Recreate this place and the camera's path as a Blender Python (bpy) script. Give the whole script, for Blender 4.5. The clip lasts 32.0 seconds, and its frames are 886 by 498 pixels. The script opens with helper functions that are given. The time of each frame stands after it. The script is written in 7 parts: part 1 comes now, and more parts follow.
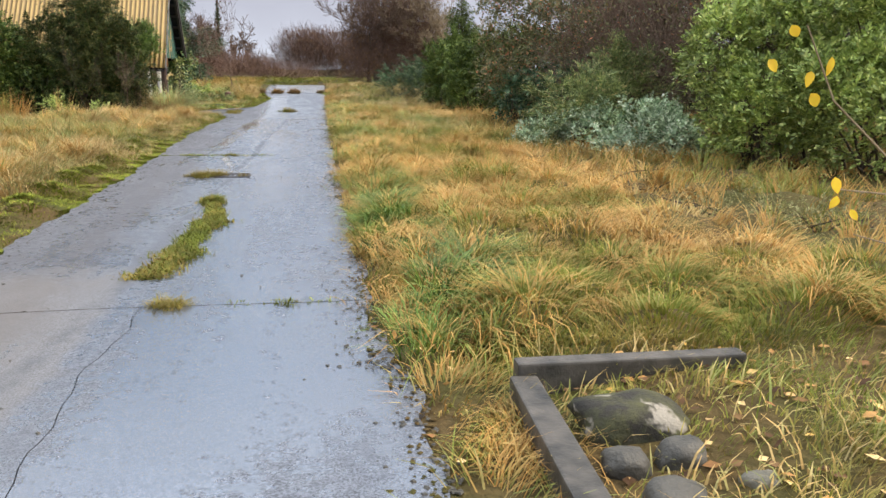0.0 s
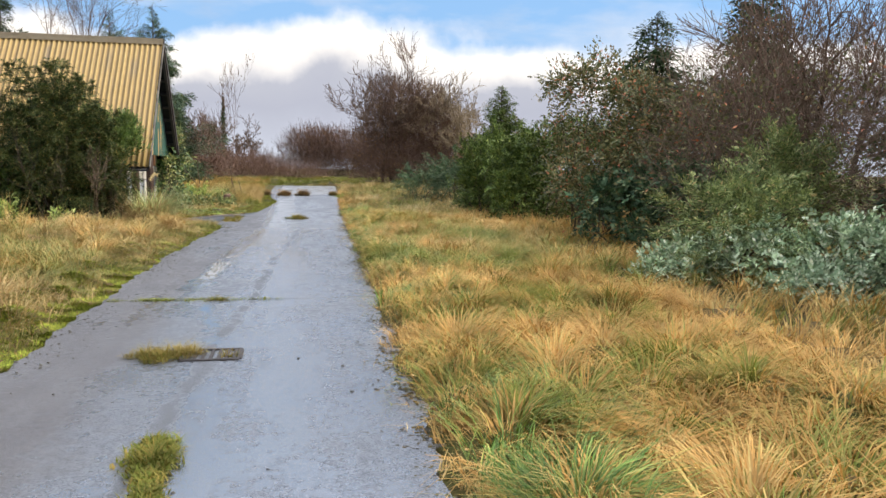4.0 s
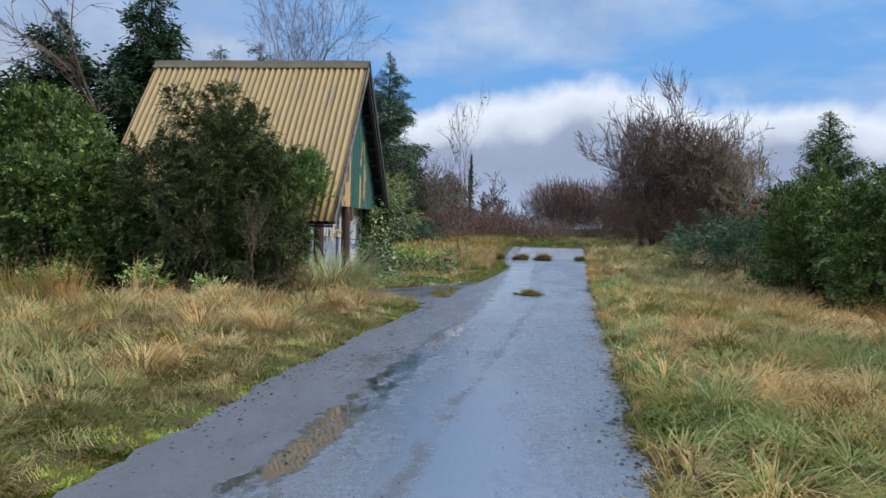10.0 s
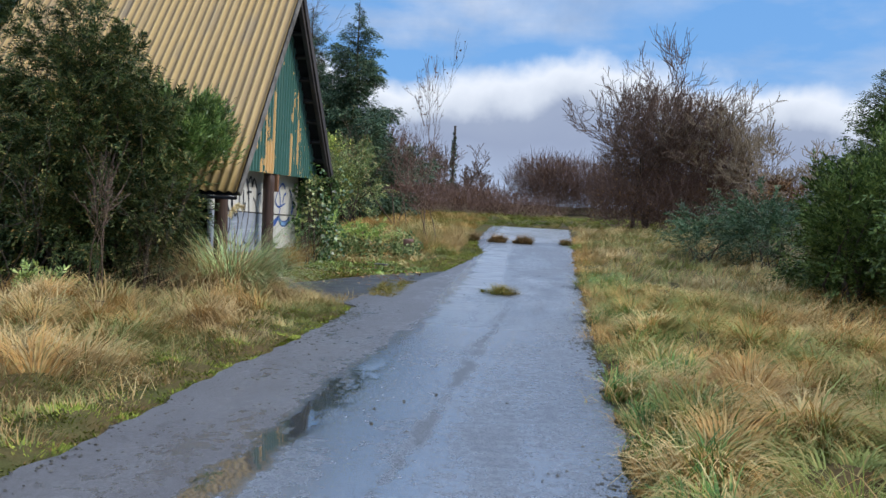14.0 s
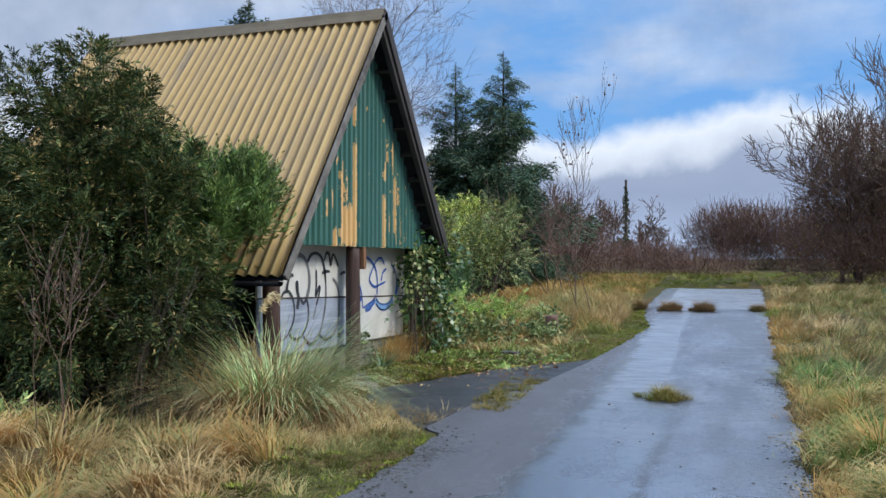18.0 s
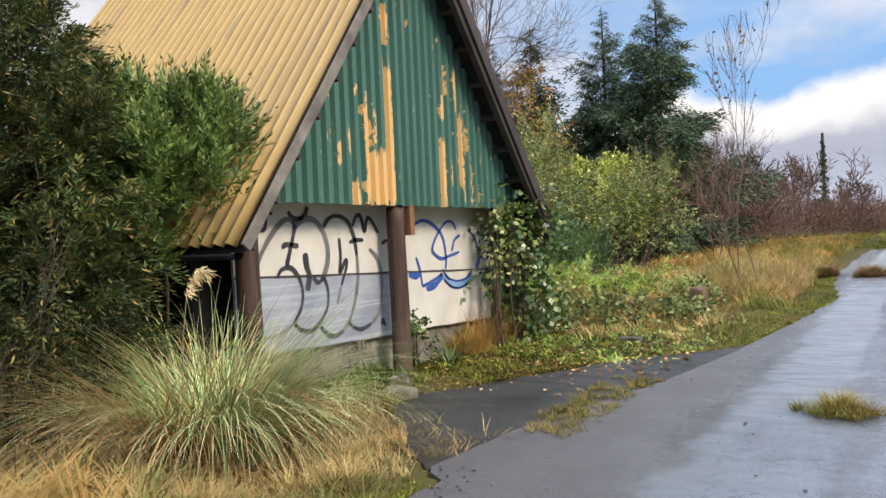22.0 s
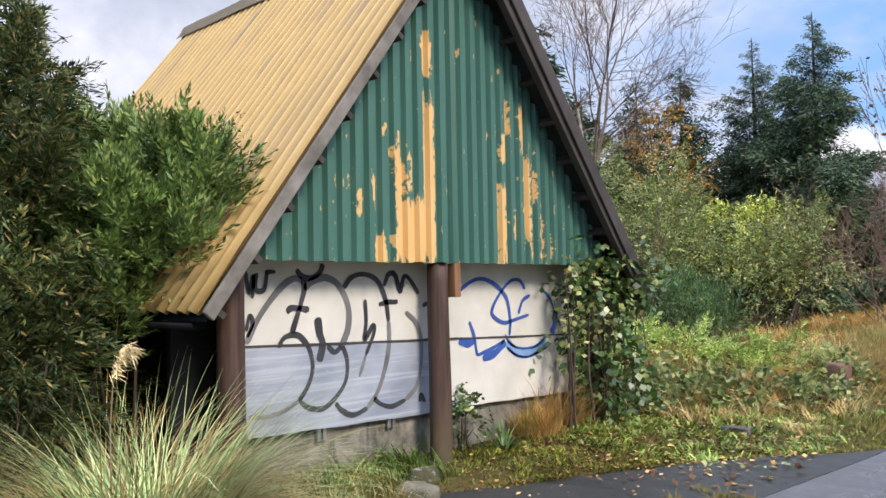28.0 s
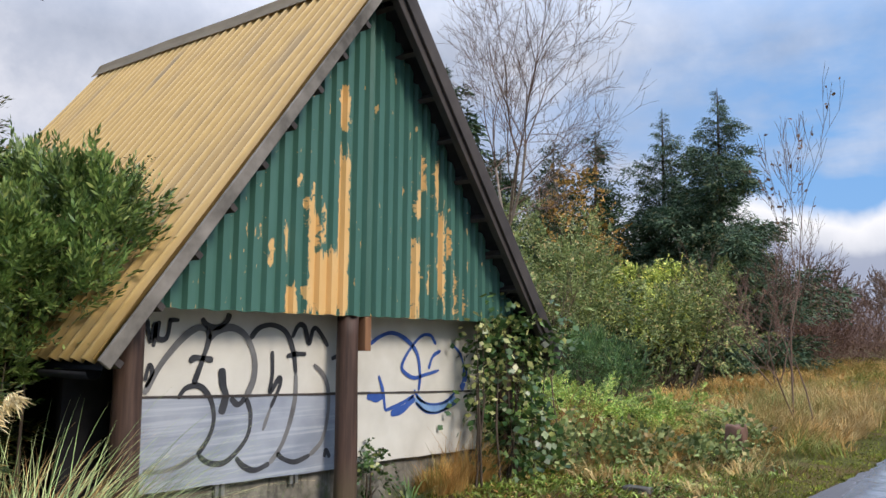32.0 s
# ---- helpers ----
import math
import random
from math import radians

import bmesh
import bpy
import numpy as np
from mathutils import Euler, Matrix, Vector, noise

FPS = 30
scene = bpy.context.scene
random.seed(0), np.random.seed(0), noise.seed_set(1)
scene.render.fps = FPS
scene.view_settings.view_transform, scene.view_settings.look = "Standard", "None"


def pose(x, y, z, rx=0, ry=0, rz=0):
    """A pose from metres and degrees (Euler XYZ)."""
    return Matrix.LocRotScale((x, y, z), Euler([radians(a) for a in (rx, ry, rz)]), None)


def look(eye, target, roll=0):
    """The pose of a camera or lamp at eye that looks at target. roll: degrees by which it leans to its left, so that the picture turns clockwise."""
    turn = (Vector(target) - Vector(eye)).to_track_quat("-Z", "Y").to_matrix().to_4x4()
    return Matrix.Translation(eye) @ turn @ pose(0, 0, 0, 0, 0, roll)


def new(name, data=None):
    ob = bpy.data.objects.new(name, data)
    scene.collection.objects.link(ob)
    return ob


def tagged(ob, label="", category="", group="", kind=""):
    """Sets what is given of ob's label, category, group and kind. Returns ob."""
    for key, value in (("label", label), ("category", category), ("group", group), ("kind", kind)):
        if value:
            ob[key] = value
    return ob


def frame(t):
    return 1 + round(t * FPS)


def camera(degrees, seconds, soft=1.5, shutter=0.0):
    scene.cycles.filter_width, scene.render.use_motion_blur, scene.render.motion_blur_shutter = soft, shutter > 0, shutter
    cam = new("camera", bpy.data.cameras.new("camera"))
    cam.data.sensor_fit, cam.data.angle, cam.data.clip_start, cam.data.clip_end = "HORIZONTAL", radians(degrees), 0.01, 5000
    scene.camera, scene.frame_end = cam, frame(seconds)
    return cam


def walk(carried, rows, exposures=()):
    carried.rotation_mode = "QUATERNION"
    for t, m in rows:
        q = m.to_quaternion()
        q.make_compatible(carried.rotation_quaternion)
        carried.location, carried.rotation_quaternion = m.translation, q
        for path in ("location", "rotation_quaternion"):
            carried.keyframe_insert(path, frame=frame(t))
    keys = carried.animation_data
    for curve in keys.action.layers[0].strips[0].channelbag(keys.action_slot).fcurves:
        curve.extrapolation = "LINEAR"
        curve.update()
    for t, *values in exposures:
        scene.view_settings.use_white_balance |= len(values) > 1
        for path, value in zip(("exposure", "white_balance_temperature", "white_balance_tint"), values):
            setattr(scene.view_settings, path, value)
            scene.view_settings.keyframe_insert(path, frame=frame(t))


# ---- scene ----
cam = camera(58.3, 32.0)
PATH = [
    (0, (-2.486, -1.036, 1.58), (-2.123, 0.884, 1.15), 0.7),
    (0.5, (-2.575, -0.232, 1.58), (-2.176, 1.7, 1.252), -0.9),
    (1, (-2.625, 0.6, 1.535), (-2.145, 2.529, 1.316), -0.3),
    (1.5, (-2.675, 1.361, 1.521), (-2.175, 3.286, 1.307), -0.2),
    (2, (-2.712, 1.999, 1.526), (-2.244, 3.924, 1.253), -1.2),
    (2.5, (-2.728, 2.525, 1.482), (-2.266, 4.438, 1.126), -0.7),
    (3, (-2.747, 3.173, 1.51), (-2.265, 5.083, 1.165), 0.3),
    (3.5, (-2.723, 3.887, 1.576), (-2.283, 5.823, 1.332), 0.6),
    (4, (-2.701, 4.568, 1.603), (-2.337, 6.525, 1.414), 0.8),
    (4.5, (-2.66, 5.138, 1.648), (-2.431, 7.119, 1.492), 1.3),
    (6.5, (-2.441, 7.718, 1.703), (-2.521, 9.713, 1.586), 1.8),
    (7, (-2.401, 8.368, 1.7), (-2.546, 10.359, 1.578), 1.6),
    (7.5, (-2.398, 8.881, 1.679), (-2.621, 10.865, 1.567), 1.4),
    (8, (-2.383, 9.456, 1.669), (-2.745, 11.419, 1.552), 1.1),
    (8.5, (-2.369, 9.972, 1.635), (-2.711, 11.94, 1.542), 1.9),
    (9, (-2.368, 10.53, 1.653), (-2.656, 12.509, 1.594), 2.4),
    (9.5, (-2.351, 11.061, 1.614), (-2.607, 13.044, 1.567), 2.2),
    (10, (-2.342, 11.603, 1.594), (-2.595, 13.586, 1.543), 1.6),
    (10.5, (-2.346, 12.156, 1.593), (-2.611, 14.137, 1.54), 1.2),
    (11, (-2.363, 12.742, 1.616), (-2.636, 14.723, 1.563), 1.0),
    (11.5, (-2.345, 13.296, 1.62), (-2.6, 15.279, 1.565), 1.3),
    (12, (-2.297, 13.76, 1.614), (-2.496, 15.749, 1.553), 1.8),
    (12.5, (-2.24, 14.283, 1.608), (-2.364, 16.278, 1.535), 2.3),
    (13, (-2.219, 14.768, 1.621), (-2.277, 16.766, 1.538), 2.5),
    (13.5, (-2.189, 15.249, 1.645), (-2.295, 17.244, 1.543), 2.5),
    (14, (-2.218, 15.791, 1.676), (-2.43, 17.776, 1.561), 3.1),
    (14.5, (-2.224, 16.315, 1.674), (-2.553, 18.285, 1.564), 3.2),
    (16.5, (-2.24, 18.375, 1.812), (-2.785, 20.299, 1.754), 1.7),
    (17, (-2.181, 18.785, 1.839), (-2.746, 20.704, 1.806), 1.5),
    (17.5, (-2.166, 19.206, 1.855), (-2.767, 21.113, 1.855), 0.9),
    (18, (-2.026, 19.589, 1.856), (-2.677, 21.48, 1.884), 0.1),
    (18.5, (-1.893, 19.917, 1.8), (-2.604, 21.786, 1.844), -0.6),
    (19, (-1.835, 20.288, 1.79), (-2.606, 22.133, 1.836), -0.9),
    (19.5, (-1.803, 20.72, 1.785), (-2.634, 22.539, 1.823), -0.7),
    (20, (-1.829, 21.166, 1.781), (-2.714, 22.959, 1.811), -0.5),
    (20.5, (-1.871, 21.604, 1.759), (-2.801, 23.374, 1.778), -0.5),
    (21, (-1.914, 22.05, 1.765), (-2.884, 23.799, 1.77), -0.8),
    (21.5, (-1.924, 22.504, 1.662), (-2.939, 24.228, 1.669), -2.6),
    (22, (-1.932, 22.961, 1.615), (-2.994, 24.656, 1.6), -2.6),
    (22.5, (-1.913, 23.371, 1.575), (-2.958, 25.076, 1.555), -3.0),
    (23, (-1.943, 23.806, 1.577), (-2.951, 25.533, 1.625), -2.5),
    (23.5, (-1.944, 24.18, 1.697), (-2.962, 25.899, 1.801), -0.0),
    (24, (-1.974, 24.457, 1.725), (-3.022, 26.153, 1.874), 1.1),
    (24.5, (-1.989, 24.7, 1.735), (-3.085, 26.364, 1.912), 1.6),
    (25, (-1.938, 24.818, 1.74), (-3.08, 26.452, 1.895), 1.5),
    (25.5, (-1.852, 24.867, 1.734), (-3.046, 26.467, 1.859), 0.9),
    (26, (-1.855, 24.798, 1.774), (-3.094, 26.365, 1.869), 0.3),
    (26.5, (-1.828, 24.675, 1.789), (-3.115, 26.204, 1.87), -0.5),
    (28.5, (-1.83, 24.684, 1.821), (-3.201, 26.136, 1.926), -1.0),
    (29, (-1.816, 24.686, 1.823), (-3.167, 26.156, 1.95), -0.9),
    (29.5, (-1.802, 24.691, 1.819), (-3.125, 26.183, 1.972), -0.7),
    (30, (-1.803, 24.702, 1.83), (-3.099, 26.215, 2.009), -0.3),
    (30.5, (-1.801, 24.692, 1.841), (-3.071, 26.224, 2.044), 0.1),
    (31, (-1.788, 24.695, 1.841), (-3.035, 26.243, 2.063), 0.4),
    (31.5, (-1.788, 24.691, 1.837), (-3.01, 26.257, 2.068), 0.6),
    (32, (-1.768, 24.692, 1.839), (-2.969, 26.275, 2.065), 0.6),
]
EXPOSURES = [(0.0, 0.55, 7200, 12), (3.0, 0.52, 7200, 12), (4.5, 0.42, 7150, 12), (6.5, 0.03, 5950, 10), (9.0, -0.02, 5800, 9), (11.0, -0.07, 5750, 9), (14.5, 0.04, 5900, 10), (17.0, 0.25, 6150, 11), (18.0, 0.0, 5700, 9), (19.0, -0.1, 5550, 8), (20.0, 0.14, 6300, 12), (21.0, 0.16, 6350, 10), (22.0, 0.38, 6900, 13), (23.0, 0.42, 6800, 12), (24.0, 0.27, 6550, 12), (25.0, 0.15, 6400, 11), (26.0, 0.44, 6650, 15), (28.5, 0.5, 6350, 15), (30.0, 0.48, 6350, 15), (31.0, 0.25, 6350, 14), (32.0, 0.14, 6350, 13)]
walk(cam, [(t, look(eye, target, roll)) for t, eye, target, roll in PATH], EXPOSURES)

# ---- sky, sun ----
SUN_EL, SUN_AZ = radians(38), radians(98)   # azimuth clockwise from +y
world = bpy.data.worlds.new("sky")
scene.world = world
world.use_nodes = True
wn = world.node_tree
for n in list(wn.nodes):
    wn.nodes.remove(n)


def wnode(kind, **sets):
    n = wn.nodes.new(kind)
    for k, v in sets.items():
        n.inputs[k].default_value = v
    return n


def wmath(op, a, b=None, clamp=False):
    n = wn.nodes.new("ShaderNodeMath")
    n.operation, n.use_clamp = op, clamp
    for k, v in enumerate((a, b)):
        if v is None:
            continue
        if isinstance(v, (int, float)):
            n.inputs[k].default_value = v
        else:
            wn.links.new(v, n.inputs[k])
    return n.outputs[0]


def wramp(fac, stops):
    n = wn.nodes.new("ShaderNodeValToRGB")
    el = n.color_ramp.elements
    el[0].position, el[0].color = stops[0][0], (*stops[0][1], 1)
    el[1].position, el[1].color = stops[-1][0], (*stops[-1][1], 1)
    for p, c in stops[1:-1]:
        el.new(p).color = (*c, 1)
    wn.links.new(fac, n.inputs[0])
    return n.outputs[0]


def wmix(fac, a, b):
    n = wn.nodes.new("ShaderNodeMix")
    n.data_type = "RGBA"
    for sock, v in ((n.inputs[0], fac), (n.inputs[6], a), (n.inputs[7], b)):
        if isinstance(v, (int, float)):
            sock.default_value = v
        elif isinstance(v, tuple):
            sock.default_value = (*v, 1)
        else:
            wn.links.new(v, sock)
    return n.outputs[2]


sky = wn.nodes.new("ShaderNodeTexSky")
sky.sky_type, sky.sun_disc, sky.sun_elevation, sky.sun_rotation = "NISHITA", False, SUN_EL, SUN_AZ
gain = wn.nodes.new("ShaderNodeVectorMath")
gain.operation = "SCALE"
gain.inputs[3].default_value = 0.11
wn.links.new(sky.outputs[0], gain.inputs[0])
coord = wn.nodes.new("ShaderNodeTexCoord")
split = wn.nodes.new("ShaderNodeSeparateXYZ")
wn.links.new(coord.outputs["Generated"], split.inputs[0])
zz = split.outputs[2]
up = wmath("MAXIMUM", zz, 0.02)
flat = wn.nodes.new("ShaderNodeCombineXYZ")
wn.links.new(wmath("DIVIDE", split.outputs[0], wmath("ADD", up, 0.16)), flat.inputs[0])
wn.links.new(wmath("DIVIDE", split.outputs[1], wmath("ADD", up, 0.16)), flat.inputs[1])
big = wnode("ShaderNodeTexNoise", Scale=0.75, Detail=7.0, Roughness=0.55)
wn.links.new(flat.outputs[0], big.inputs["Vector"])
fine = wnode("ShaderNodeTexNoise", Scale=7.0, Detail=6.0, Roughness=0.6)
wn.links.new(coord.outputs["Generated"], fine.inputs["Vector"])
# high cloud sheets over the blue
cover = wramp(big.outputs[0], [(0.44, (0, 0, 0)), (0.66, (1, 1, 1))])
high_tone = wramp(fine.outputs[0], [(0.3, (0.40, 0.43, 0.50)), (0.7, (0.86, 0.88, 0.92))])
blue = wmix(0.75, gain.outputs[0], (0.20, 0.44, 0.82))
upper = wmix(wmath("MULTIPLY", cover, 0.9), blue, high_tone)
# cloud bank standing along the horizon, with a bright crest
crest = wnode("ShaderNodeTexNoise", Scale=4.2, Detail=8.0, Roughness=0.52)
wn.links.new(coord.outputs["Generated"], crest.inputs["Vector"])
lift = wmath("MULTIPLY", wmath("SUBTRACT", crest.outputs[0], 0.5), 0.21)
level = wmath("ADD", zz, lift)
bank_tone = wramp(level, [(0.0, (0.44, 0.50, 0.62)), (0.07, (0.36, 0.40, 0.51)), (0.098, (0.39, 0.43, 0.53)), (0.116, (0.70, 0.72, 0.76)), (0.14, (0.90, 0.90, 0.91))])
edge = wramp(level, [(0.142, (0, 0, 0)), (0.166, (1, 1, 1))])
# the cloud sheet overhead is thin and bright
front = wmath("ADD", wmath("MULTIPLY", split.outputs[0], -1.0), wmath("MULTIPLY", wmath("SUBTRACT", big.outputs[0], 0.5), 1.1))
front = wramp(front, [(0.12, (0, 0, 0)), (0.52, (1, 1, 1))])
front_tone = wramp(wmath("ADD", wmath("MULTIPLY", fine.outputs[0], 0.6), wmath("MULTIPLY", big.outputs[0], 0.4)), [(0.36, (0.38, 0.42, 0.50)), (0.5, (0.52, 0.55, 0.62)), (0.62, (0.72, 0.73, 0.77))])
upper = wmix(wmath("MULTIPLY", front, 0.92), upper, front_tone)
veil = wramp(zz, [(0.34, (0, 0, 0)), (0.66, (1, 1, 1))])
upper = wmix(wmath("MULTIPLY", veil, 0.85), upper, (1.42, 1.62, 1.95))
sky_all = wmix(edge, bank_tone, upper)
back = wn.nodes.new("ShaderNodeBackground")
wn.links.new(sky_all, back.inputs[0])
back.inputs[1].default_value = 1.0
wout = wn.nodes.new("ShaderNodeOutputWorld")
wn.links.new(back.outputs[0], wout.inputs[0])

sun = new("sun", bpy.data.lights.new("sun", "SUN"))
sun.data.energy, sun.data.angle, sun.data.color = 2.9, radians(16), (1.0, 0.89, 0.73)
sun_way = Vector((math.sin(SUN_AZ) * math.cos(SUN_EL), math.cos(SUN_AZ) * math.cos(SUN_EL), math.sin(SUN_EL)))
sun.matrix_world = look(sun_way * 60, (0, 0, 0))

# ---- materials ----


class Nodes:
    """A small builder of node materials."""

    def __init__(self, name, rough=0.8, spec=0.4, metal=0.0):
        self.m = bpy.data.materials.new(name)
        self.m.use_nodes = True
        self.t = self.m.node_tree
        self.p = self.t.nodes["Principled BSDF"]
        self.p.inputs["Roughness"].default_value = rough
        self.p.inputs["Specular IOR Level"].default_value = spec
        self.p.inputs["Metallic"].default_value = metal
        self.geo = self.t.nodes.new("ShaderNodeNewGeometry")
        self.pos = self.geo.outputs["Position"]
        self.island = self.geo.outputs["Random Per Island"]

    def put(self, sock, v):
        if isinstance(v, (int, float)):
            sock.default_value = (v, v, v, 1) if sock.type == "RGBA" else v
        elif isinstance(v, tuple):
            sock.default_value = (*v, 1) if len(v) == 3 and sock.type == "RGBA" else v
        else:
            self.t.links.new(v, sock)

    def noise(self, scale, detail=4.0, rough=0.55, stretch=None, vec=None, warp=0.0):
        n = self.t.nodes.new("ShaderNodeTexNoise")
        n.inputs["Scale"].default_value, n.inputs["Detail"].default_value, n.inputs["Roughness"].default_value = scale, detail, rough
        n.inputs["Distortion"].default_value = warp
        v = vec or self.pos
        if stretch:
            mp = self.t.nodes.new("ShaderNodeMapping")
            mp.inputs["Scale"].default_value = stretch
            self.t.links.new(v, mp.inputs[0])
            v = mp.outputs[0]
        self.t.links.new(v, n.inputs["Vector"])
        return n.outputs[0]

    def ramp(self, fac, stops):
        n = self.t.nodes.new("ShaderNodeValToRGB")
        el = n.color_ramp.elements
        c = [(p, (v, v, v) if isinstance(v, (int, float)) else v) for p, v in stops]
        el[0].position, el[0].color = c[0][0], (*c[0][1], 1)
        el[1].position, el[1].color = c[-1][0], (*c[-1][1], 1)
        for p, v in c[1:-1]:
            el.new(p).color = (*v, 1)
        self.t.links.new(fac, n.inputs[0])
        return n.outputs[0]

    def mix(self, fac, a, b, mode="MIX"):
        n = self.t.nodes.new("ShaderNodeMix")
        n.data_type, n.blend_type = "RGBA", mode
        for sock, v in ((n.inputs[0], fac), (n.inputs[6], a), (n.inputs[7], b)):
            self.put(sock, v)
        return n.outputs[2]

    def math(self, op, a, b=0.0, clamp=False):
        n = self.t.nodes.new("ShaderNodeMath")
        n.operation, n.use_clamp = op, clamp
        self.put(n.inputs[0], a), self.put(n.inputs[1], b)
        return n.outputs[0]

    def xyz(self):
        n = self.t.nodes.new("ShaderNodeSeparateXYZ")
        self.t.links.new(self.pos, n.inputs[0])
        return n.outputs

    def random(self):
        return self.t.nodes.new("ShaderNodeObjectInfo").outputs["Random"]

    def color(self, v):
        self.put(self.p.inputs["Base Color"], v)
        return self

    def rough(self, v):
        self.put(self.p.inputs["Roughness"], v)
        return self

    def glow_through(self, share):
        """Thin leaves let some light through: a translucent share with the same colour."""
        thin = self.t.nodes.new("ShaderNodeBsdfTranslucent")
        both = self.t.nodes.new("ShaderNodeMixShader")
        both.inputs[0].default_value = share
        self.t.links.new(self.p.inputs["Base Color"].links[0].from_socket, thin.inputs[0])
        self.t.links.new(self.p.outputs[0], both.inputs[1])
        self.t.links.new(thin.outputs[0], both.inputs[2])
        self.t.links.new(both.outputs[0], self.t.nodes["Material Output"].inputs[0])

    def bump(self, height, strength=0.3, distance=0.01):
        n = self.t.nodes.new("ShaderNodeBump")
        n.inputs["Strength"].default_value, n.inputs["Distance"].default_value = strength, distance
        self.t.links.new(height, n.inputs["Height"])
        self.t.links.new(n.outputs[0], self.p.inputs["Normal"])
        return self


def foliage(name, stops, rough=0.55, spec=0.3, patch=0.9):
    """Leaves: tone by leaf and by patch. stops: dark, mid, light, rare."""
    k = Nodes(name, rough, spec)
    dark, mid, light, rare = stops
    tone = k.ramp(k.island, [(0.0, dark), (0.5, mid), (0.9, light), (0.97, rare)])
    field = k.ramp(k.noise(patch, 3), [(0.35, 0.95), (0.65, 1.75)])
    spray = k.ramp(k.noise(4.5, 3, 0.65), [(0.32, 0.62), (0.68, 1.55)])
    k.color(k.mix(1.0, k.mix(1.0, tone, field, "MULTIPLY"), spray, "MULTIPLY"))
    k.glow_through(0.16)
    return k.m


def plain(name, a, b, scale=6.0, rough=0.8, spec=0.3, metal=0.0, bump=0.3, stretch=None, dist=0.004):
    k = Nodes(name, rough, spec, metal)
    n1, n2 = k.noise(scale, 5, stretch=stretch), k.noise(scale * 7, 4, stretch=stretch)
    k.color(k.mix(k.ramp(n1, [(0.3, 0.0), (0.7, 1.0)]), a, b))
    k.bump(k.math("ADD", n2, n1), bump, dist)
    return k.m


def grass_material(name, straw, pale, green, dark, green_amount=0.5):
    k = Nodes(name, 0.75, 0.2)
    dry = k.mix(k.ramp(k.island, [(0.1, 0.0), (0.9, 1.0)]), straw, pale)
    dry = k.mix(k.ramp(k.noise(0.55, 3), [(0.4, 0.0), (0.62, 0.55)]), dry, dark)
    where = k.math("ADD", k.noise(0.38, 4, 0.6), k.math("MULTIPLY", k.island, 0.22))
    tuft = k.ramp(k.noise(3.1, 3, 0.6), [(0.34, 0.66), (0.66, 1.34)])
    k.color(k.mix(1.0, k.mix(k.ramp(where, [(green_amount, 0.0), (green_amount + 0.13, 1.0)]), dry, green), tuft, "MULTIPLY"))
    k.glow_through(0.25)
    return k.m


M = {}
# wet road
k = Nodes("wet_asphalt", 0.4, 0.5)
agg, fine_n, mid_n, wide = k.noise(85, 3, 0.75), k.noise(210, 2, 0.7), k.noise(11, 5, 0.65), k.noise(0.7, 5, 0.62)
x, y, z = k.xyz()
wander = k.noise(1.1, 4, 0.6)
tone = k.mix(k.ramp(agg, [(0.34, 0.0), (0.68, 1.0)]), (0.006, 0.007, 0.010), (0.125, 0.140, 0.180))
tone = k.mix(k.ramp(wide, [(0.45, 0.0), (0.72, 0.4)]), tone, (0.085, 0.077, 0.07))
# dark line worn by wheels, drifting across the lane
run = k.math("ADD", k.math("MULTIPLY", k.math("SUBTRACT", y, 14.7), 0.058), -3.25)
track = k.math("ABSOLUTE", k.math("SUBTRACT", k.math("ADD", x, k.math("MULTIPLY", k.math("SUBTRACT", wander, 0.5), 0.30)), run))
track = k.math("MULTIPLY", k.ramp(track, [(0.01, 1.0), (0.10, 0.0)]), k.math("MULTIPLY", k.ramp(k.math("ADD", k.noise(2.0, 5, 0.7), k.math("MULTIPLY", mid_n, 0.4)), [(0.55, 0.0), (0.78, 1.0)]), k.ramp(k.math("MULTIPLY", y, 0.02), [(0.52, 1.0), (0.58, 0.0)])))
near_side = k.ramp(k.math("ADD", k.math("ADD", x, 4.55), k.math("MULTIPLY", wander, 0.7)), [(0.6, 1.0), (1.15, 0.0)])
seam_x = k.math("MINIMUM", k.math("ADD", k.math("MULTIPLY", k.math("SUBTRACT", y, 15.5), 0.055), -4.03), -3.42)
far_side = k.ramp(k.math("ADD", k.math("ADD", k.math("SUBTRACT", x, seam_x), k.math("MULTIPLY", k.math("SUBTRACT", k.noise(2.4, 5, 0.65), 0.5), 0.5)), 0.5), [(0.42, 1.0), (0.56, 0.0)])
left_lane = k.mix(k.ramp(k.math("MULTIPLY", y, 0.02), [(0.285, 0.0), (0.325, 1.0)]), near_side, far_side)
apron = k.math("MULTIPLY", k.ramp(k.math("ADD", k.math("ADD", x, 4.4), k.math("MULTIPLY", k.noise(2.2, 4), 0.5)), [(0.85, 1.0), (0.95, 0.0)]), k.ramp(k.math("MULTIPLY", k.math("ADD", y, k.math("MULTIPLY", wander, 1.6)), 0.1), [(0.60, 1.0), (0.66, 0.0)]))
tone = k.mix(k.math("MULTIPLY", left_lane, 0.75), tone, k.mix(agg, (0.040, 0.036, 0.037), (0.125, 0.112, 0.112)))
tone = k.mix(k.math("MULTIPLY", apron, 0.32), tone, k.mix(mid_n, (0.15, 0.12, 0.09), (0.29, 0.245, 0.19)))
tone = k.mix(k.math("MULTIPLY", track, 0.7), tone, (0.022, 0.022, 0.024))
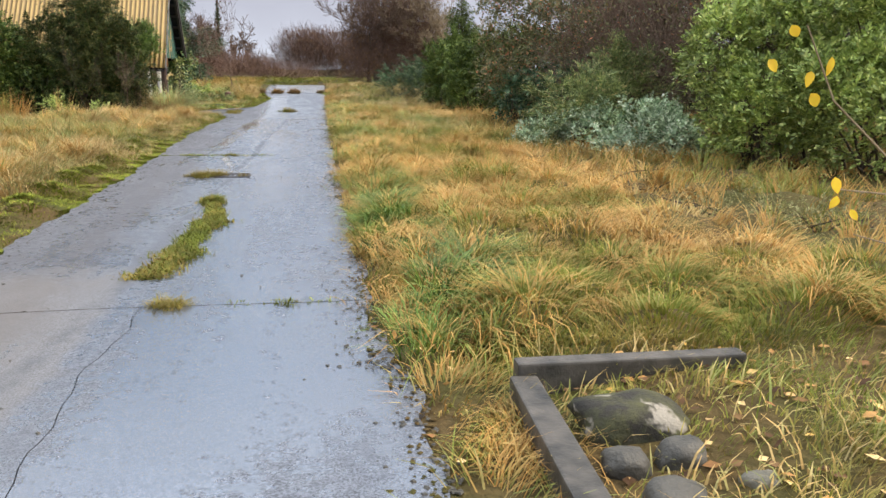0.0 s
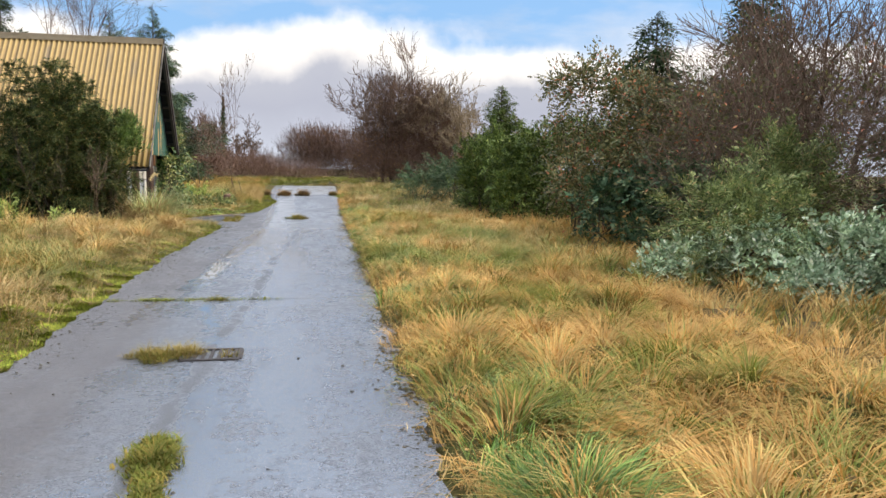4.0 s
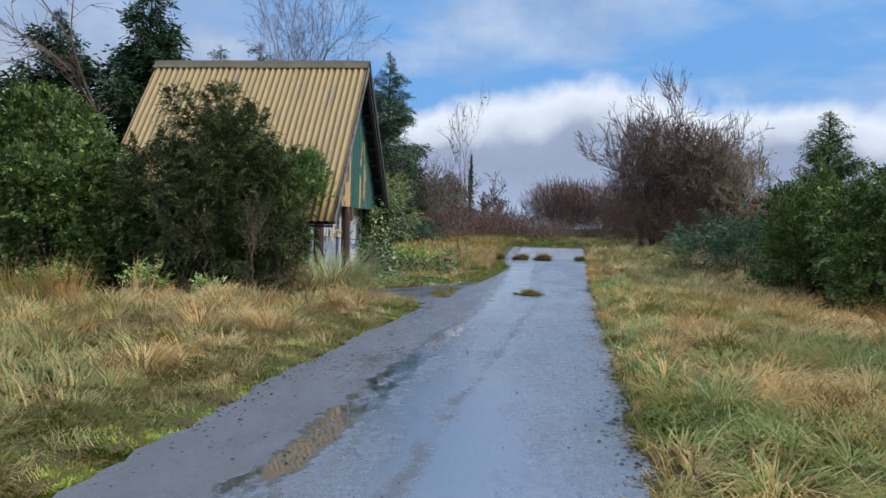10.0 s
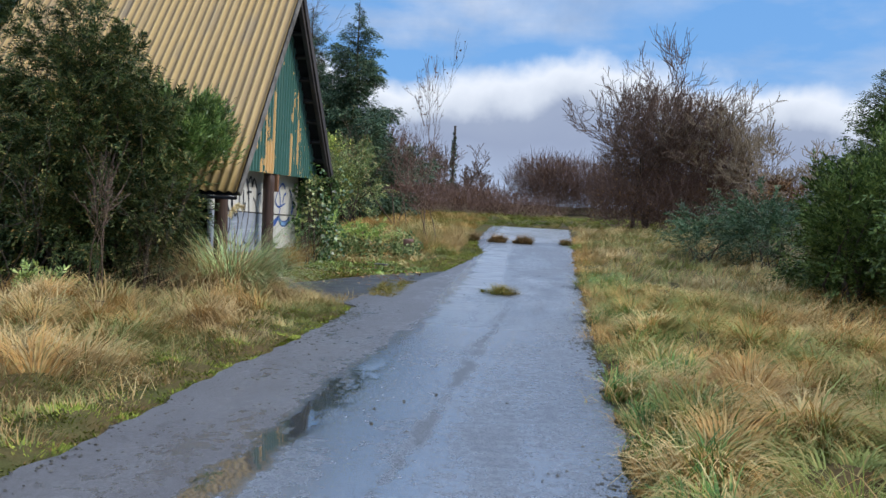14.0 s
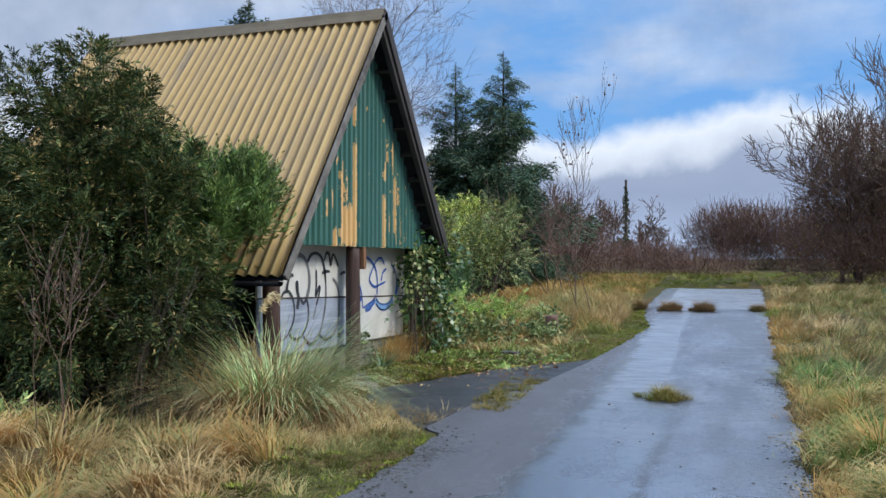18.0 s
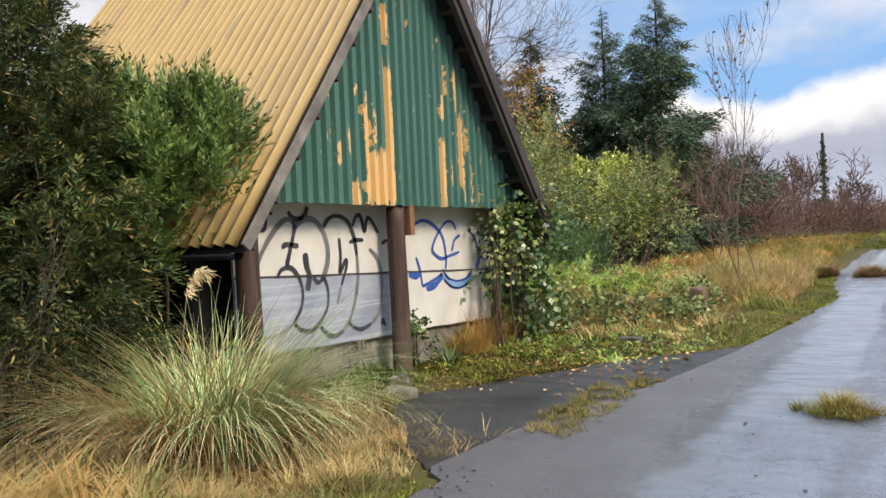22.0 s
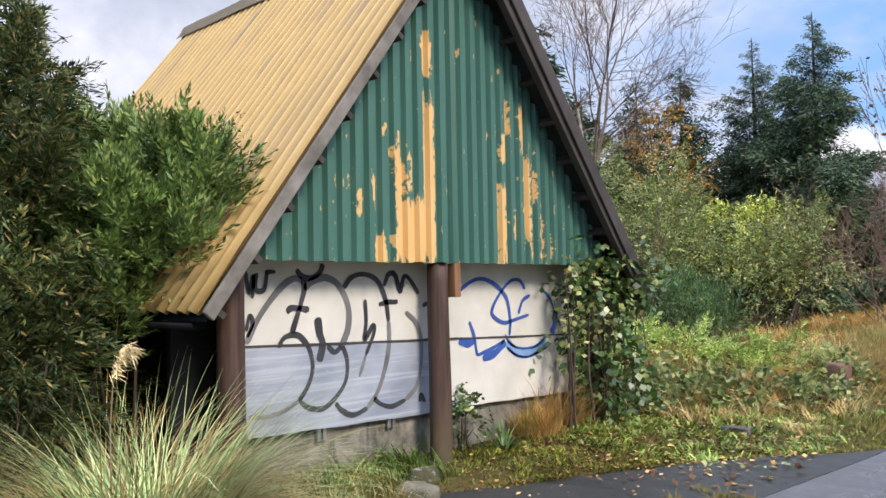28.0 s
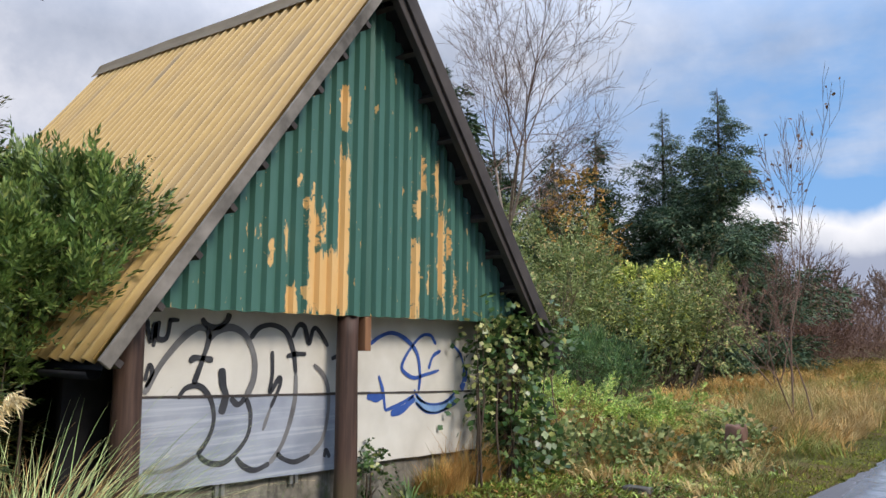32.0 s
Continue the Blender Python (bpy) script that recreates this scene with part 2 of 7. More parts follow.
# film of water: broad streaks along the lane, ripples across it, a strip that collects it further on
streak, cross = k.noise(1.0, 5, 0.62, (1.5, 0.20, 1)), k.noise(1.0, 5, 0.65, (1.0, 0.6, 1))
far_seep = k.math("MULTIPLY", k.ramp(k.math("ABSOLUTE", k.math("ADD", k.math("ADD", x, k.math("MULTIPLY", wander, 0.3)), 3.02)), [(0.25, 1.0), (0.5, 0.0)]), k.ramp(k.math("MULTIPLY", y, 0.02), [(0.58, 0.0), (0.64, 1.0)]))
off_seam = k.math("ABSOLUTE", k.math("ADD", k.math("SUBTRACT", x, seam_x), k.math("MULTIPLY", k.math("SUBTRACT", k.noise(3.0, 5, 0.65), 0.5), 0.5)))
lie = k.math("ADD", k.noise(1.0, 4, 0.6, (3.0, 1.1, 1)), k.math("MULTIPLY", k.math("SUBTRACT", k.noise(9.0, 4, 0.7), 0.5), 0.35))
pond = k.math("MULTIPLY", k.math("MULTIPLY", k.ramp(off_seam, [(0.10, 1.0), (0.18, 0.0)]), k.ramp(lie, [(0.36, 0.0), (0.42, 1.0)])), k.ramp(k.math("MULTIPLY", y, 0.02), [(0.30, 0.0), (0.315, 1.0), (0.46, 1.0), (0.52, 0.0)]))
# a hollow that holds water between the drain and the cross joint
drain_x = k.math("ADD", k.math("MULTIPLY", k.math("SUBTRACT", y, 11.9), -0.15), -3.40)
gap = k.math("ABSOLUTE", k.math("ADD", k.math("SUBTRACT", x, drain_x), k.math("MULTIPLY", k.math("SUBTRACT", k.noise(2.6, 5, 0.65), 0.5), 0.5)))
hollow = k.math("MULTIPLY", k.math("MULTIPLY", k.ramp(gap, [(0.035, 1.0), (0.10, 0.0)]), k.ramp(lie, [(0.38, 0.0), (0.50, 1.0)])), k.ramp(k.math("MULTIPLY", y, 0.05), [(0.59, 0.0), (0.61, 1.0), (0.70, 1.0), (0.72, 0.0)]))
pond = k.math("MAXIMUM", pond, hollow)
seep = k.math("MULTIPLY", k.ramp(off_seam, [(0.05, 1.0), (0.24, 0.0)]), k.ramp(k.math("MULTIPLY", y, 0.02), [(0.40, 0.0), (0.46, 1.0)]))
tone = k.mix(k.ramp(mid_n, [(0.48, 0.0), (0.72, 0.5)]), tone, (0.02, 0.02, 0.02))
k.color(k.mix(k.math("MULTIPLY", pond, 0.9), tone, (0.012, 0.011, 0.010)))
wet = k.math("ADD", k.math("ADD", k.math("MULTIPLY", streak, 0.5), k.math("MULTIPLY", cross, 0.5)), k.math("MULTIPLY", k.math("SUBTRACT", mid_n, 0.5), 0.45))
wet = k.math("ADD", wet, k.math("ADD", k.math("MULTIPLY", far_seep, 0.40), k.math("MULTIPLY", seep, 0.24)))
wet = k.math("SUBTRACT", wet, k.math("ADD", k.math("MULTIPLY", track, 0.25), k.math("ADD", k.math("MULTIPLY", left_lane, 0.06), k.math("MULTIPLY", apron, 0.12))))
wet = k.math("SUBTRACT", wet, k.math("MULTIPLY", k.ramp(k.math("MULTIPLY", y, 0.02), [(0.56, 0.0), (0.62, 1.0)]), 0.10))
band = k.ramp(k.math("ABSOLUTE", k.math("ADD", k.math("ADD", x, k.math("MULTIPLY", wander, 0.5)), 2.65)), [(0.35, 1.0), (0.95, 0.0)])
wet = k.math("ADD", wet, k.math("MULTIPLY", band, 0.075))
wet = k.math("ADD", wet, k.math("MULTIPLY", pond, 0.3))
beyond = k.ramp(k.math("MULTIPLY", y, 0.02), [(0.852, 0.0), (0.856, 1.0)])
wet = k.math("ADD", wet, k.math("MULTIPLY", beyond, 0.30))
pool = k.ramp(wet, [(0.42, 0.0), (0.48, 0.3), (0.53, 0.8), (0.58, 1.0)])
k.rough(k.ramp(pool, [(0.0, 0.55), (0.5, 0.30), (1.0, 0.12)]))
k.p.inputs["Coat IOR"].default_value = 3.1
damp = k.ramp(k.math("ADD", k.noise(1.5, 6, 0.72, (1.6, 0.7, 1)), k.math("MULTIPLY", k.math("SUBTRACT", mid_n, 0.5), 0.4)), [(0.40, 0.82), (0.60, 0.45)])
dull = k.math("SUBTRACT", 1.0, k.math("MULTIPLY", left_lane, damp))
grit = k.math("MAXIMUM", k.math("MAXIMUM", k.ramp(agg, [(0.40, 0.35), (0.56, 1.0)]), k.ramp(pool, [(0.55, 0.0), (1.0, 0.9)])), k.ramp(k.math("MULTIPLY", y, 0.02), [(0.50, 0.0), (0.62, 1.0)]))
film_w = k.math("MULTIPLY", k.math("MULTIPLY", dull, grit), k.ramp(pool, [(0.0, 0.48), (0.4, 0.75), (1.0, 1.0)]))
chop = k.ramp(k.noise(1.0, 6, 0.72, (1.6, 6.5, 1), None, 0.6), [(0.40, 0.5), (0.60, 1.0)])
film_w = k.math("MULTIPLY", film_w, k.mix(k.ramp(k.math("MULTIPLY", y, 0.02), [(0.52, 0.0), (0.62, 1.0)]), 1.0, chop))
k.put(k.p.inputs["Coat Weight"], k.math("MAXIMUM", film_w, pond))
k.put(k.p.inputs["Coat Roughness"], k.math("MULTIPLY", k.math("MAXIMUM", k.ramp(pool, [(0.0, 0.46), (0.5, 0.32), (1.0, 0.17)]), k.ramp(k.math("MULTIPLY", y, 0.02), [(0.40, 0.0), (0.60, 0.46), (0.85, 0.46), (0.86, 0.62)])), k.math("SUBTRACT", 1.0, k.math("MULTIPLY", pond, 0.9))))
ripple = k.math("MULTIPLY", k.noise(1.0, 4, 0.62, (1.1, 6.0, 1)), k.ramp(k.math("MULTIPLY", y, 0.02), [(0.54, 0.10), (0.62, 2.2), (0.84, 2.2), (0.855, 1.2)]))
grain = k.mix(k.math("MULTIPLY", pool, 0.55), k.math("ADD", agg, k.math("MULTIPLY", fine_n, 0.4)), 0.7)
film = k.t.nodes.new("ShaderNodeBump")
film.inputs["Strength"].default_value, film.inputs["Distance"].default_value = 0.5, 0.004
k.t.links.new(k.math("ADD", k.math("MULTIPLY", k.math("MULTIPLY", grain, k.math("SUBTRACT", 1.0, k.math("MAXIMUM", k.math("MULTIPLY", far_seep, 0.8), pond))), 1.4), k.math("MULTIPLY", ripple, 2.8)), film.inputs["Height"])
k.t.links.new(film.outputs[0], k.p.inputs["Coat Normal"])
k.bump(k.math("ADD", grain, k.math("MULTIPLY", ripple, 1.6)), 0.7, 0.007)
M["road"] = k.m
k = Nodes("dark_tarmac", 0.5, 0.5)
agg, wide = k.noise(140, 3, 0.7), k.noise(1.3, 5, 0.6)
k.color(k.mix(k.ramp(wide, [(0.35, 0.0), (0.7, 1.0)]), k.mix(agg, (0.008, 0.008, 0.009), (0.034, 0.033, 0.032)), (0.028, 0.028, 0.026)))
k.rough(k.ramp(wide, [(0.35, 0.30), (0.65, 0.7)]))
k.bump(agg, 0.4, 0.006)
M["tarmac"] = k.m
k = Nodes("ground_soil", 0.95, 0.1)
n1, n2 = k.noise(0.9, 5), k.noise(22, 4, 0.7)
soil = k.mix(k.ramp(n2, [(0.3, 0.0), (0.7, 1.0)]), (0.055, 0.038, 0.018), (0.14, 0.095, 0.04))
k.color(k.mix(k.ramp(n1, [(0.42, 0.0), (0.6, 0.75)]), soil, (0.06, 0.068, 0.02)))
k.bump(n2, 0.7, 0.03)
M["soil"] = k.m
M["grass_gold"] = grass_material("golden_dead_grass", (0.52, 0.285, 0.085), (0.74, 0.51, 0.205), (0.19, 0.225, 0.05), (0.36, 0.20, 0.062), 0.60)
M["grass_pale"] = grass_material("pale_verge_grass", (0.58, 0.38, 0.14), (0.84, 0.66, 0.33), (0.27, 0.30, 0.09), (0.42, 0.27, 0.10), 0.56)
M["grass_mixed"] = grass_material("mixed_meadow_grass", (0.46, 0.31, 0.12), (0.68, 0.54, 0.28), (0.23, 0.25, 0.08), (0.33, 0.21, 0.085), 0.58)
M["grass_green"] = foliage("green_grass", ((0.035, 0.075, 0.012), (0.075, 0.14, 0.025), (0.16, 0.22, 0.05), (0.35, 0.28, 0.08)))
M["tuft_green"] = grass_material("yellow_green_grass", (0.36, 0.28, 0.07), (0.5, 0.4, 0.14), (0.17, 0.20, 0.035), (0.25, 0.19, 0.06), 0.50)
M["moss"] = foliage("green_moss", ((0.053, 0.064, 0.014), (0.111, 0.134, 0.021), (0.233, 0.256, 0.040), (0.152, 0.087, 0.035)), 0.85, 0.1, 1.6)
M["pampas"] = foliage("pampas_blades", ((0.140, 0.211, 0.086), (0.260, 0.342, 0.151), (0.432, 0.472, 0.241), (0.562, 0.443, 0.221)))
M["pampas_dead"] = foliage("pampas_dead_blades", ((0.154, 0.086, 0.038), (0.307, 0.192, 0.086), (0.480, 0.346, 0.163), (0.154, 0.173, 0.067)))
M["plume"] = foliage("pampas_plume", ((0.42, 0.32, 0.16), (0.58, 0.47, 0.26), (0.70, 0.60, 0.38), (0.5, 0.36, 0.18)), 0.8, 0.15)
M["laurel_bright"] = foliage("bright_shrub_leaves", ((0.084, 0.118, 0.027), (0.168, 0.225, 0.056), (0.281, 0.326, 0.096), (0.405, 0.416, 0.145)), 0.45, 0.4)
M["laurel_big"] = foliage("broad_laurel_leaves", ((0.021, 0.038, 0.010), (0.056, 0.086, 0.019), (0.116, 0.152, 0.038), (0.152, 0.176, 0.048)), 0.6, 0.2)
M["broom"] = foliage("broom_shoots", ((0.018, 0.045, 0.016), (0.045, 0.095, 0.03), (0.09, 0.15, 0.05), (0.14, 0.17, 0.06)))
M["heath"] = foliage("grey_heath_sprigs", ((0.07, 0.07, 0.03), (0.14, 0.14, 0.06), (0.23, 0.22, 0.11), (0.30, 0.24, 0.12)), 0.8, 0.15)
M["ivy_pale"] = foliage("variegated_ivy_leaves", ((0.124, 0.149, 0.037), (0.236, 0.242, 0.087), (0.341, 0.329, 0.155), (0.050, 0.081, 0.019)), 0.4, 0.4)
M["yew"] = foliage("yew_foliage", ((0.011, 0.023, 0.009), (0.031, 0.048, 0.013), (0.092, 0.103, 0.031), (0.205, 0.140, 0.049)), 0.6, 0.25)
M["willow"] = foliage("glossy_willow_leaves", ((0.028, 0.056, 0.015), (0.072, 0.120, 0.028), (0.149, 0.207, 0.054), (0.248, 0.290, 0.091)), 0.4, 0.5)
M["spruce"] = foliage("spruce_needles", ((0.023, 0.044, 0.025), (0.041, 0.071, 0.041), (0.075, 0.113, 0.060), (0.138, 0.127, 0.057)), 0.6, 0.25)
M["fir_dark"] = foliage("dark_conifer_foliage", ((0.010, 0.023, 0.010), (0.020, 0.042, 0.017), (0.038, 0.066, 0.024), (0.07, 0.07, 0.03)), 0.6, 0.25)
M["juniper"] = foliage("juniper_foliage", ((0.018, 0.042, 0.020), (0.040, 0.076, 0.036), (0.085, 0.125, 0.062), (0.14, 0.13, 0.06)), 0.6, 0.25)
M["grey_leaf"] = foliage("grey_green_leaves", ((0.120, 0.180, 0.105), (0.270, 0.352, 0.210), (0.495, 0.555, 0.405), (0.660, 0.660, 0.525)), 0.7, 0.2)
M["rust_leaf"] = foliage("rusty_dark_leaves", ((0.037, 0.050, 0.020), (0.085, 0.088, 0.035), (0.156, 0.131, 0.056), (0.300, 0.100, 0.050)), 0.55, 0.3)
M["brown_leaf"] = foliage("withered_brown_leaves", ((0.051, 0.028, 0.017), (0.101, 0.055, 0.028), (0.164, 0.095, 0.043), (0.240, 0.139, 0.057)), 0.8, 0.15)
M["yellow_leaf"] = foliage("yellow_green_leaves", ((0.096, 0.136, 0.029), (0.240, 0.280, 0.064), (0.432, 0.448, 0.112), (0.640, 0.544, 0.144)), 0.6, 0.25)
M["ochre_leaf"] = foliage("ochre_autumn_leaves", ((0.13, 0.075, 0.02), (0.26, 0.15, 0.035), (0.38, 0.23, 0.06), (0.12, 0.12, 0.03)), 0.7, 0.2)
M["olive_leaf"] = foliage("olive_shrub_leaves", ((0.058, 0.085, 0.029), (0.124, 0.156, 0.055), (0.221, 0.247, 0.094), (0.338, 0.247, 0.117)), 0.6, 0.25)
M["bramble"] = foliage("bright_juniper_sprays", ((0.061, 0.101, 0.022), (0.162, 0.236, 0.047), (0.297, 0.378, 0.088), (0.432, 0.351, 0.121)), 0.5, 0.3)
M["ivy"] = foliage("ivy_leaves", ((0.016, 0.038, 0.012), (0.032, 0.070, 0.018), (0.075, 0.12, 0.03), (0.24, 0.25, 0.08)), 0.35, 0.5)
M["leaf_orange"] = foliage("fallen_leaves", ((0.20, 0.09, 0.03), (0.42, 0.22, 0.07), (0.6, 0.42, 0.2), (0.62, 0.36, 0.08)), 0.6, 0.3)
M["leaf_yellow"] = foliage("yellow_leaves", ((0.60, 0.36, 0.03), (0.75, 0.47, 0.04), (0.8, 0.55, 0.08), (0.7, 0.26, 0.05)), 0.5, 0.3)
M["bark"] = plain("dark_bark", (0.045, 0.034, 0.026), (0.10, 0.078, 0.058), 9, 0.9, 0.15, bump=0.8, stretch=(1, 1, 0.25), dist=0.02)
M["bark_birch"] = plain("birch_bark", (0.30, 0.26, 0.21), (0.13, 0.09, 0.07), 5, 0.8, 0.2, bump=0.4, stretch=(1, 1, 2.5))
M["twig"] = plain("bare_twigs", (0.098, 0.061, 0.046), (0.182, 0.130, 0.098), 2.5, 0.85, 0.15)
M["twig_red"] = plain("reddish_twigs", (0.123, 0.070, 0.052), (0.210, 0.138, 0.109), 1.2, 0.85, 0.15)
M["twig_orange"] = plain("orange_dead_stems", (0.22, 0.09, 0.035), (0.38, 0.19, 0.09), 2.5, 0.85, 0.15)
M["twig_pale"] = plain("pale_twigs", (0.22, 0.17, 0.11), (0.34, 0.26, 0.17), 2.5, 0.85, 0.15)

# building
k = Nodes("yellow_painted_roof_sheet", 0.55, 0.35)
x, y, z = k.xyz()
w = k.noise(0.9, 5, 0.6, (2.6, 0.35, 0.35))
g = k.noise(16, 5, 0.65, (1, 0.25, 0.25))
c = k.mix(k.ramp(g, [(0.35, 0.0), (0.7, 1.0)]), (0.40, 0.26, 0.078), (0.52, 0.35, 0.122))
c = k.mix(k.ramp(w, [(0.52, 0.0), (0.72, 0.5)]), c, (0.30, 0.205, 0.095))
grime = k.math("MULTIPLY", k.ramp(k.noise(2.6, 5, 0.65, (2.4, 0.14, 0.14)), [(0.53, 0.0), (0.70, 1.0)]), k.ramp(z, [(0.0, 0.0), (1.0, 1.0)]))
c = k.mix(k.math("MULTIPLY", grime, 0.5), c, (0.17, 0.135, 0.10))
# old grey smears below the ridge: place along the roof, half width, lower and upper end, strength
smear_edge = k.math("MULTIPLY", k.math("SUBTRACT", k.noise(1.0, 4, 0.7, (7.0, 1.5, 1.5)), 0.5), 0.20)
for at_x, half, low_z, top_z, amount in ((-9.8, 0.07, 4.6, 5.3, 0.75), (-8.14, 0.05, 4.4, 5.15, 0.45), (-7.38, 0.09, 4.2, 4.9, 0.5), (-8.5, 0.05, 3.9, 4.3, 0.35), (-10.6, 0.05, 4.5, 5.0, 0.4)):
    side = k.ramp(k.math("ABSOLUTE", k.math("SUBTRACT", k.math("ADD", x, smear_edge), at_x)), [(half * 0.5, 1.0), (half * 1.7, 0.0)])
    end = k.ramp(k.math("DIVIDE", k.math("ABSOLUTE", k.math("SUBTRACT", k.math("ADD", z, smear_edge), (low_z + top_z) / 2)), top_z - low_z), [(0.2, 1.0), (0.55, 0.0)])
    c = k.mix(k.math("MULTIPLY", k.math("MULTIPLY", side, end), amount), c, (0.13, 0.115, 0.10))
# shading of the waves painted into the colour, strongest in the valleys
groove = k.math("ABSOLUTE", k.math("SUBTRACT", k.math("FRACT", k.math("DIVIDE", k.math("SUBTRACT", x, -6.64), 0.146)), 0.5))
valley_shade = k.math("MULTIPLY", k.ramp(groove, [(0.08, 1.0), (0.32, 0.0)]), k.ramp(k.noise(2.2, 4, 0.6, (3.0, 0.5, 0.5)), [(0.36, 0.8), (0.62, 1.0)]))
c = k.mix(k.math("MULTIPLY", valley_shade, 0.62), c, (0.12, 0.082, 0.045))
# flanks darkened a little as part of the same painted shading
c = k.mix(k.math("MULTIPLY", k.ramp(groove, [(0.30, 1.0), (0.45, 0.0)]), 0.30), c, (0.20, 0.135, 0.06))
# crests painted paler, as if they caught the light
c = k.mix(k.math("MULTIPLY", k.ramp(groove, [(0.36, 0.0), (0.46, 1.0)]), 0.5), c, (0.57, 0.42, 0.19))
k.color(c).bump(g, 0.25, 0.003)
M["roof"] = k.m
k = Nodes("ridge_flashing", 0.6, 0.3)
k.color(k.mix(k.noise(3, 5, 0.65), (0.20, 0.15, 0.09), (0.42, 0.35, 0.24))).bump(k.noise(20, 4), 0.3, 0.004)
M["ridge"] = k.m
k = Nodes("green_sheet_peeling_paint", 0.45, 0.4)
x, y, z = k.xyz()


ragged_y = k.math("MULTIPLY", k.math("SUBTRACT", k.noise(1.0, 6, 0.78, (1.0, 8.0, 6.0)), 0.5), 0.30)
ragged_z = k.math("MULTIPLY", k.math("SUBTRACT", k.noise(1.0, 5, 0.7, (1.0, 17.0, 2.0)), 0.5), 1.3)
# bared strips: middle, half width, lower and upper end
BARED = ((29.975, 0.045, 3.80, 4.20), (30.00, 0.060, 2.0, 3.56), (29.62, 0.075, 2.05, 2.95), (29.80, 0.13, 2.0, 2.62), (29.59, 0.05, 2.9, 3.1), (29.15, 0.035, 2.44, 2.66), (29.36, 0.05, 2.0, 2.28), (29.02, 0.02, 2.66, 2.78), (29.44, 0.022, 3.16, 3.28), (29.59, 0.024, 3.12, 3.24), (29.30, 0.02, 2.5, 2.8), (29.75, 0.02, 2.7, 3.0), (31.08, 0.055, 2.0, 2.85), (31.12, 0.045, 3.1, 3.40), (31.18, 0.03, 3.4, 3.85), (31.42, 0.035, 3.2, 3.80), (31.50, 0.05, 2.25, 3.15), (31.30, 0.03, 2.3, 2.6), (31.63, 0.03, 2.7, 3.05), (31.765, 0.025, 2.0, 2.54), (31.95, 0.015, 2.1, 2.4))
peel = 0.0
for mid_y, half, low_z, top_z in BARED:
    across = k.math("SUBTRACT", half + 0.004, k.math("ABSOLUTE", k.math("SUBTRACT", k.math("ADD", y, ragged_y), mid_y)))
    along = k.math("SUBTRACT", (top_z - low_z) / 2, k.math("ABSOLUTE", k.math("SUBTRACT", k.math("ADD", z, k.math("MULTIPLY", ragged_z, min(1.0, top_z - low_z))), (top_z + low_z) / 2)))
    peel = k.math("MAXIMUM", peel, k.math("MULTIPLY", k.math("GREATER_THAN", across, 0.0), k.math("GREATER_THAN", along, 0.0)))
chip = k.ramp(k.math("ADD", k.noise(1.0, 3, 0.6, (1.0, 24.0, 5.0)), k.math("MULTIPLY", k.noise(0.8, 2), 0.16)), [(0.765, 0.0), (0.775, 1.0)])
peel = k.math("MAXIMUM", peel, chip)
green = k.mix(k.noise(5, 4, 0.6, (1, 1, 0.2)), (0.034, 0.104, 0.082), (0.070, 0.165, 0.132))
under = k.mix(k.noise(9, 4, 0.6, (1, 1, 0.3)), (0.58, 0.33, 0.10), (0.66, 0.45, 0.21))
k.color(k.mix(peel, green, under)).bump(peel, 0.5, 0.003)
M["gable"] = k.m
M["barge"] = plain("weathered_grey_board", (0.07, 0.064, 0.056), (0.24, 0.22, 0.195), 9, 0.85, 0.2, bump=0.5, stretch=(1, 0.35, 0.35))
M["barge_dark"] = plain("dark_stained_board", (0.030, 0.026, 0.026), (0.065, 0.055, 0.052), 6, 0.75, 0.3, bump=0.4, stretch=(1, 0.35, 0.35))
k = Nodes("stained_round_post", 0.6, 0.3)
g = k.noise(9, 5, 0.6, (2, 2, 0.12))
low = k.ramp(k.xyz()[2], [(0.15, 1.0), (0.75, 0.0)])
c = k.mix(k.ramp(g, [(0.35, 0.0), (0.7, 1.0)]), (0.040, 0.024, 0.019), (0.100, 0.060, 0.047))
k.color(k.mix(k.math("MULTIPLY", low, k.noise(6, 4)), c, (0.13, 0.12, 0.06))).bump(g, 0.6, 0.006)
M["post"] = k.m
M["wood"] = plain("bare_split_wood", (0.13, 0.06, 0.03), (0.26, 0.14, 0.075), 8, 0.8, 0.2, bump=0.6, stretch=(2, 2, 0.2))
M["white_panel"] = plain("white_painted_board", (0.505, 0.487, 0.435), (0.635, 0.618, 0.566), 2.2, 0.5, 0.4, bump=0.12)
k = Nodes("grey_overpainted_board", 0.55, 0.35)
g, b2 = k.noise(1.6, 5), k.noise(5, 4, 0.6, (1, 0.15, 5))
c = k.mix(k.ramp(g, [(0.4, 0.0), (0.62, 1.0)]), (0.22, 0.25, 0.31), (0.32, 0.35, 0.41))
k.color(k.mix(k.ramp(b2, [(0.5, 0.0), (0.66, 0.5)]), c, (0.47, 0.50, 0.56))).bump(b2, 0.12, 0.004)
M["grey_panel"] = k.m
k = Nodes("stained_concrete_plinth", 0.9, 0.2)
n1, n2, run = k.noise(3.2, 6, 0.7), k.noise(26, 4, 0.7), k.noise(1.0, 5, 0.65, (1, 7, 0.9))
c = k.mix(k.ramp(n1, [(0.34, 0.0), (0.66, 1.0)]), (0.085, 0.082, 0.068), (0.30, 0.275, 0.235))
c = k.mix(k.ramp(run, [(0.50, 0.0), (0.64, 0.75)]), c, (0.055, 0.052, 0.044))
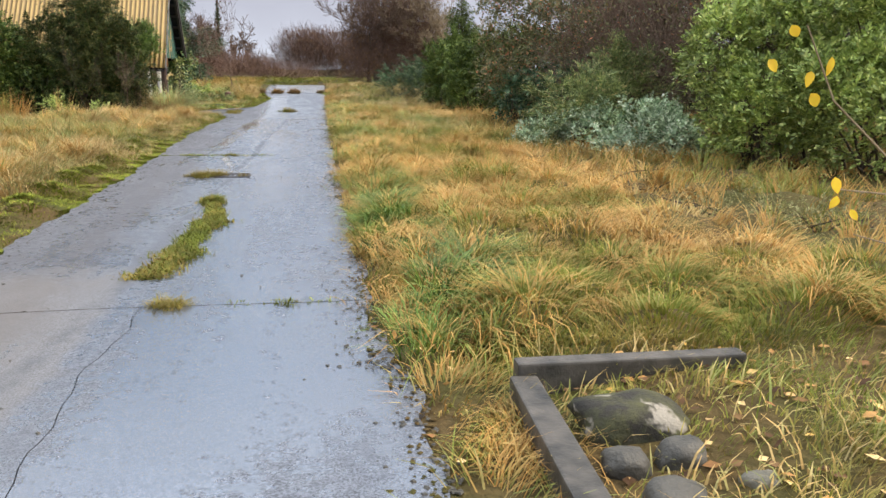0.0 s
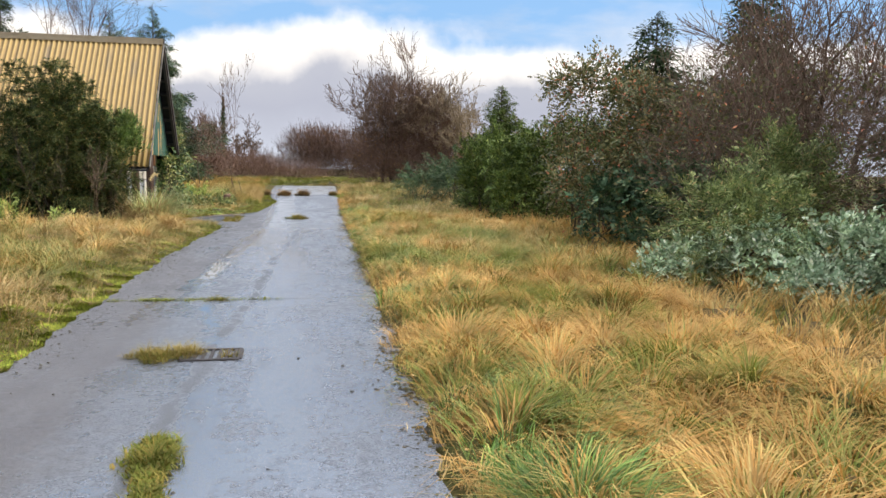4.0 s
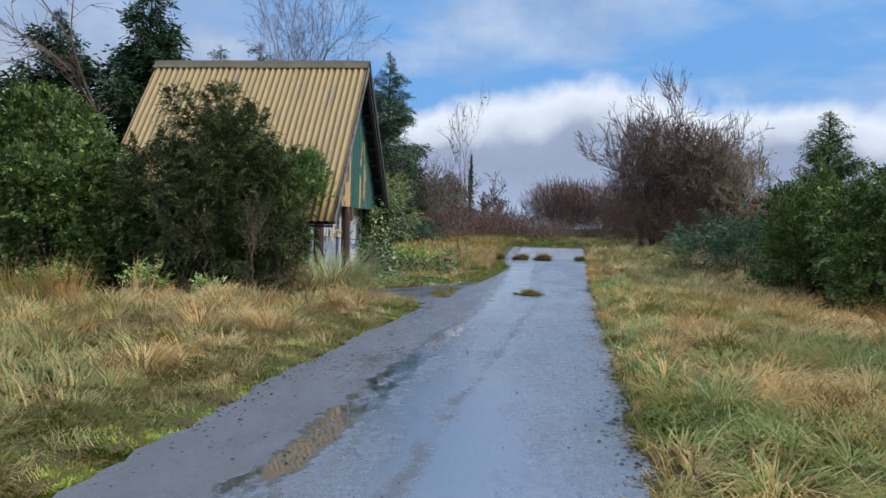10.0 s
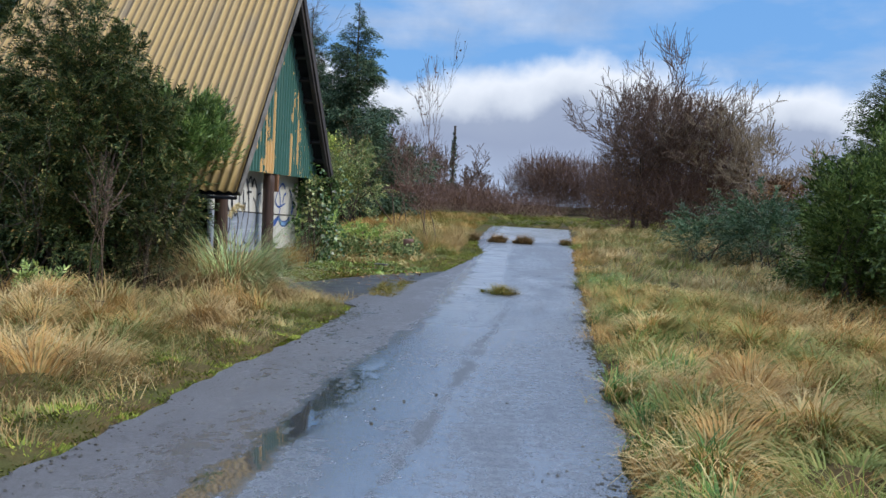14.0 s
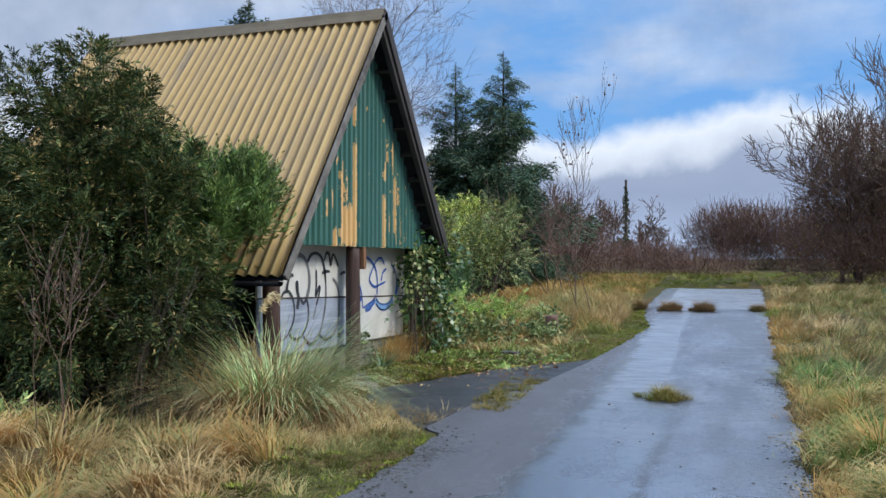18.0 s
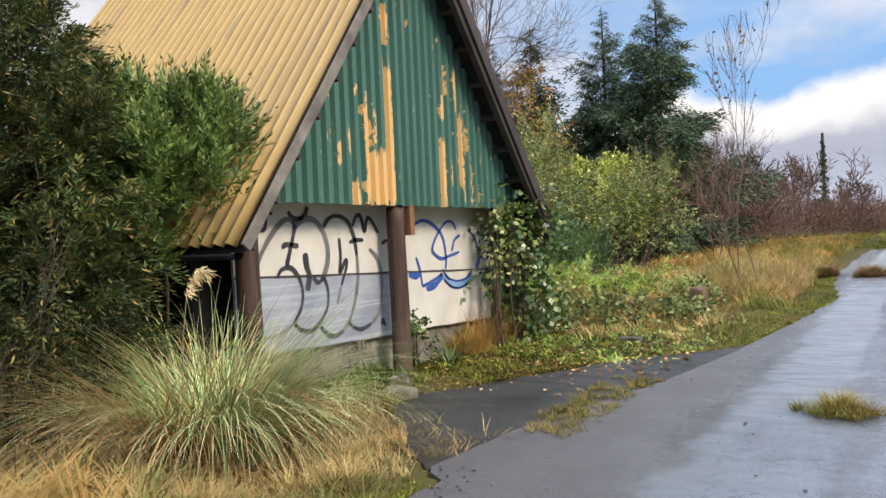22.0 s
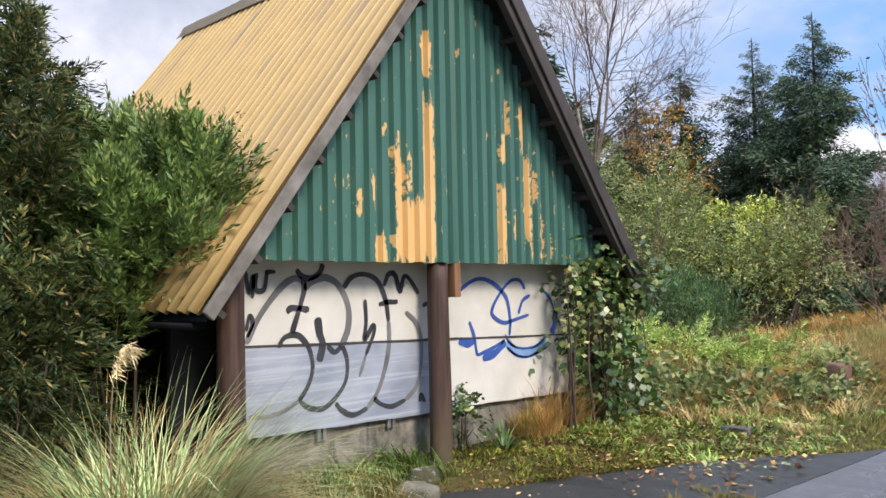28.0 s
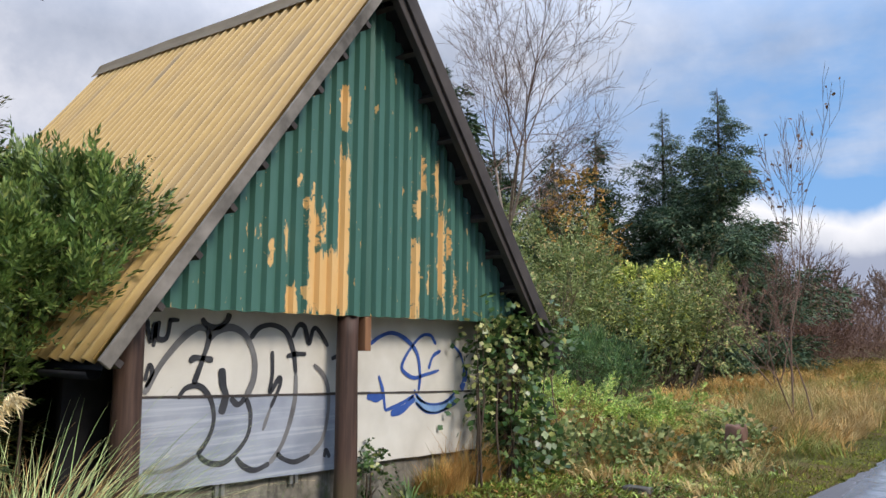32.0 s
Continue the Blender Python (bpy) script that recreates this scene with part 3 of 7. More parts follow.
c = k.mix(k.ramp(k.math("ADD", k.noise(5, 5, 0.7), k.math("MULTIPLY", k.xyz()[2], -0.25)), [(0.44, 0.0), (0.56, 0.7)]), c, (0.085, 0.105, 0.035))
k.color(c).bump(k.math("ADD", n1, n2), 0.6, 0.012)
M["block"] = k.m
# near-black colour standing in for shade inside the shelter and drain
M["interior"] = plain("near_black_shade_fill", (0.012, 0.012, 0.015), (0.03, 0.03, 0.034), 4, 0.8, 0.2)
M["gutter"] = plain("black_plastic_gutter", (0.012, 0.012, 0.015), (0.03, 0.03, 0.034), 4, 0.4, 0.4, bump=0.1)
M["steel"] = plain("dull_steel", (0.28, 0.28, 0.28), (0.42, 0.42, 0.42), 12, 0.45, 0.5, 0.8, bump=0.2)
M["spray_black"] = plain("black_spray_paint", (0.022, 0.024, 0.030), (0.06, 0.062, 0.07), 3, 0.6, 0.3, bump=0.05)
M["spray_faded"] = plain("faded_black_spray_paint", (0.10, 0.10, 0.105), (0.2, 0.2, 0.205), 3, 0.6, 0.3, bump=0.05)
M["spray_blue"] = plain("blue_spray_paint", (0.022, 0.065, 0.27), (0.05, 0.11, 0.36), 5, 0.6, 0.3, bump=0.05)
M["spray_pale"] = plain("pale_blue_spray_paint", (0.13, 0.25, 0.48), (0.2, 0.33, 0.55), 6, 0.6, 0.3, bump=0.05)
M["stone"] = plain("mossy_stone", (0.10, 0.10, 0.075), (0.22, 0.20, 0.16), 6, 0.9, 0.2, bump=0.7, dist=0.02)
k = Nodes("mossy_boulder", 0.8, 0.3)
n1, n2 = k.noise(6, 5, 0.65), k.noise(40, 4, 0.7)
bare = k.ramp(k.noise(7, 3), [(0.56, 0.0), (0.62, 1.0)])
k.color(k.mix(bare, k.mix(k.ramp(n1, [(0.4, 0.0), (0.62, 1.0)]), (0.035, 0.032, 0.026), (0.085, 0.085, 0.035)), (0.30, 0.27, 0.22))).bump(k.math("ADD", n1, n2), 0.8, 0.012)
M["boulder"] = k.m
M["stone_dark"] = plain("dark_wet_stone", (0.035, 0.033, 0.028), (0.10, 0.092, 0.075), 5, 0.6, 0.4, bump=0.6, dist=0.02)
M["kerb"] = plain("wet_concrete_kerb", (0.028, 0.026, 0.021), (0.115, 0.10, 0.082), 7, 0.5, 0.4, bump=0.5, dist=0.008)
M["log"] = plain("rotting_log_bark", (0.07, 0.052, 0.04), (0.19, 0.15, 0.115), 6, 0.9, 0.15, bump=0.7, dist=0.015)
M["iron"] = plain("rusty_iron", (0.035, 0.03, 0.028), (0.09, 0.075, 0.068), 12, 0.55, 0.4, 0.6, bump=0.4)

# ---- helpers for building ----
R = np.random.RandomState(7)


def part(name, bm, material, parent, label=""):
    me = bpy.data.meshes.new(name)
    bm.to_mesh(me)
    bm.free()
    me.materials.append(material)
    ob = new(name, me)
    ob.parent = parent
    if label:
        tagged(ob, label)
    return ob


def thing(name, label, category, at=(0, 0, 0), group="", kind=""):
    ob = new(name)
    ob.location = at
    ob.empty_display_size = 0.2
    return tagged(ob, label, category, group, kind)


def np_mesh(name, V, quads, material, parent=None, smooth=False):
    """One mesh from arrays: V (n,3), quads (m,4)."""
    V, quads = np.asarray(V, np.float32), np.asarray(quads, np.int32)
    me = bpy.data.meshes.new(name)
    me.vertices.add(len(V))
    me.vertices.foreach_set("co", V.ravel())
    me.loops.add(quads.size)
    me.loops.foreach_set("vertex_index", quads.ravel())
    me.polygons.add(len(quads))
    me.polygons.foreach_set("loop_start", np.arange(0, quads.size, quads.shape[1], dtype=np.int32))
    me.materials.append(material)
    me.polygons.foreach_set("use_smooth", np.full(len(quads), smooth, bool))
    me.update(calc_edges=True)
    ob = new(name, me)
    if parent is not None:
        ob.parent = parent
        ob.matrix_parent_inverse = Matrix.Translation(-parent.location)
    if name.endswith("_cluster"):
        tagged(ob, kind="stuff")
    return ob


def box(bm, x0, x1, y0, y1, z0, z1, bevel=0.0):
    made = bmesh.ops.create_cube(bm, size=1.0)
    bmesh.ops.scale(bm, vec=(x1 - x0, y1 - y0, z1 - z0), verts=made["verts"])
    bmesh.ops.translate(bm, vec=((x0 + x1) / 2, (y0 + y1) / 2, (z0 + z1) / 2), verts=made["verts"])
    if bevel:
        edges = list({e for v in made["verts"] for e in v.link_edges})
        bmesh.ops.bevel(bm, geom=edges, offset=bevel, segments=2, affect="EDGES", profile=0.6)
    return bm


def placed(ob, parent):
    ob.parent = parent
    ob.matrix_parent_inverse = Matrix.Translation(-parent.location)
    return ob


def wpart(name, bm, material, parent, label=""):
    """A part whose mesh is written in world coordinates."""
    ob = part(name, bm, material, None, label)
    return placed(ob, parent)


# the lie of the land
GY = (-60, 12, 19, 28, 33, 45, 60, 120)
GZ = (0, 0, 0.10, 0.11, 0.16, 0.62, 1.0, 2.0)
RIGHT_Y, RIGHT_X = (-8, 2, 4, 7, 12.5, 19.5, 24, 31, 37, 43, 52), (-1.85, -1.9, -1.98, -1.95, -1.78, -1.57, -1.42, -1.18, -1.0, -0.75, -0.45)
LEFT_Y, LEFT_X = (-8, 7, 12, 16, 19, 22.5, 25.5, 27.2, 28.2, 29.0, 29.5, 30.9, 32.4, 33.5, 37.8, 42, 52), (-5.1, -5.05, -5.0, -4.95, -4.93, -4.78, -4.62, -4.72, -5.7, -6.35, -6.45, -5.7, -4.85, -3.98, -3.45, -3.9, -3.87)


def gz(y):
    return np.interp(y, GY, GZ)


def xr(y):
    return np.interp(y, RIGHT_Y, RIGHT_X) + 0.035 * np.sin(np.asarray(y) * 2.7) + 0.03 * np.sin(np.asarray(y) * 7.1 + 1) + 0.018 * np.sin(np.asarray(y) * 17.3)


def xl(y):
    return np.interp(y, LEFT_Y, LEFT_X) + 0.03 * np.sin(np.asarray(y) * 2.1 + 2) + 0.02 * np.sin(np.asarray(y) * 6.3) + 0.02 * np.sin(np.asarray(y) * 15.1)


def mounds(x, y, cell=0.58):
    """Old tussocks: rounded mounds strewn on a jittered grid, 0 to 1 high."""
    x, y = np.broadcast_arrays(np.asarray(x, float), np.asarray(y, float))
    i0, j0 = np.floor(x / cell), np.floor(y / cell)
    out = np.zeros(x.shape)
    for di in (-1, 0, 1):
        for dj in (-1, 0, 1):
            i, j = i0 + di, j0 + dj
            h = np.sin(i * 127.1 + j * 311.7) * 43758.5453
            g = np.sin(i * 269.5 + j * 183.3) * 24634.6345
            h, g = h - np.floor(h), g - np.floor(g)
            size = (h * 7.13 + g * 3.71) % 1.0
            d2 = ((x - (i + h) * cell) ** 2 + (y - (j + g) * cell) ** 2) / (0.20 + 0.17 * size) ** 2
            out = np.maximum(out, (0.30 + 0.70 * size) * np.exp(-d2 * 1.3))
    near = np.clip((x + 10.5) / 1.5, 0, 1) * np.clip((5.5 - x) / 1.5, 0, 1) * np.clip((y + 1.0) / 2, 0, 1) * np.clip((33.5 - y) / 2, 0, 1)
    hut_side = np.clip((-5.0 - x) / 0.6, 0, 1) * np.clip((y - 25.6) / 1.2, 0, 1)
    bed = np.clip((x + 1.6) / 0.3, 0, 1) * np.clip((3.4 - y) / 0.6, 0, 1)
    return out * near * (1 - hut_side) * (1 - bed)


def land(x, y):
    """Height of the soil."""
    x, y = np.asarray(x, float), np.asarray(y, float)
    d = np.maximum(x - xr(y), xl(y) - x)
    d = np.where(y > 51.5, 1.0, d)
    bank = np.clip(d, -0.3, 1.2)
    rough = 0.05 * np.sin(x * 1.3 + 0.7 * y) * np.sin(y * 0.9 - 0.4 * x) + 0.03 * np.sin(3.1 * x + 1.3 * y)
    return gz(y) - 0.03 + np.where(d > 0, 0.02 + 0.05 * np.clip(bank, 0, 1.2) + rough * np.clip(d, 0, 1) + 0.17 * mounds(x, y) * np.clip((d - 0.12) / 0.4, 0, 1), -0.05)


def unit(v):
    return v / np.maximum(np.linalg.norm(v, axis=-1, keepdims=True), 1e-9)


def blades(base, lean, length, width, droop, segs=2):
    """Strips of grass. base (n,3), lean (n,2) unit, length/width/droop (n,)."""
    n = len(base)
    side = np.stack([-lean[:, 1], lean[:, 0], np.zeros(n)], 1)
    rows = []
    for s in range(segs + 1):
        u = s / segs
        bend = np.maximum(droop * 1.5, 0.05)
        tilt = 0.15 + 0.25 * droop
        out = length * (np.cos(tilt) - np.cos(tilt + bend * u)) / bend
        rise = length * (np.sin(tilt + bend * u) - np.sin(tilt)) / bend
        c = base + np.concatenate([lean * out[:, None], rise[:, None]], 1)
        w = (width * (1 - 0.85 * u ** 1.5) * 0.5)[:, None]
        rows += [c - side * w, c + side * w]
    V = np.stack(rows, 1).reshape(-1, 3)
    k0 = 2 * (segs + 1)
    f = np.array([[2 * s, 2 * s + 1, 2 * s + 3, 2 * s + 2] for s in range(segs)])
    Q = (np.arange(n)[:, None, None] * k0 + f[None]).reshape(-1, 4)
    return V, Q


def joined(pairs):
    Vs, Qs, o = [], [], 0
    for V, Q in pairs:
        Vs.append(V), Qs.append(Q + o)
        o += len(V)
    return np.concatenate(Vs), np.concatenate(Qs)


def leaves_at(P, N, length, width, flat=0.6, hang=0.0):
    """Rhombic leaves at points P, pointing along N (unit), with some scatter."""
    n = len(P)
    along = unit(N + R.normal(0, flat, (n, 3)) + np.array([0, 0, -hang]))
    side = unit(np.cross(along, R.normal(0, 1, (n, 3))))
    L, W = length * R.uniform(0.6, 1.25, n)[:, None], width * R.uniform(0.7, 1.2, n)[:, None]
    a, b = P, P + along * L
    m = P + along * L * 0.45
    V = np.stack([a, m - side * W / 2, b, m + side * W / 2], 1).reshape(-1, 3)
    return V, np.arange(4 * n).reshape(n, 4)


def sprays_at(P, N, leaf, m=8, reach=3.0, droop=0.2, splay=0.9, rise=0.15, loose=0.45, scale=None):
    """Twigs of m leaves in two ranks, arching out from points P along N."""
    n = len(P)
    along = unit(N + R.normal(0, loose, (n, 3)) + np.array([0, 0, rise]))
    side = unit(np.cross(along, np.array([0, 0, 1.0]) + R.normal(0, 0.5, (n, 3))))
    face = np.cross(side, along)
    scale = np.ones(n) if scale is None else scale
    L = leaf[0] * reach * R.uniform(0.55, 1.35, n) * scale
    start = P - along * (L * 0.45)[:, None]
    s = np.linspace(0.1, 1.0, m)[None] + R.uniform(-0.05, 0.05, (n, m))
    sign = np.where((np.arange(m)[None] + R.randint(0, 2, (n, 1))) % 2, 1.0, -1.0)
    c = start[:, None] + along[:, None] * (L[:, None] * s)[..., None]
    c[..., 2] -= droop * L[:, None] * s * s
    way = unit(along[:, None] * (0.55 + 0.6 * s)[..., None] + side[:, None] * (sign * splay * (1.05 - 0.75 * s))[..., None] + R.normal(0, 0.16, (n, m, 3)) + np.array([0, 0, -1.0]) * (droop * s)[..., None])
    edge = unit(np.cross(way, face[:, None] + R.normal(0, 0.35, (n, m, 3))))
    ll = (leaf[0] * R.uniform(0.7, 1.2, (n, m)) * (1.1 - 0.35 * s) * scale[:, None])[..., None]
    ww = (leaf[1] * R.uniform(0.75, 1.2, (n, m)) * scale[:, None])[..., None]
    V = np.stack([c, c + way * ll * 0.42 - edge * ww / 2, c + way * ll, c + way * ll * 0.42 + edge * ww / 2], 2).reshape(-1, 3)
    return V, np.arange(4 * n * m).reshape(n * m, 4)


def plume_points(lobes, n, plumes, seed, lift=0.25, slim=0.24, over=(0.85, 1.3)):
    """Points along pointed boughs that run from the heart of the lobes out through their skins."""
    r = np.random.RandomState(seed + 300)
    L = np.array(lobes, float)
    size = L[:, 3] * L[:, 4] + L[:, 3] * L[:, 5] + L[:, 4] * L[:, 5]
    pick = L[r.choice(len(L), plumes, p=size / size.sum())]
    d = unit(r.normal(0, 1, (plumes, 3)) + np.array([0, 0, 0.25]))
    d[:, 2] = np.where(d[:, 2] < -0.45, -d[:, 2], d[:, 2])
    tip = pick[:, :3] + d * pick[:, 3:] * r.uniform(*over, (plumes, 1)) + np.array([0, 0, 1]) * lift * pick[:, 3:4] * r.uniform(0, 0.5, (plumes, 1))
    root = pick[:, :3] + d * pick[:, 3:] * 0.15 - np.array([0, 0, 1]) * lift * pick[:, 5:6] * 0.5
    way = tip - root
    ln = np.linalg.norm(way, axis=1)
    j = r.choice(plumes, n, p=ln / ln.sum())
    s = r.uniform(0.0, 1.0, n) ** 0.6
    a = unit(np.cross(way, [0.1, 0.2, 1.0]))
    b = unit(np.cross(way, a))
    ang, rad = r.uniform(0, 2 * np.pi, n), np.sqrt(r.uniform(0, 1, n)) * slim * np.maximum(ln[j], 0.5) * (1.03 - s)
    out = a[j] * np.cos(ang)[:, None] + b[j] * np.sin(ang)[:, None] * 0.6
    P = root[j] + way[j] * s[:, None] + out * rad[:, None]
    N = unit(unit(way)[j] * 1.0 + out * (1.0 - 0.7 * s)[:, None])
    keep = P[:, 2] > land(P[:, 0], P[:, 1]) + 0.03
    return P[keep], N[keep]


def lobe_points(lobes, n, deep=0.3, bottom=-0.5):
    """Points near the skin of a heap of ellipsoids, those inside others left out; with their outward directions."""
    lobes = np.array(lobes, float)
    area = (lobes[:, 3] * lobes[:, 4] + lobes[:, 3] * lobes[:, 5] + lobes[:, 4] * lobes[:, 5])
    pick = R.choice(len(lobes), n * 2, p=area / area.sum())
    d = unit(R.normal(0, 1, (n * 2, 3)))
    d[:, 2] = np.where(d[:, 2] < bottom, -d[:, 2], d[:, 2])
    lump = 1 + 0.10 * np.sin(d[:, 0] * 7 + pick * 2.1) * np.sin(d[:, 1] * 6 + pick) + 0.07 * np.sin(d[:, 2] * 11 + d[:, 0] * 9 + pick)
    r = lump * (1 - deep * R.uniform(0, 1, n * 2) ** 2.0)
    L = lobes[pick]
    P = L[:, :3] + d * L[:, 3:] * r[:, None]
    ok = np.ones(len(P), bool)
    for j, l in enumerate(lobes):
        inside = (((P - l[:3]) / l[3:]) ** 2).sum(1) < 0.5
        ok &= ~(inside & (pick != j))
    P, d = P[ok][:n], d[ok][:n]
    keep = P[:, 2] > land(P[:, 0], P[:, 1]) + 0.02
    return P[keep], unit(d[keep])


def tube_set(segments, sides=4):
    """Tapered tubes. segments: rows of p0 (3), p1 (3), r0, r1."""
    S = np.array(segments, float)
    a, b, r0, r1 = S[:, :3], S[:, 3:6], S[:, 6], S[:, 7]
    ax = unit(b - a)
    ref = np.where(np.abs(ax[:, 2:3]) < 0.9, np.array([[0, 0, 1.0]]), np.array([[1.0, 0, 0]]))
    u = unit(np.cross(ax, ref))
    v = np.cross(ax, u)
    ang = np.arange(sides) * 2 * np.pi / sides
    ring = np.cos(ang)[None, :, None] * u[:, None] + np.sin(ang)[None, :, None] * v[:, None]
    A = a[:, None] + ring * r0[:, None, None]
    B = b[:, None] + ring * r1[:, None, None]
    V = np.concatenate([A, B], 1).reshape(-1, 3)
    k1 = np.arange(sides)
    f = np.stack([k1, (k1 + 1) % sides, sides + (k1 + 1) % sides, sides + k1], 1)
    Q = (np.arange(len(S))[:, None, None] * 2 * sides + f[None]).reshape(-1, 4)
    return V, Q


def branch_tree(root, height, radius, levels=5, fork=(2, 4), spread=0.55, shrink=0.72, lean=(0, 0, 1), wobble=0.12, upward=0.25, trunk_part=0.35, seed=1):
    """Segments of a bare branching tree, thick (levels 0, 1) and thin."""
    r = np.random.RandomState(seed)
    thick, thin = [], []

    def grow(p, d, length, rad, level):
        steps = 3 if level < 3 else 2
        for s in range(steps):
            d = unit(d + r.normal(0, wobble, 3) + np.array([0, 0, upward * 0.05 * level]))
            q = p + d * length / steps
            r1 = rad * (1 - 0.3 / steps)
            (thick if level < 2 else thin).append([*p, *q, rad, r1])
            if level >= 1 and level < levels and s < steps - 1:
                side = unit(d + unit(r.normal(0, 1, 3)) * spread * 1.6)
                grow(q, side, length * shrink * r.uniform(0.5, 0.9), r1 * 0.55, level + 1)
            p, rad = q, r1
        if level < levels:
            for _ in range(r.randint(*fork)):
                side = unit(d + unit(r.normal(0, 1, 3)) * spread + np.array([0, 0, upward * 0.5]))
                grow(p, side, length * shrink * r.uniform(0.75, 1.15), rad * 0.68, level + 1)

    grow(np.array(root, float), unit(np.array(lean, float)), height * trunk_part, radius, 0)
    return thick, thin


# ---- ground and road ----
gx = np.concatenate([np.array([-2500, -1200, -500, -200, -100, -60, -40, -30]), np.arange(-24, -10.6, 0.4), np.arange(-10.4, 5.61, 0.16), np.arange(6, 14.01, 0.4), np.array([17, 22, 30, 45, 80, 200, 600, 1500, 2500])])
gy = np.concatenate([np.array([-2500, -800, -250, -80, -30, -12]), np.arange(-8, -1.1, 0.4), np.arange(-0.8, 33.7, 0.16), np.arange(34, 60.01, 0.4), np.array([64, 70, 80, 95, 120, 200, 500, 1200, 2500])])
XX, YY = np.meshgrid(gx, gy, indexing="ij")
ZZ = land(XX, YY)
idx = np.arange(XX.size).reshape(XX.shape)
Q = np.stack([idx[:-1, :-1], idx[1:, :-1], idx[1:, 1:], idx[:-1, 1:]], -1).reshape(-1, 4)
ground = np_mesh("ground", np.stack([XX, YY, ZZ], -1).reshape(-1, 3), Q, M["soil"], smooth=True)
tagged(ground, "rough grassy ground of an overgrown field", "ground", kind="structure")

road = tagged(new("road"), "wet cracked asphalt lane with grass in its joints", "road", kind="structure")
SEAM = -3.47


def slab(y0, y1, side_a, side_b, material, drop=0.0):
    """A piece of paving between two edges given as functions of y."""
    ys = np.linspace(y0, y1, max(3, int((y1 - y0) / 0.12)))
    a, b = np.array([side_a(v) for v in ys]), np.array([side_b(v) for v in ys])
    cols = 9
    top, V = [], []
    for i in range(cols):
        u = i / (cols - 1)
        x = a * (1 - u) + b * u
        V.append(np.stack([x, ys, gz(ys) - drop + 0.006 * np.sin(x * 2.2 + ys * 0.8)], 1))
    V = np.stack(V, 1)
    n = len(ys)
    low = V[:, [0, cols - 1]] - np.array([0, 0, 0.09])
    verts = np.concatenate([V.reshape(-1, 3), low.reshape(-1, 3)])
    q = []
    for j in range(n - 1):
        for i in range(cols - 1):
            q.append((j * cols + i, j * cols + i + 1, (j + 1) * cols + i + 1, (j + 1) * cols + i))
        o = n * cols
        q.append((o + 2 * j, j * cols, (j + 1) * cols, o + 2 * j + 2))
        q.append((j * cols + cols - 1, o + 2 * j + 1, o + 2 * j + 3, (j + 1) * cols + cols - 1))
    ob = np_mesh("slab", verts, q, material, smooth=False)
    ob.parent = road
    return ob


GAP = 0.006
seam = lambda v: SEAM - 0.10 + 0.05 * math.sin(v * 1.7) + 0.022 * math.sin(v * 5.3) + 0.012 * math.sin(v * 13.1)
strip_x = lambda v: np.interp(v, (27, 28.5, 30.6, 33.5, 36), (-4.95, -4.85, -4.35, -4.0, -3.62))
CROSS = (-8, -0.6, 4.45, 14.5, 35.2, 42.5, 51.5)
for y0, y1 in zip(CROSS[:-1], CROSS[1:]):
    if y1 <= 4.5:
        slab(y0 + GAP, y1 - GAP, lambda v: seam(v) + 0.003, xr, M["road"])
        slab(y0 + GAP, y1 - GAP, xl, lambda v: seam(v) - 0.003, M["road"])
    elif y0 == 14.5:
        slab(y0 + GAP, y1 - GAP, lambda v: xl(v) if v < 27.2 else max(strip_x(v), xl(v)), xr, M["road"])
    else:
        slab(y0 + (0.05 if y0 > 42 else GAP), y1 - GAP, xl, xr, M["road"])
slab(27.4, 33.4, xl, lambda v: max(strip_x(v) - 0.03, xl(v) + 0.02), M["tarmac"], 0.012)

# ---- the shelter ----
RIDGE_Y, RIDGE_Z, EAVE_L, EAVE_R, EAVE_Z = 30.33, 5.50, 27.45, 33.55, 1.68
FRONT, BACK, GABLE = -6.64, -12.0, -7.0
hut = thing("shelter", "derelict A-frame shelter with a yellow corrugated roof and peeling green gable", "building", (-9.3, 30.4, 0.1))


def roof_z(y):
    y = np.asarray(y, float)
    a = EAVE_Z + (y - EAVE_L) * (RIDGE_Z - EAVE_Z) / (RIDGE_Y - EAVE_L)
    b = EAVE_Z + (EAVE_R - y) * (RIDGE_Z - EAVE_Z) / (EAVE_R - RIDGE_Y)
    return np.minimum(a, b)


def corrugated(y_eave, label):
    """One slope of wavy sheets, with thickness."""
    xs = np.arange(BACK, FRONT + 0.001, 0.146 / 8)
    wave = 0.026 * np.cos((xs - FRONT) / 0.146 * 2 * np.pi)
    d = unit(np.array([0, y_eave - RIDGE_Y, EAVE_Z - RIDGE_Z]))
    nrm = unit(np.array([0, np.sign(d[1]) * abs(d[2]), abs(d[1])]))
    steps = 9
    rows = []
    for s in range(steps):
        u = s / (steps - 1)
        c = np.array([0, RIDGE_Y + (y_eave - RIDGE_Y) * u, RIDGE_Z + (EAVE_Z - RIDGE_Z) * u])
        lap = 0.006 if s % 4 == 3 else 0.0
        rows.append(np.stack([xs, c[1] + nrm[1] * (wave + lap), c[2] + nrm[2] * (wave + lap)], 1))
    top = np.stack(rows)
    low = top[::-1] - nrm * 0.012
    V = np.concatenate([top, low])
    n = len(xs)
    i = np.arange(n - 1)
    Q = np.concatenate([np.stack([r * n + i, r * n + i + 1, (r + 1) * n + i + 1, (r + 1) * n + i], 1) for r in range(2 * steps - 1)])
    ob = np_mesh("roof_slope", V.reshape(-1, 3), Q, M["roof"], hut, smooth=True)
    tagged(ob, label)


corrugated(EAVE_L, "yellow corrugated roof slope with grey grime")
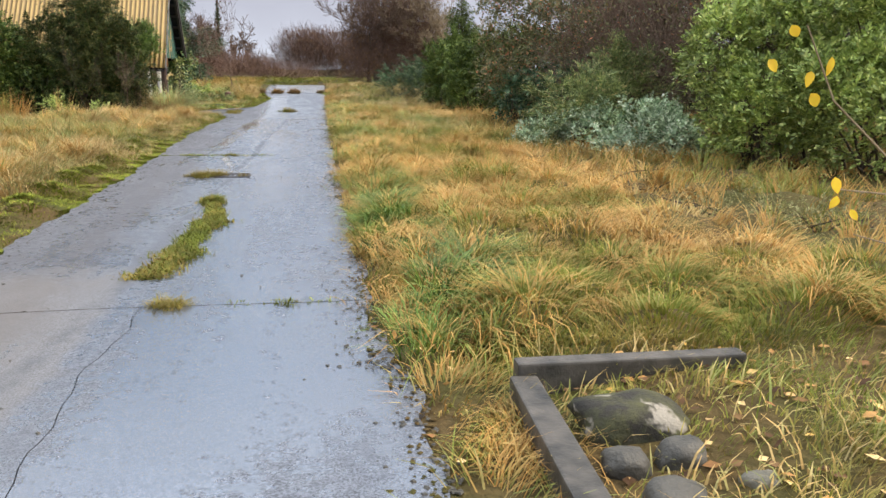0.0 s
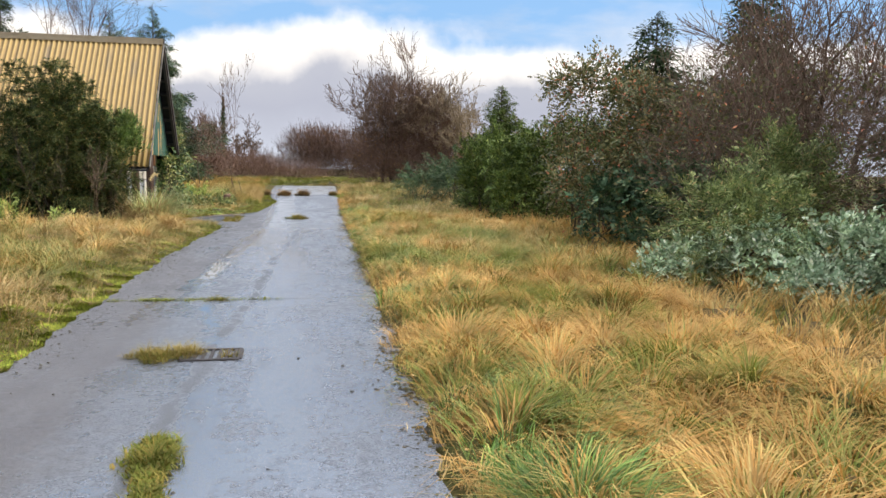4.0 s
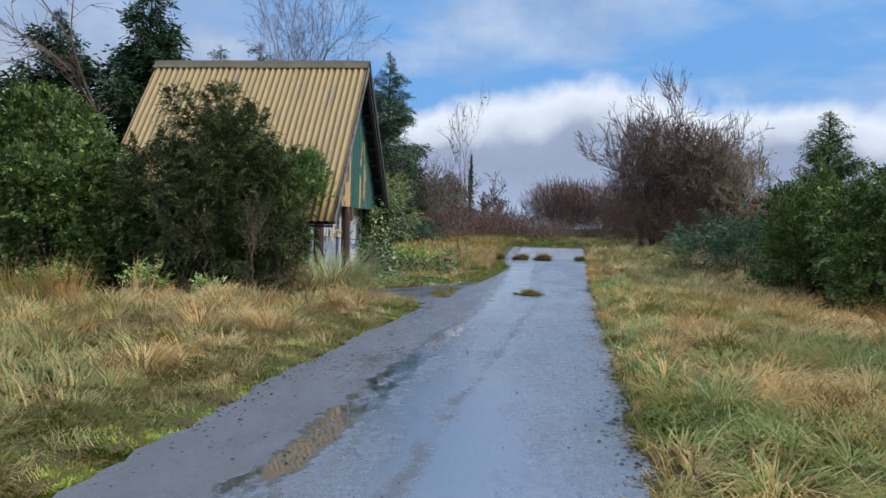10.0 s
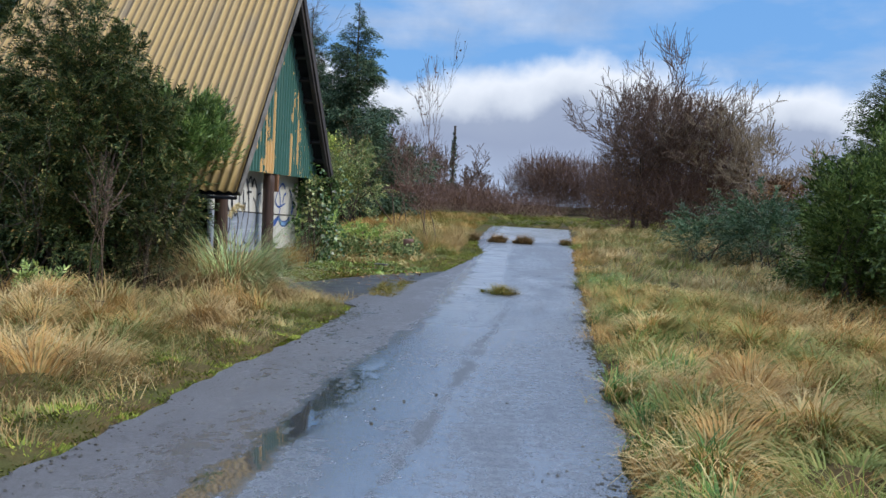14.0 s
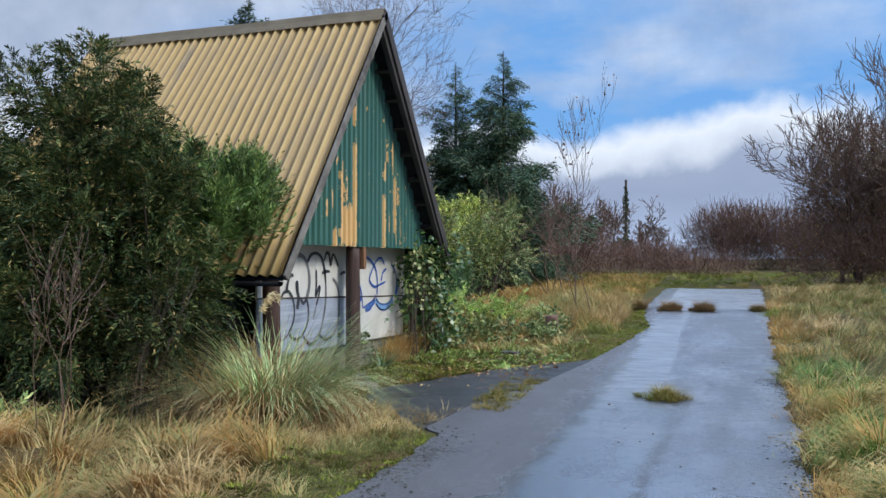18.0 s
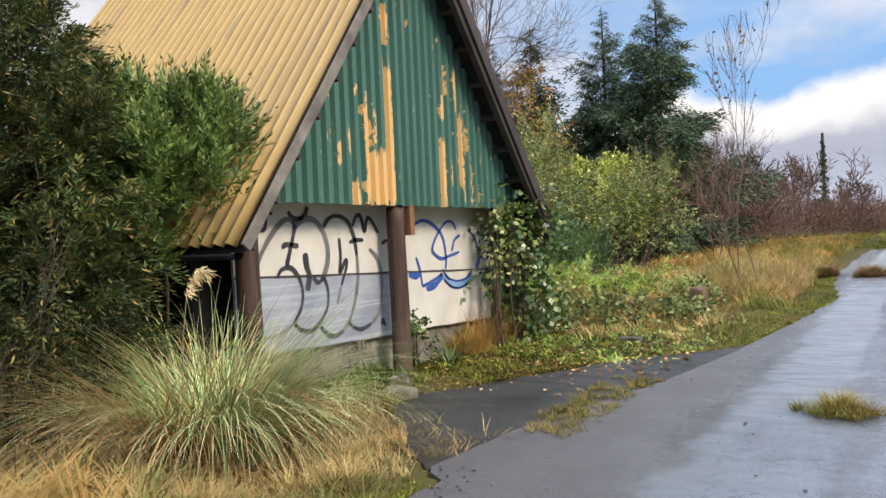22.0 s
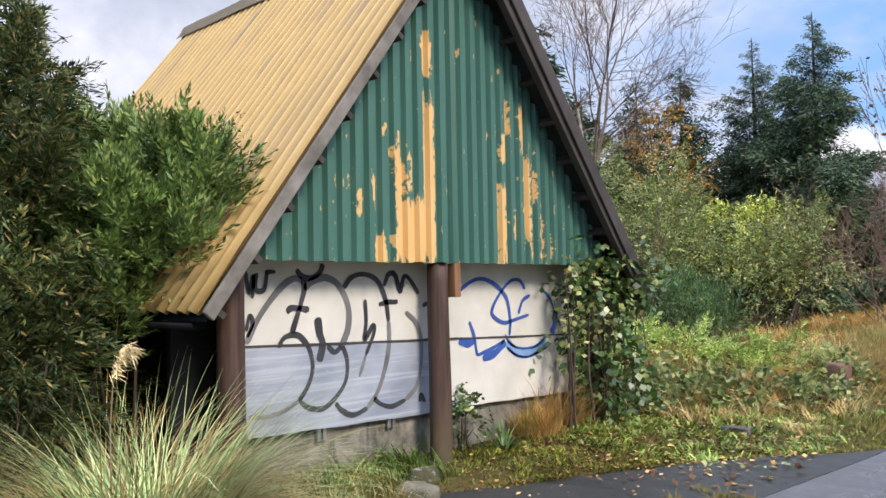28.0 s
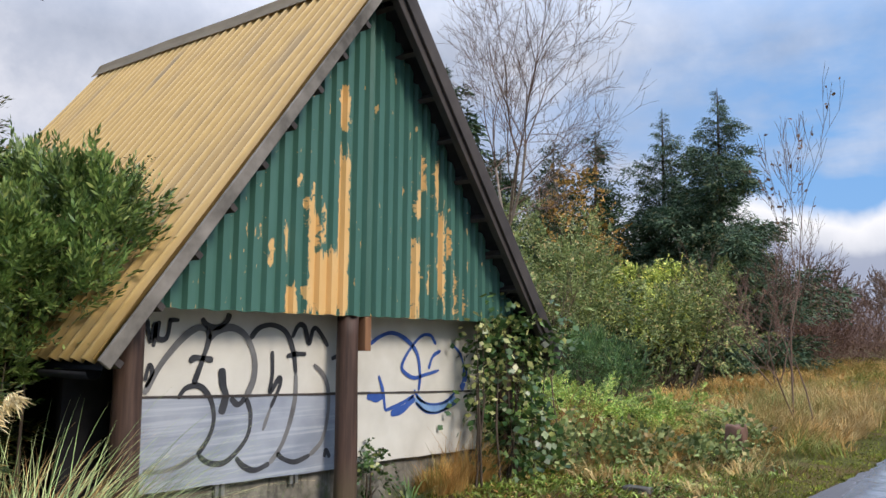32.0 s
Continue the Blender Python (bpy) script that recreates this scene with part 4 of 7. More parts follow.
corrugated(EAVE_R, "yellow corrugated roof slope")
# near-black sheets added below the roof to stand for the shade there
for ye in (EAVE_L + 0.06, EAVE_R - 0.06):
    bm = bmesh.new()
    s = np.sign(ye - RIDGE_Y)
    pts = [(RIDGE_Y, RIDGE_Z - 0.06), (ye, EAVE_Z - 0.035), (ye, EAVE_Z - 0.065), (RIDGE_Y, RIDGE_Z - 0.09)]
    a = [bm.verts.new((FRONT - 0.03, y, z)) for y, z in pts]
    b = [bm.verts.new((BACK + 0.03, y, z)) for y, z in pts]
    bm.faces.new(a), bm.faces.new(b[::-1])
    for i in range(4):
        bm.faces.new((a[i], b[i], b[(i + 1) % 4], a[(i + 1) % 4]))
    wpart("roof_under_shade", bm, M["interior"], hut, "near-black sheet added as shade under the roof")
# ridge cap
bm = bmesh.new()
prof = [(-0.15, -0.165), (-0.08, -0.06), (-0.035, 0.03), (0.035, 0.03), (0.08, -0.05), (0.15, -0.145)]
ring = []
for x in np.linspace(BACK - 0.03, FRONT + 0.01, 14):
    w = R.uniform(-0.006, 0.006)
    ring.append([bm.verts.new((x, RIDGE_Y + dy, RIDGE_Z + dz + 0.03 + w)) for dy, dz in prof])
for a, b in zip(ring[:-1], ring[1:]):
    for i in range(len(prof) - 1):
        bm.faces.new((a[i], b[i], b[i + 1], a[i + 1]))
bmesh.ops.solidify(bm, geom=bm.faces[:], thickness=0.008)
wpart("ridge_cap", bm, M["ridge"], hut, "stained metal ridge flashing")


def sloped_board(name, y0, z0, y1, z1, x0, x1, depth, material, label, hang=0.0):
    bm = bmesh.new()
    d = unit(np.array([y1 - y0, z1 - z0]))
    n = np.array([-d[1], d[0]])
    if n[1] > 0:
        n = -n
    pts = [np.array([y0, z0]) + n * hang, np.array([y1, z1]) + n * hang, np.array([y1, z1]) + n * (depth + hang), np.array([y0, z0]) + n * (depth + hang)]
    a = [bm.verts.new((x0, *p)) for p in pts]
    b = [bm.verts.new((x1, *p)) for p in pts]
    bm.faces.new(a), bm.faces.new(b[::-1])
    for i in range(4):
        bm.faces.new((a[i], b[i], b[(i + 1) % 4], a[(i + 1) % 4]))
    bmesh.ops.recalc_face_normals(bm, faces=bm.faces[:])
    bmesh.ops.bevel(bm, geom=bm.edges[:], offset=0.005, segments=1, affect="EDGES")
    return wpart(name, bm, material, hut, label)


sloped_board("bargeboard", RIDGE_Y, RIDGE_Z + 0.02, EAVE_L + 0.0, EAVE_Z + 0.0, FRONT, FRONT + 0.032, 0.10, M["barge"], "weathered grey timber bargeboard", 0.0)
sloped_board("bargeboard", RIDGE_Y, RIDGE_Z + 0.02, EAVE_R, EAVE_Z - 0.02, FRONT, FRONT + 0.032, 0.16, M["barge_dark"], "dark stained bargeboard", -0.02)
sloped_board("fascia_board", RIDGE_Y, RIDGE_Z - 0.1, EAVE_R - 0.06, EAVE_Z + 0.0, FRONT - 0.09, FRONT - 0.005, 0.10, M["barge_dark"], "dark stained inner board", 0.05)
# purlin ends carrying the overhang
for side, ye in ((1, EAVE_R), (-1, EAVE_L)):
    for u in np.linspace(0.06, 0.97, 10):
        y, z = RIDGE_Y + (ye - RIDGE_Y) * u, RIDGE_Z + (EAVE_Z - RIDGE_Z) * u - 0.12
        bm = box(bmesh.new(), GABLE - 0.2, FRONT - 0.01, -0.025, 0.025, -0.055, 0.055, 0.004)
        bmesh.ops.rotate(bm, cent=(0, 0, 0), matrix=Matrix.Rotation(math.atan2(EAVE_Z - RIDGE_Z, ye - RIDGE_Y) if side > 0 else math.atan2(RIDGE_Z - EAVE_Z, RIDGE_Y - ye), 3, "X"), verts=bm.verts[:])
        bmesh.ops.translate(bm, vec=(0, y - side * 0.06, z), verts=bm.verts[:])
        wpart("purlin_end", bm, M["barge_dark"], hut)


def gable_sheet(x, facing, label):
    """Box-profile sheet cut to the roof's triangle."""
    pitch, ys, dx = 0.152, [], []
    y = EAVE_L + 0.25
    while y < EAVE_R - 0.2:
        for f, o in ((0.0, 0.0), (0.13, 0.048), (0.56, 0.048), (0.69, 0.0)):
            ys.append(y + f * pitch), dx.append(o)
        y += pitch
    ys.append(RIDGE_Y), dx.append(0.014)
    order = np.argsort(ys)
    ys, dx = np.array(ys)[order], np.array(dx)[order]
    top = roof_z(ys) - 0.10
    ok = top > 2.06
    ys, dx, top = ys[ok], dx[ok], top[ok]
    n = len(ys)
    low = 2.05 + 0.006 * np.sin(ys * 23)
    V = np.concatenate([np.stack([x + facing * dx, ys, low], 1), np.stack([x + facing * dx, ys, top], 1), np.stack([x + facing * (dx - 0.004), ys, low], 1), np.stack([x + facing * (dx - 0.004), ys, top], 1)])
    i = np.arange(n - 1)
    Q = np.concatenate([np.stack([i, i + 1, n + i + 1, n + i], 1), np.stack([2 * n + i, 3 * n + i, 3 * n + i + 1, 2 * n + i + 1], 1), np.stack([i, 2 * n + i, 2 * n + i + 1, i + 1], 1)])
    ob = np_mesh("gable_sheet", V, Q, M["gable"], hut)
    tagged(ob, label)


gable_sheet(GABLE, 1, "green corrugated gable sheet with ochre paint peeling through")
gable_sheet(BACK + 0.3, -1, "green corrugated rear gable sheet")


def log_post(x, y, z0, z1, r, name="post", label="dark stained round timber post"):
    bm = bmesh.new()
    rings, sides = 9, 18
    rows = []
    for j in range(rings):
        z = z0 + (z1 - z0) * j / (rings - 1)
        ring = []
        for i in range(sides):
            a = 2 * math.pi * i / sides
            rr = r * (1.06 - 0.10 * j / (rings - 1)) * (1 + 0.025 * math.sin(3 * a + y) + 0.012 * math.sin(7 * a + j))
            ring.append(bm.verts.new((x + rr * math.cos(a) + 0.006 * math.sin(j * 0.7), y + rr * math.sin(a), z)))
        rows.append(ring)
    for a, b in zip(rows[:-1], rows[1:]):
        for i in range(sides):
            f = bm.faces.new((a[i], a[(i + 1) % sides], b[(i + 1) % sides], b[i]))
            f.smooth = True
    bm.faces.new(rows[-1])
    return wpart(name, bm, M["post"], hut, label)


for y in (27.95, 30.21, 32.95):
    log_post(-7.08, y, 0.02, 2.12, 0.105)
log_post(-9.4, 27.95, 0.05, 1.9, 0.1)
wpart("wood_block", box(bmesh.new(), -7.06, -6.95, 30.315, 30.40, 1.72, 2.045, 0.012), M["wood"], hut, "split raw timber block nailed to the post")
wpart("header_beam", box(bmesh.new(), -7.2, -7.02, 27.9, 33.0, 2.07, 2.25, 0.008), M["barge_dark"], hut, "dark timber beam under the gable")


def board(name, y0, y1, za0, za1, zb0, zb1, x, material, label, thick=0.025):
    """Board standing in the plane x, its lower and upper edge sloping. za at y0, zb at y1."""
    bm = bmesh.new()
    cols = 13
    rows = []
    for i in range(cols):
        u = i / (cols - 1)
        y = y0 + (y1 - y0) * u
        lo, hi = za0 + (zb0 - za0) * u + 0.004 * math.sin(i * 1.9), za1 + (zb1 - za1) * u
        rows.append([bm.verts.new((x, y, lo)), bm.verts.new((x, y, hi)), bm.verts.new((x - thick, y, hi)), bm.verts.new((x - thick, y, lo))])
    for a, b in zip(rows[:-1], rows[1:]):
        for i in range(4):
            bm.faces.new((a[i], b[i], b[(i + 1) % 4], a[(i + 1) % 4]))
    bm.faces.new(rows[0]), bm.faces.new(rows[-1][::-1])
    bmesh.ops.recalc_face_normals(bm, faces=bm.faces[:])
    return wpart(name, bm, material, hut, label)


PX = -7.30
upper_l = board("wall_panel", 27.98, 30.50, 1.378, 2.20, 1.312, 2.20, PX, M["white_panel"], "white board covered in black graffiti")
upper_r = board("wall_panel", 30.505, 32.80, 1.309, 2.20, 1.225, 2.20, PX, M["white_panel"], "white board sprayed with blue graffiti")
lower_l = board("wall_panel", 27.98, 30.50, 0.658, 1.375, 0.585, 1.302, PX + 0.006, M["grey_panel"], "grey overpainted board covered in black graffiti")
lower_r = board("wall_panel", 30.505, 32.72, 0.607, 1.299, 0.54, 1.218, PX + 0.003, M["white_panel"], "white board with a sagging lower edge")
board("cover_strip", 27.98, 32.78, 1.372, 1.392, 1.214, 1.232, PX + 0.014, M["barge_dark"], "thin rusty joint strip between boards", 0.012)
wpart("plinth_wall", box(bmesh.new(), -7.55, -7.37, 27.98, 32.9, -0.05, 0.72, 0.015), M["block"], hut, "stained concrete plinth wall")
for y in (28.98, 29.80):
    for dy in (-0.03, 0.03):
        wpart("bracket", box(bmesh.new(), -7.335, -7.315, y + dy - 0.018, y + dy + 0.018, 0.52, 0.66, 0.003), M["steel"], hut, "dull steel fixing bracket")
# near-black walls added so that the inside looks deep in shade
wpart("inner_wall", box(bmesh.new(), -11.65, -7.56, 28.05, 28.15, 0.0, 2.3, 0.0), M["interior"], hut, "side wall under the eave in near-black as painted shade")
wpart("inner_wall", box(bmesh.new(), -11.65, -7.56, 32.8, 32.9, 0.0, 2.3, 0.0), M["interior"], hut, "side wall in near-black as painted shade")
wpart("rear_wall", box(bmesh.new(), -11.75, -11.66, 27.7, 33.2, 0.0, 2.2, 0.0), M["interior"], hut, "rear wall in near-black as painted shade")
wpart("inner_wall", box(bmesh.new(), -7.62, -7.56, 27.72, 32.85, 0.3, 2.2, 0.0), M["interior"], hut, "near-black sheet added as shade behind the panels")
# gutter: half pipe along the eave
bm = bmesh.new()
rows = []
for x in (BACK, -10.5, -9.0, -7.8, FRONT - 0.02):
    rows.append([bm.verts.new((x, EAVE_L + 0.0 + 0.055 * math.cos(a), EAVE_Z - 0.07 + 0.055 * math.sin(a))) for a in np.linspace(math.pi, 2 * math.pi, 9)])
for a, b in zip(rows[:-1], rows[1:]):
    for i in range(8):
        bm.faces.new((a[i], b[i], b[i + 1], a[i + 1])).smooth = True
bmesh.ops.solidify(bm, geom=bm.faces[:], thickness=0.004)
wpart("gutter", bm, M["gutter"], hut, "black half-round gutter")

# ---- plants: kinds ----


def lumpy(lobes, seed, lumps, size, tallness):
    """The lobes with smaller lobes budding from their skins."""
    r = np.random.RandomState(seed + 900)
    out = [(a, b, c, d * 0.86, e * 0.86, f * 0.86) for a, b, c, d, e, f in lobes]
    for a, b, c, d, e, f in lobes:
        for _ in range(lumps):
            w = unit(r.normal(0, 1, 3))
            if w[2] < -0.35:
                w[2] = -w[2]
            q = r.uniform(*size) * (d + e + f) / 3
            out.append((a + w[0] * d * 0.84, b + w[1] * e * 0.84, c + w[2] * f * 0.84, q, q, q * tallness))
    return out


def shrub(name, label, lobes, n, leaf, material, group="", stems=8, bark="bark", flat=0.6, hang=0.0, deep=0.35, seed=1, bottom=-0.8, lumps=16, lump_size=(0.16, 0.34), tallness=1.0, m=8, reach=3.0, droop=0.2, splay=0.9, rise=0.15, ragged=0.35, plumes=0, slim=0.24, over=(0.85, 1.3), stem_limit=1e9):
    """Leafy bush: stems and limbs, crown of single leaves."""
    lobes = [(a, b, c + float(gz(b)), d, e, f) for a, b, c, d, e, f in lobes]
    main = lobes
    lobes = lumpy(lobes, seed, lumps, lump_size, tallness)
    cx, cy = np.mean([l[0] for l in main]), np.mean([l[1] for l in main])
    base = (cx, cy, float(land(cx, cy)))
    ob = thing(name, label, "shrub", base, group)
    share = 0.72 if plumes else 0.0
    P, N = lobe_points(lobes if not plumes else [(a, b, c, d * 0.86, e * 0.86, f * 0.9) for a, b, c, d, e, f in main], int(n // m * (1 - share)), deep, bottom)
    if plumes:
        P2, N2 = plume_points(main, int(n // m * share), plumes, seed, slim=slim, over=over)
        P, N = np.concatenate([P, P2]), np.concatenate([N, N2])
    P = P + N * (np.abs(R.normal(0, ragged, len(P))) * leaf[0] * reach)[:, None]
    np_mesh("crown", *sprays_at(P, N, leaf, m, reach, droop + hang, splay, rise, flat), material, ob)
    r = np.random.RandomState(seed)
    segs = []
    for l in main:
        for _ in range(stems if l[1] < stem_limit else 0):
            q = np.array(l[:3]) + unit(r.normal(0, 1, 3)) * np.array(l[3:]) * r.uniform(0.5, 0.98)
            q[2] = max(q[2], float(land(q[0], q[1])) + 0.15)
            a = np.array([l[0] + r.normal(0, l[3] * 0.25), l[1] + r.normal(0, l[4] * 0.25), 0.0])
            a[2] = float(land(a[0], a[1])) - 0.03
            m = (a + q) / 2 + r.normal(0, 0.12, 3) * np.array(l[3:])
            rad = 0.012 + 0.014 * l[5]
            segs += [[*a, *m, rad, rad * 0.65], [*m, *q, rad * 0.65, rad * 0.2]]
    np_mesh("stem_cluster", *tube_set(segs, 5), M[bark], ob, smooth=True)
    return ob


def spruce(name, label, x, y, height, radius, material, whorls=30, per=8, leaf=(0.30, 0.075), start=0.08, seed=1, group="", power=0.85, droop=0.35, full=1.0):
    r = np.random.RandomState(seed)
    z0 = float(land(x, y))
    ob = thing(name, label, "tree", (x, y, z0), group)
    segs = [[x, y, z0 - 0.1, x, y, z0 + height * 0.5, 0.016 * height, 0.010 * height], [x, y, z0 + height * 0.5, x + 0.02 * height * r.normal(0, 0.3), y, z0 + height * 1.0, 0.010 * height, 0.012]]
    P, N, SC = [], [], []
    limbs = []
    count = whorls * per
    around = r.uniform(0.78, 1.15, 12)
    for b in range(count):
        u = start + (0.985 - start) * (b / count) ** 1.08
        u += 0.5 / whorls * r.normal(0, 0.35)
        u = min(max(u, start), 0.985)
        a = r.uniform(0, 2 * np.pi)
        rad = radius * (1 - u) ** power * around[int(a / (2 * np.pi) * 12) % 12] * (1 + 0.22 * np.sin(u * 23 + a * 2 + seed))
        L = rad * r.choice([0.55, 0.8, 1.0, 1.0, 1.25]) * r.uniform(0.85, 1.1) + 0.04
        d = np.array([np.cos(a), np.sin(a), 0])
        p0 = np.array([x, y, z0 + u * height])
        sag = droop * (1.25 - u)
        pts = [p0 + d * L * q + np.array([0, 0, L * ((0.10 + 0.45 * u) * q - 1.5 * sag * q * q + 0.9 * sag * q ** 3)]) for q in (0, 0.35, 0.7, 1.0)]
        for q0, q1, k0 in zip(pts[:-1], pts[1:], (1.0, 0.7, 0.4)):
            limbs.append([*q0, *q1, (0.006 + 0.010 * L) * k0, (0.006 + 0.010 * L) * (k0 - 0.3)])
        n1 = max(6, int(24 * L * full))
        s1 = r.uniform(0.12, 1.0, n1) ** 0.75
        side = np.array([-d[1], d[0], 0])
        sg = r.choice([-1, 1], n1)
        pa = np.array(pts)
        c = np.stack([np.interp(s1, (0, 0.35, 0.7, 1), pa[:, j]) for j in range(3)], 1)
        P.append(c + side * (sg * r.uniform(0, 0.30, n1) * L * (1.15 - s1))[:, None] + np.array([0, 0, -1]) * (r.uniform(-0.02, 0.10, n1) * L)[:, None])
        SC.append(np.full(n1, min(max(0.25 + 0.55 * L, 0.32), 1.15)))
        N.append(d * 0.8 + side * (sg * 0.7)[:, None] + np.array([0, 0, -0.15]))
    P, N = np.concatenate(P), np.concatenate(N)
    np_mesh("trunk", *tube_set(segs, 8), M["bark"], ob, smooth=True)
    np_mesh("limb_cluster", *tube_set(limbs, 3), M["bark"], ob)
    np_mesh("crown", *sprays_at(np.array(P), unit(np.array(N)), (leaf[0] * 0.62, leaf[1] * 0.62), 5, 2.2, 0.25, 0.9, 0.0, 0.3, np.concatenate(SC)), material, ob)
    return ob


def bare_tree(name, label, x, y, height, radius, material="bark", twig="twig", levels=5, seed=1, spread=0.55, group="", trunk_part=0.3, shrink=0.74, upward=0.3, leaves=0, leaf_mat=None, leaf=(0.07, 0.05), stems=1, lean=(0, 0, 1), fork=(2, 4), cat="tree", fine=0.0):
    z0 = float(land(x, y))
    ob = thing(name, label, cat, (x, y, z0), group)
    r = np.random.RandomState(seed)
    thin = []
    for s in range(stems):
        l = np.array(lean, float) + (r.normal(0, 0.25, 3) * np.array([1, 1, 0]) if stems > 1 else 0)
        a, b = branch_tree((x + (r.normal(0, 0.2) if stems > 1 else 0), y + (r.normal(0, 0.2) if stems > 1 else 0), z0 - 0.05), height * r.uniform(0.8, 1.0) if stems > 1 else height, radius, levels, fork, spread, shrink, l, 0.10, upward, trunk_part, seed + 17 * s)
        np_mesh("trunk" if stems == 1 else "stem", *tube_set(a, 7), M[material], ob, smooth=True)
        thin += b
    thin = np.array(thin)
    floor_r = fine or (0.0035 if height < 7 else 0.006)
    thin[:, 6:] = np.maximum(thin[:, 6:], floor_r)
    np_mesh("branch_cluster", *tube_set(thin, 3), M[twig], ob)
    if leaves:
        pick = thin[r.choice(len(thin), leaves)]
        P = pick[:, 3:6] + r.normal(0, 0.03, (leaves, 3))
        np_mesh("leaf_cluster", *leaves_at(P, unit(r.normal(0, 1, (leaves, 3))), leaf[0], leaf[1], 0.5, 0.3), leaf_mat, ob)
    return ob


def twig_mass(name, label, lobes, n, length, width, material, category="shrub", up=0.8, leaf_n=0, leaf_mat=None, group=""):
    """Thicket of thin stems: ribbons of three sides, counted by nobody."""
    L = np.array([(a, b, c + float(gz(b)), d, e, f) for a, b, c, d, e, f in lobes], float)
    vol = L[:, 3] * L[:, 4] * L[:, 5]
    pick = L[R.choice(len(L), n, p=vol / vol.sum())]
    d = unit(R.normal(0, 1, (n, 3))) * (R.uniform(0, 1, (n, 1)) ** 0.45)
    p = pick[:, :3] + d * pick[:, 3:]
    p[:, 2] = np.maximum(p[:, 2], land(p[:, 0], p[:, 1]) + 0.05)
    way = unit(R.normal(0, 0.55, (n, 3)) + d * 0.5 + np.array([0, 0, up]))
    ln = length * R.uniform(0.5, 1.3, (n, 1))
    w = width * R.uniform(0.5, 1.2, n)
    mid_p = p + way * ln * 0.5 + R.normal(0, 0.04, (n, 3)) * ln
    q = p + way * ln
    seg = np.concatenate([np.concatenate([p, mid_p, w[:, None], w[:, None] * 0.7], 1), np.concatenate([mid_p, q, w[:, None] * 0.7, w[:, None] * 0.3], 1)])
    c = L[:, :2].mean(0)
    base = (c[0], c[1], float(land(*c)))
    ob = thing(name, label, category, base, group)
    near = np.argmin(((seg[:, None, :2] - L[None, :, :2]) ** 2).sum(-1), 1)
    for j in range(len(L)):
        if (near == j).any():
            np_mesh("stem_cluster", *tube_set(seg[near == j], 3), M[material], ob)
    if leaf_n:
        P, N = lobe_points([tuple(l) for l in L], leaf_n, 0.8)
        np_mesh("leaf_cluster", *leaves_at(P, N, 0.09, 0.05, 0.9, 0.2), leaf_mat, ob)
    return ob


def bare_sprig(x, y, z, seed):
    """A thin shoot with brown seed heads, leaning out over the roof."""
    r = np.random.RandomState(seed)
    ob = thing("dry_sprig", "thin dry sprig with small brown leaves over the roof", "twig", (x, y, z), "dry sprigs over the roof")
    segs, P = [], []
    for _ in range(5):
        p, d = np.array([x, y, z]) + r.normal(0, 0.06, 3), unit(np.array([0.25, 0.75, 0.75]) + r.normal(0, 0.35, 3))
        for s in range(4):
            q = p + d * r.uniform(0.08, 0.15)
            segs.append([*p, *q, 0.004 - 0.0007 * s, 0.0035 - 0.0007 * s])
            P += [q + r.normal(0, 0.018, 3) for _ in range(9)]
            p, d = q, unit(d + r.normal(0, 0.22, 3))
    np_mesh("stem", *tube_set(segs, 4), M["twig"], ob)
    P = np.array(P)
    np_mesh("leaf_cluster", *leaves_at(P, unit(r.normal(0, 1, P.shape)), 0.035, 0.014, 0.5), M["yew"], ob)
    return ob


# ---- plants, beside the shelter ----
shrub("laurel_bush", "large rounded evergreen laurel bush with glossy leaves", [(-14.6, 27.5, 1.5, 2.2, 2.1, 2.1), (-12.3, 27.1, 1.3, 1.6, 1.6, 1.75), (-10.9, 26.9, 0.8, 1.0, 1.1, 1.25), (-16.9, 27.0, 1.6, 2.0, 2.1, 2.0), (-13.2, 27.8, 2.6, 1.4, 1.3, 1.4), (-15.6, 27.2, 3.0, 1.2, 1.0, 0.9)], 84000, (0.13, 0.060), M["laurel_big"], seed=2, lumps=34, lump_size=(0.16, 0.40), deep=0.5, m=7, reach=2.2, splay=1.1, rise=0.35)
shrub("yew_tree", "dense dark green yew beside the shelter", [(-8.7, 26.5, 0.9, 1.65, 1.15, 1.2), (-8.7, 26.6, 2.0, 1.35, 0.95, 1.1), (-8.75, 26.75, 2.9, 0.95, 0.75, 0.9), (-8.7, 26.8, 3.75, 0.45, 0.42, 0.62), (-8.15, 26.8, 3.2, 0.45, 0.45, 0.65), (-9.6, 26.85, 3.45, 0.55, 0.5, 0.85), (-10.0, 26.6, 1.2, 1.1, 0.9, 1.3), (-7.5, 26.5, 1.2, 0.55, 0.6, 0.95), (-7.7, 26.75, 2.2, 0.5, 0.45, 0.75), (-10.1, 26.8, 2.3, 0.8, 0.65, 0.9)], 160000, (0.085, 0.017), M["yew"], flat=0.28, deep=0.5, seed=3, stems=4, lumps=10, m=14, reach=3.6, droop=0.5, splay=0.8, rise=0.0, ragged=0.15, plumes=230, slim=0.21, over=(0.85, 1.25))
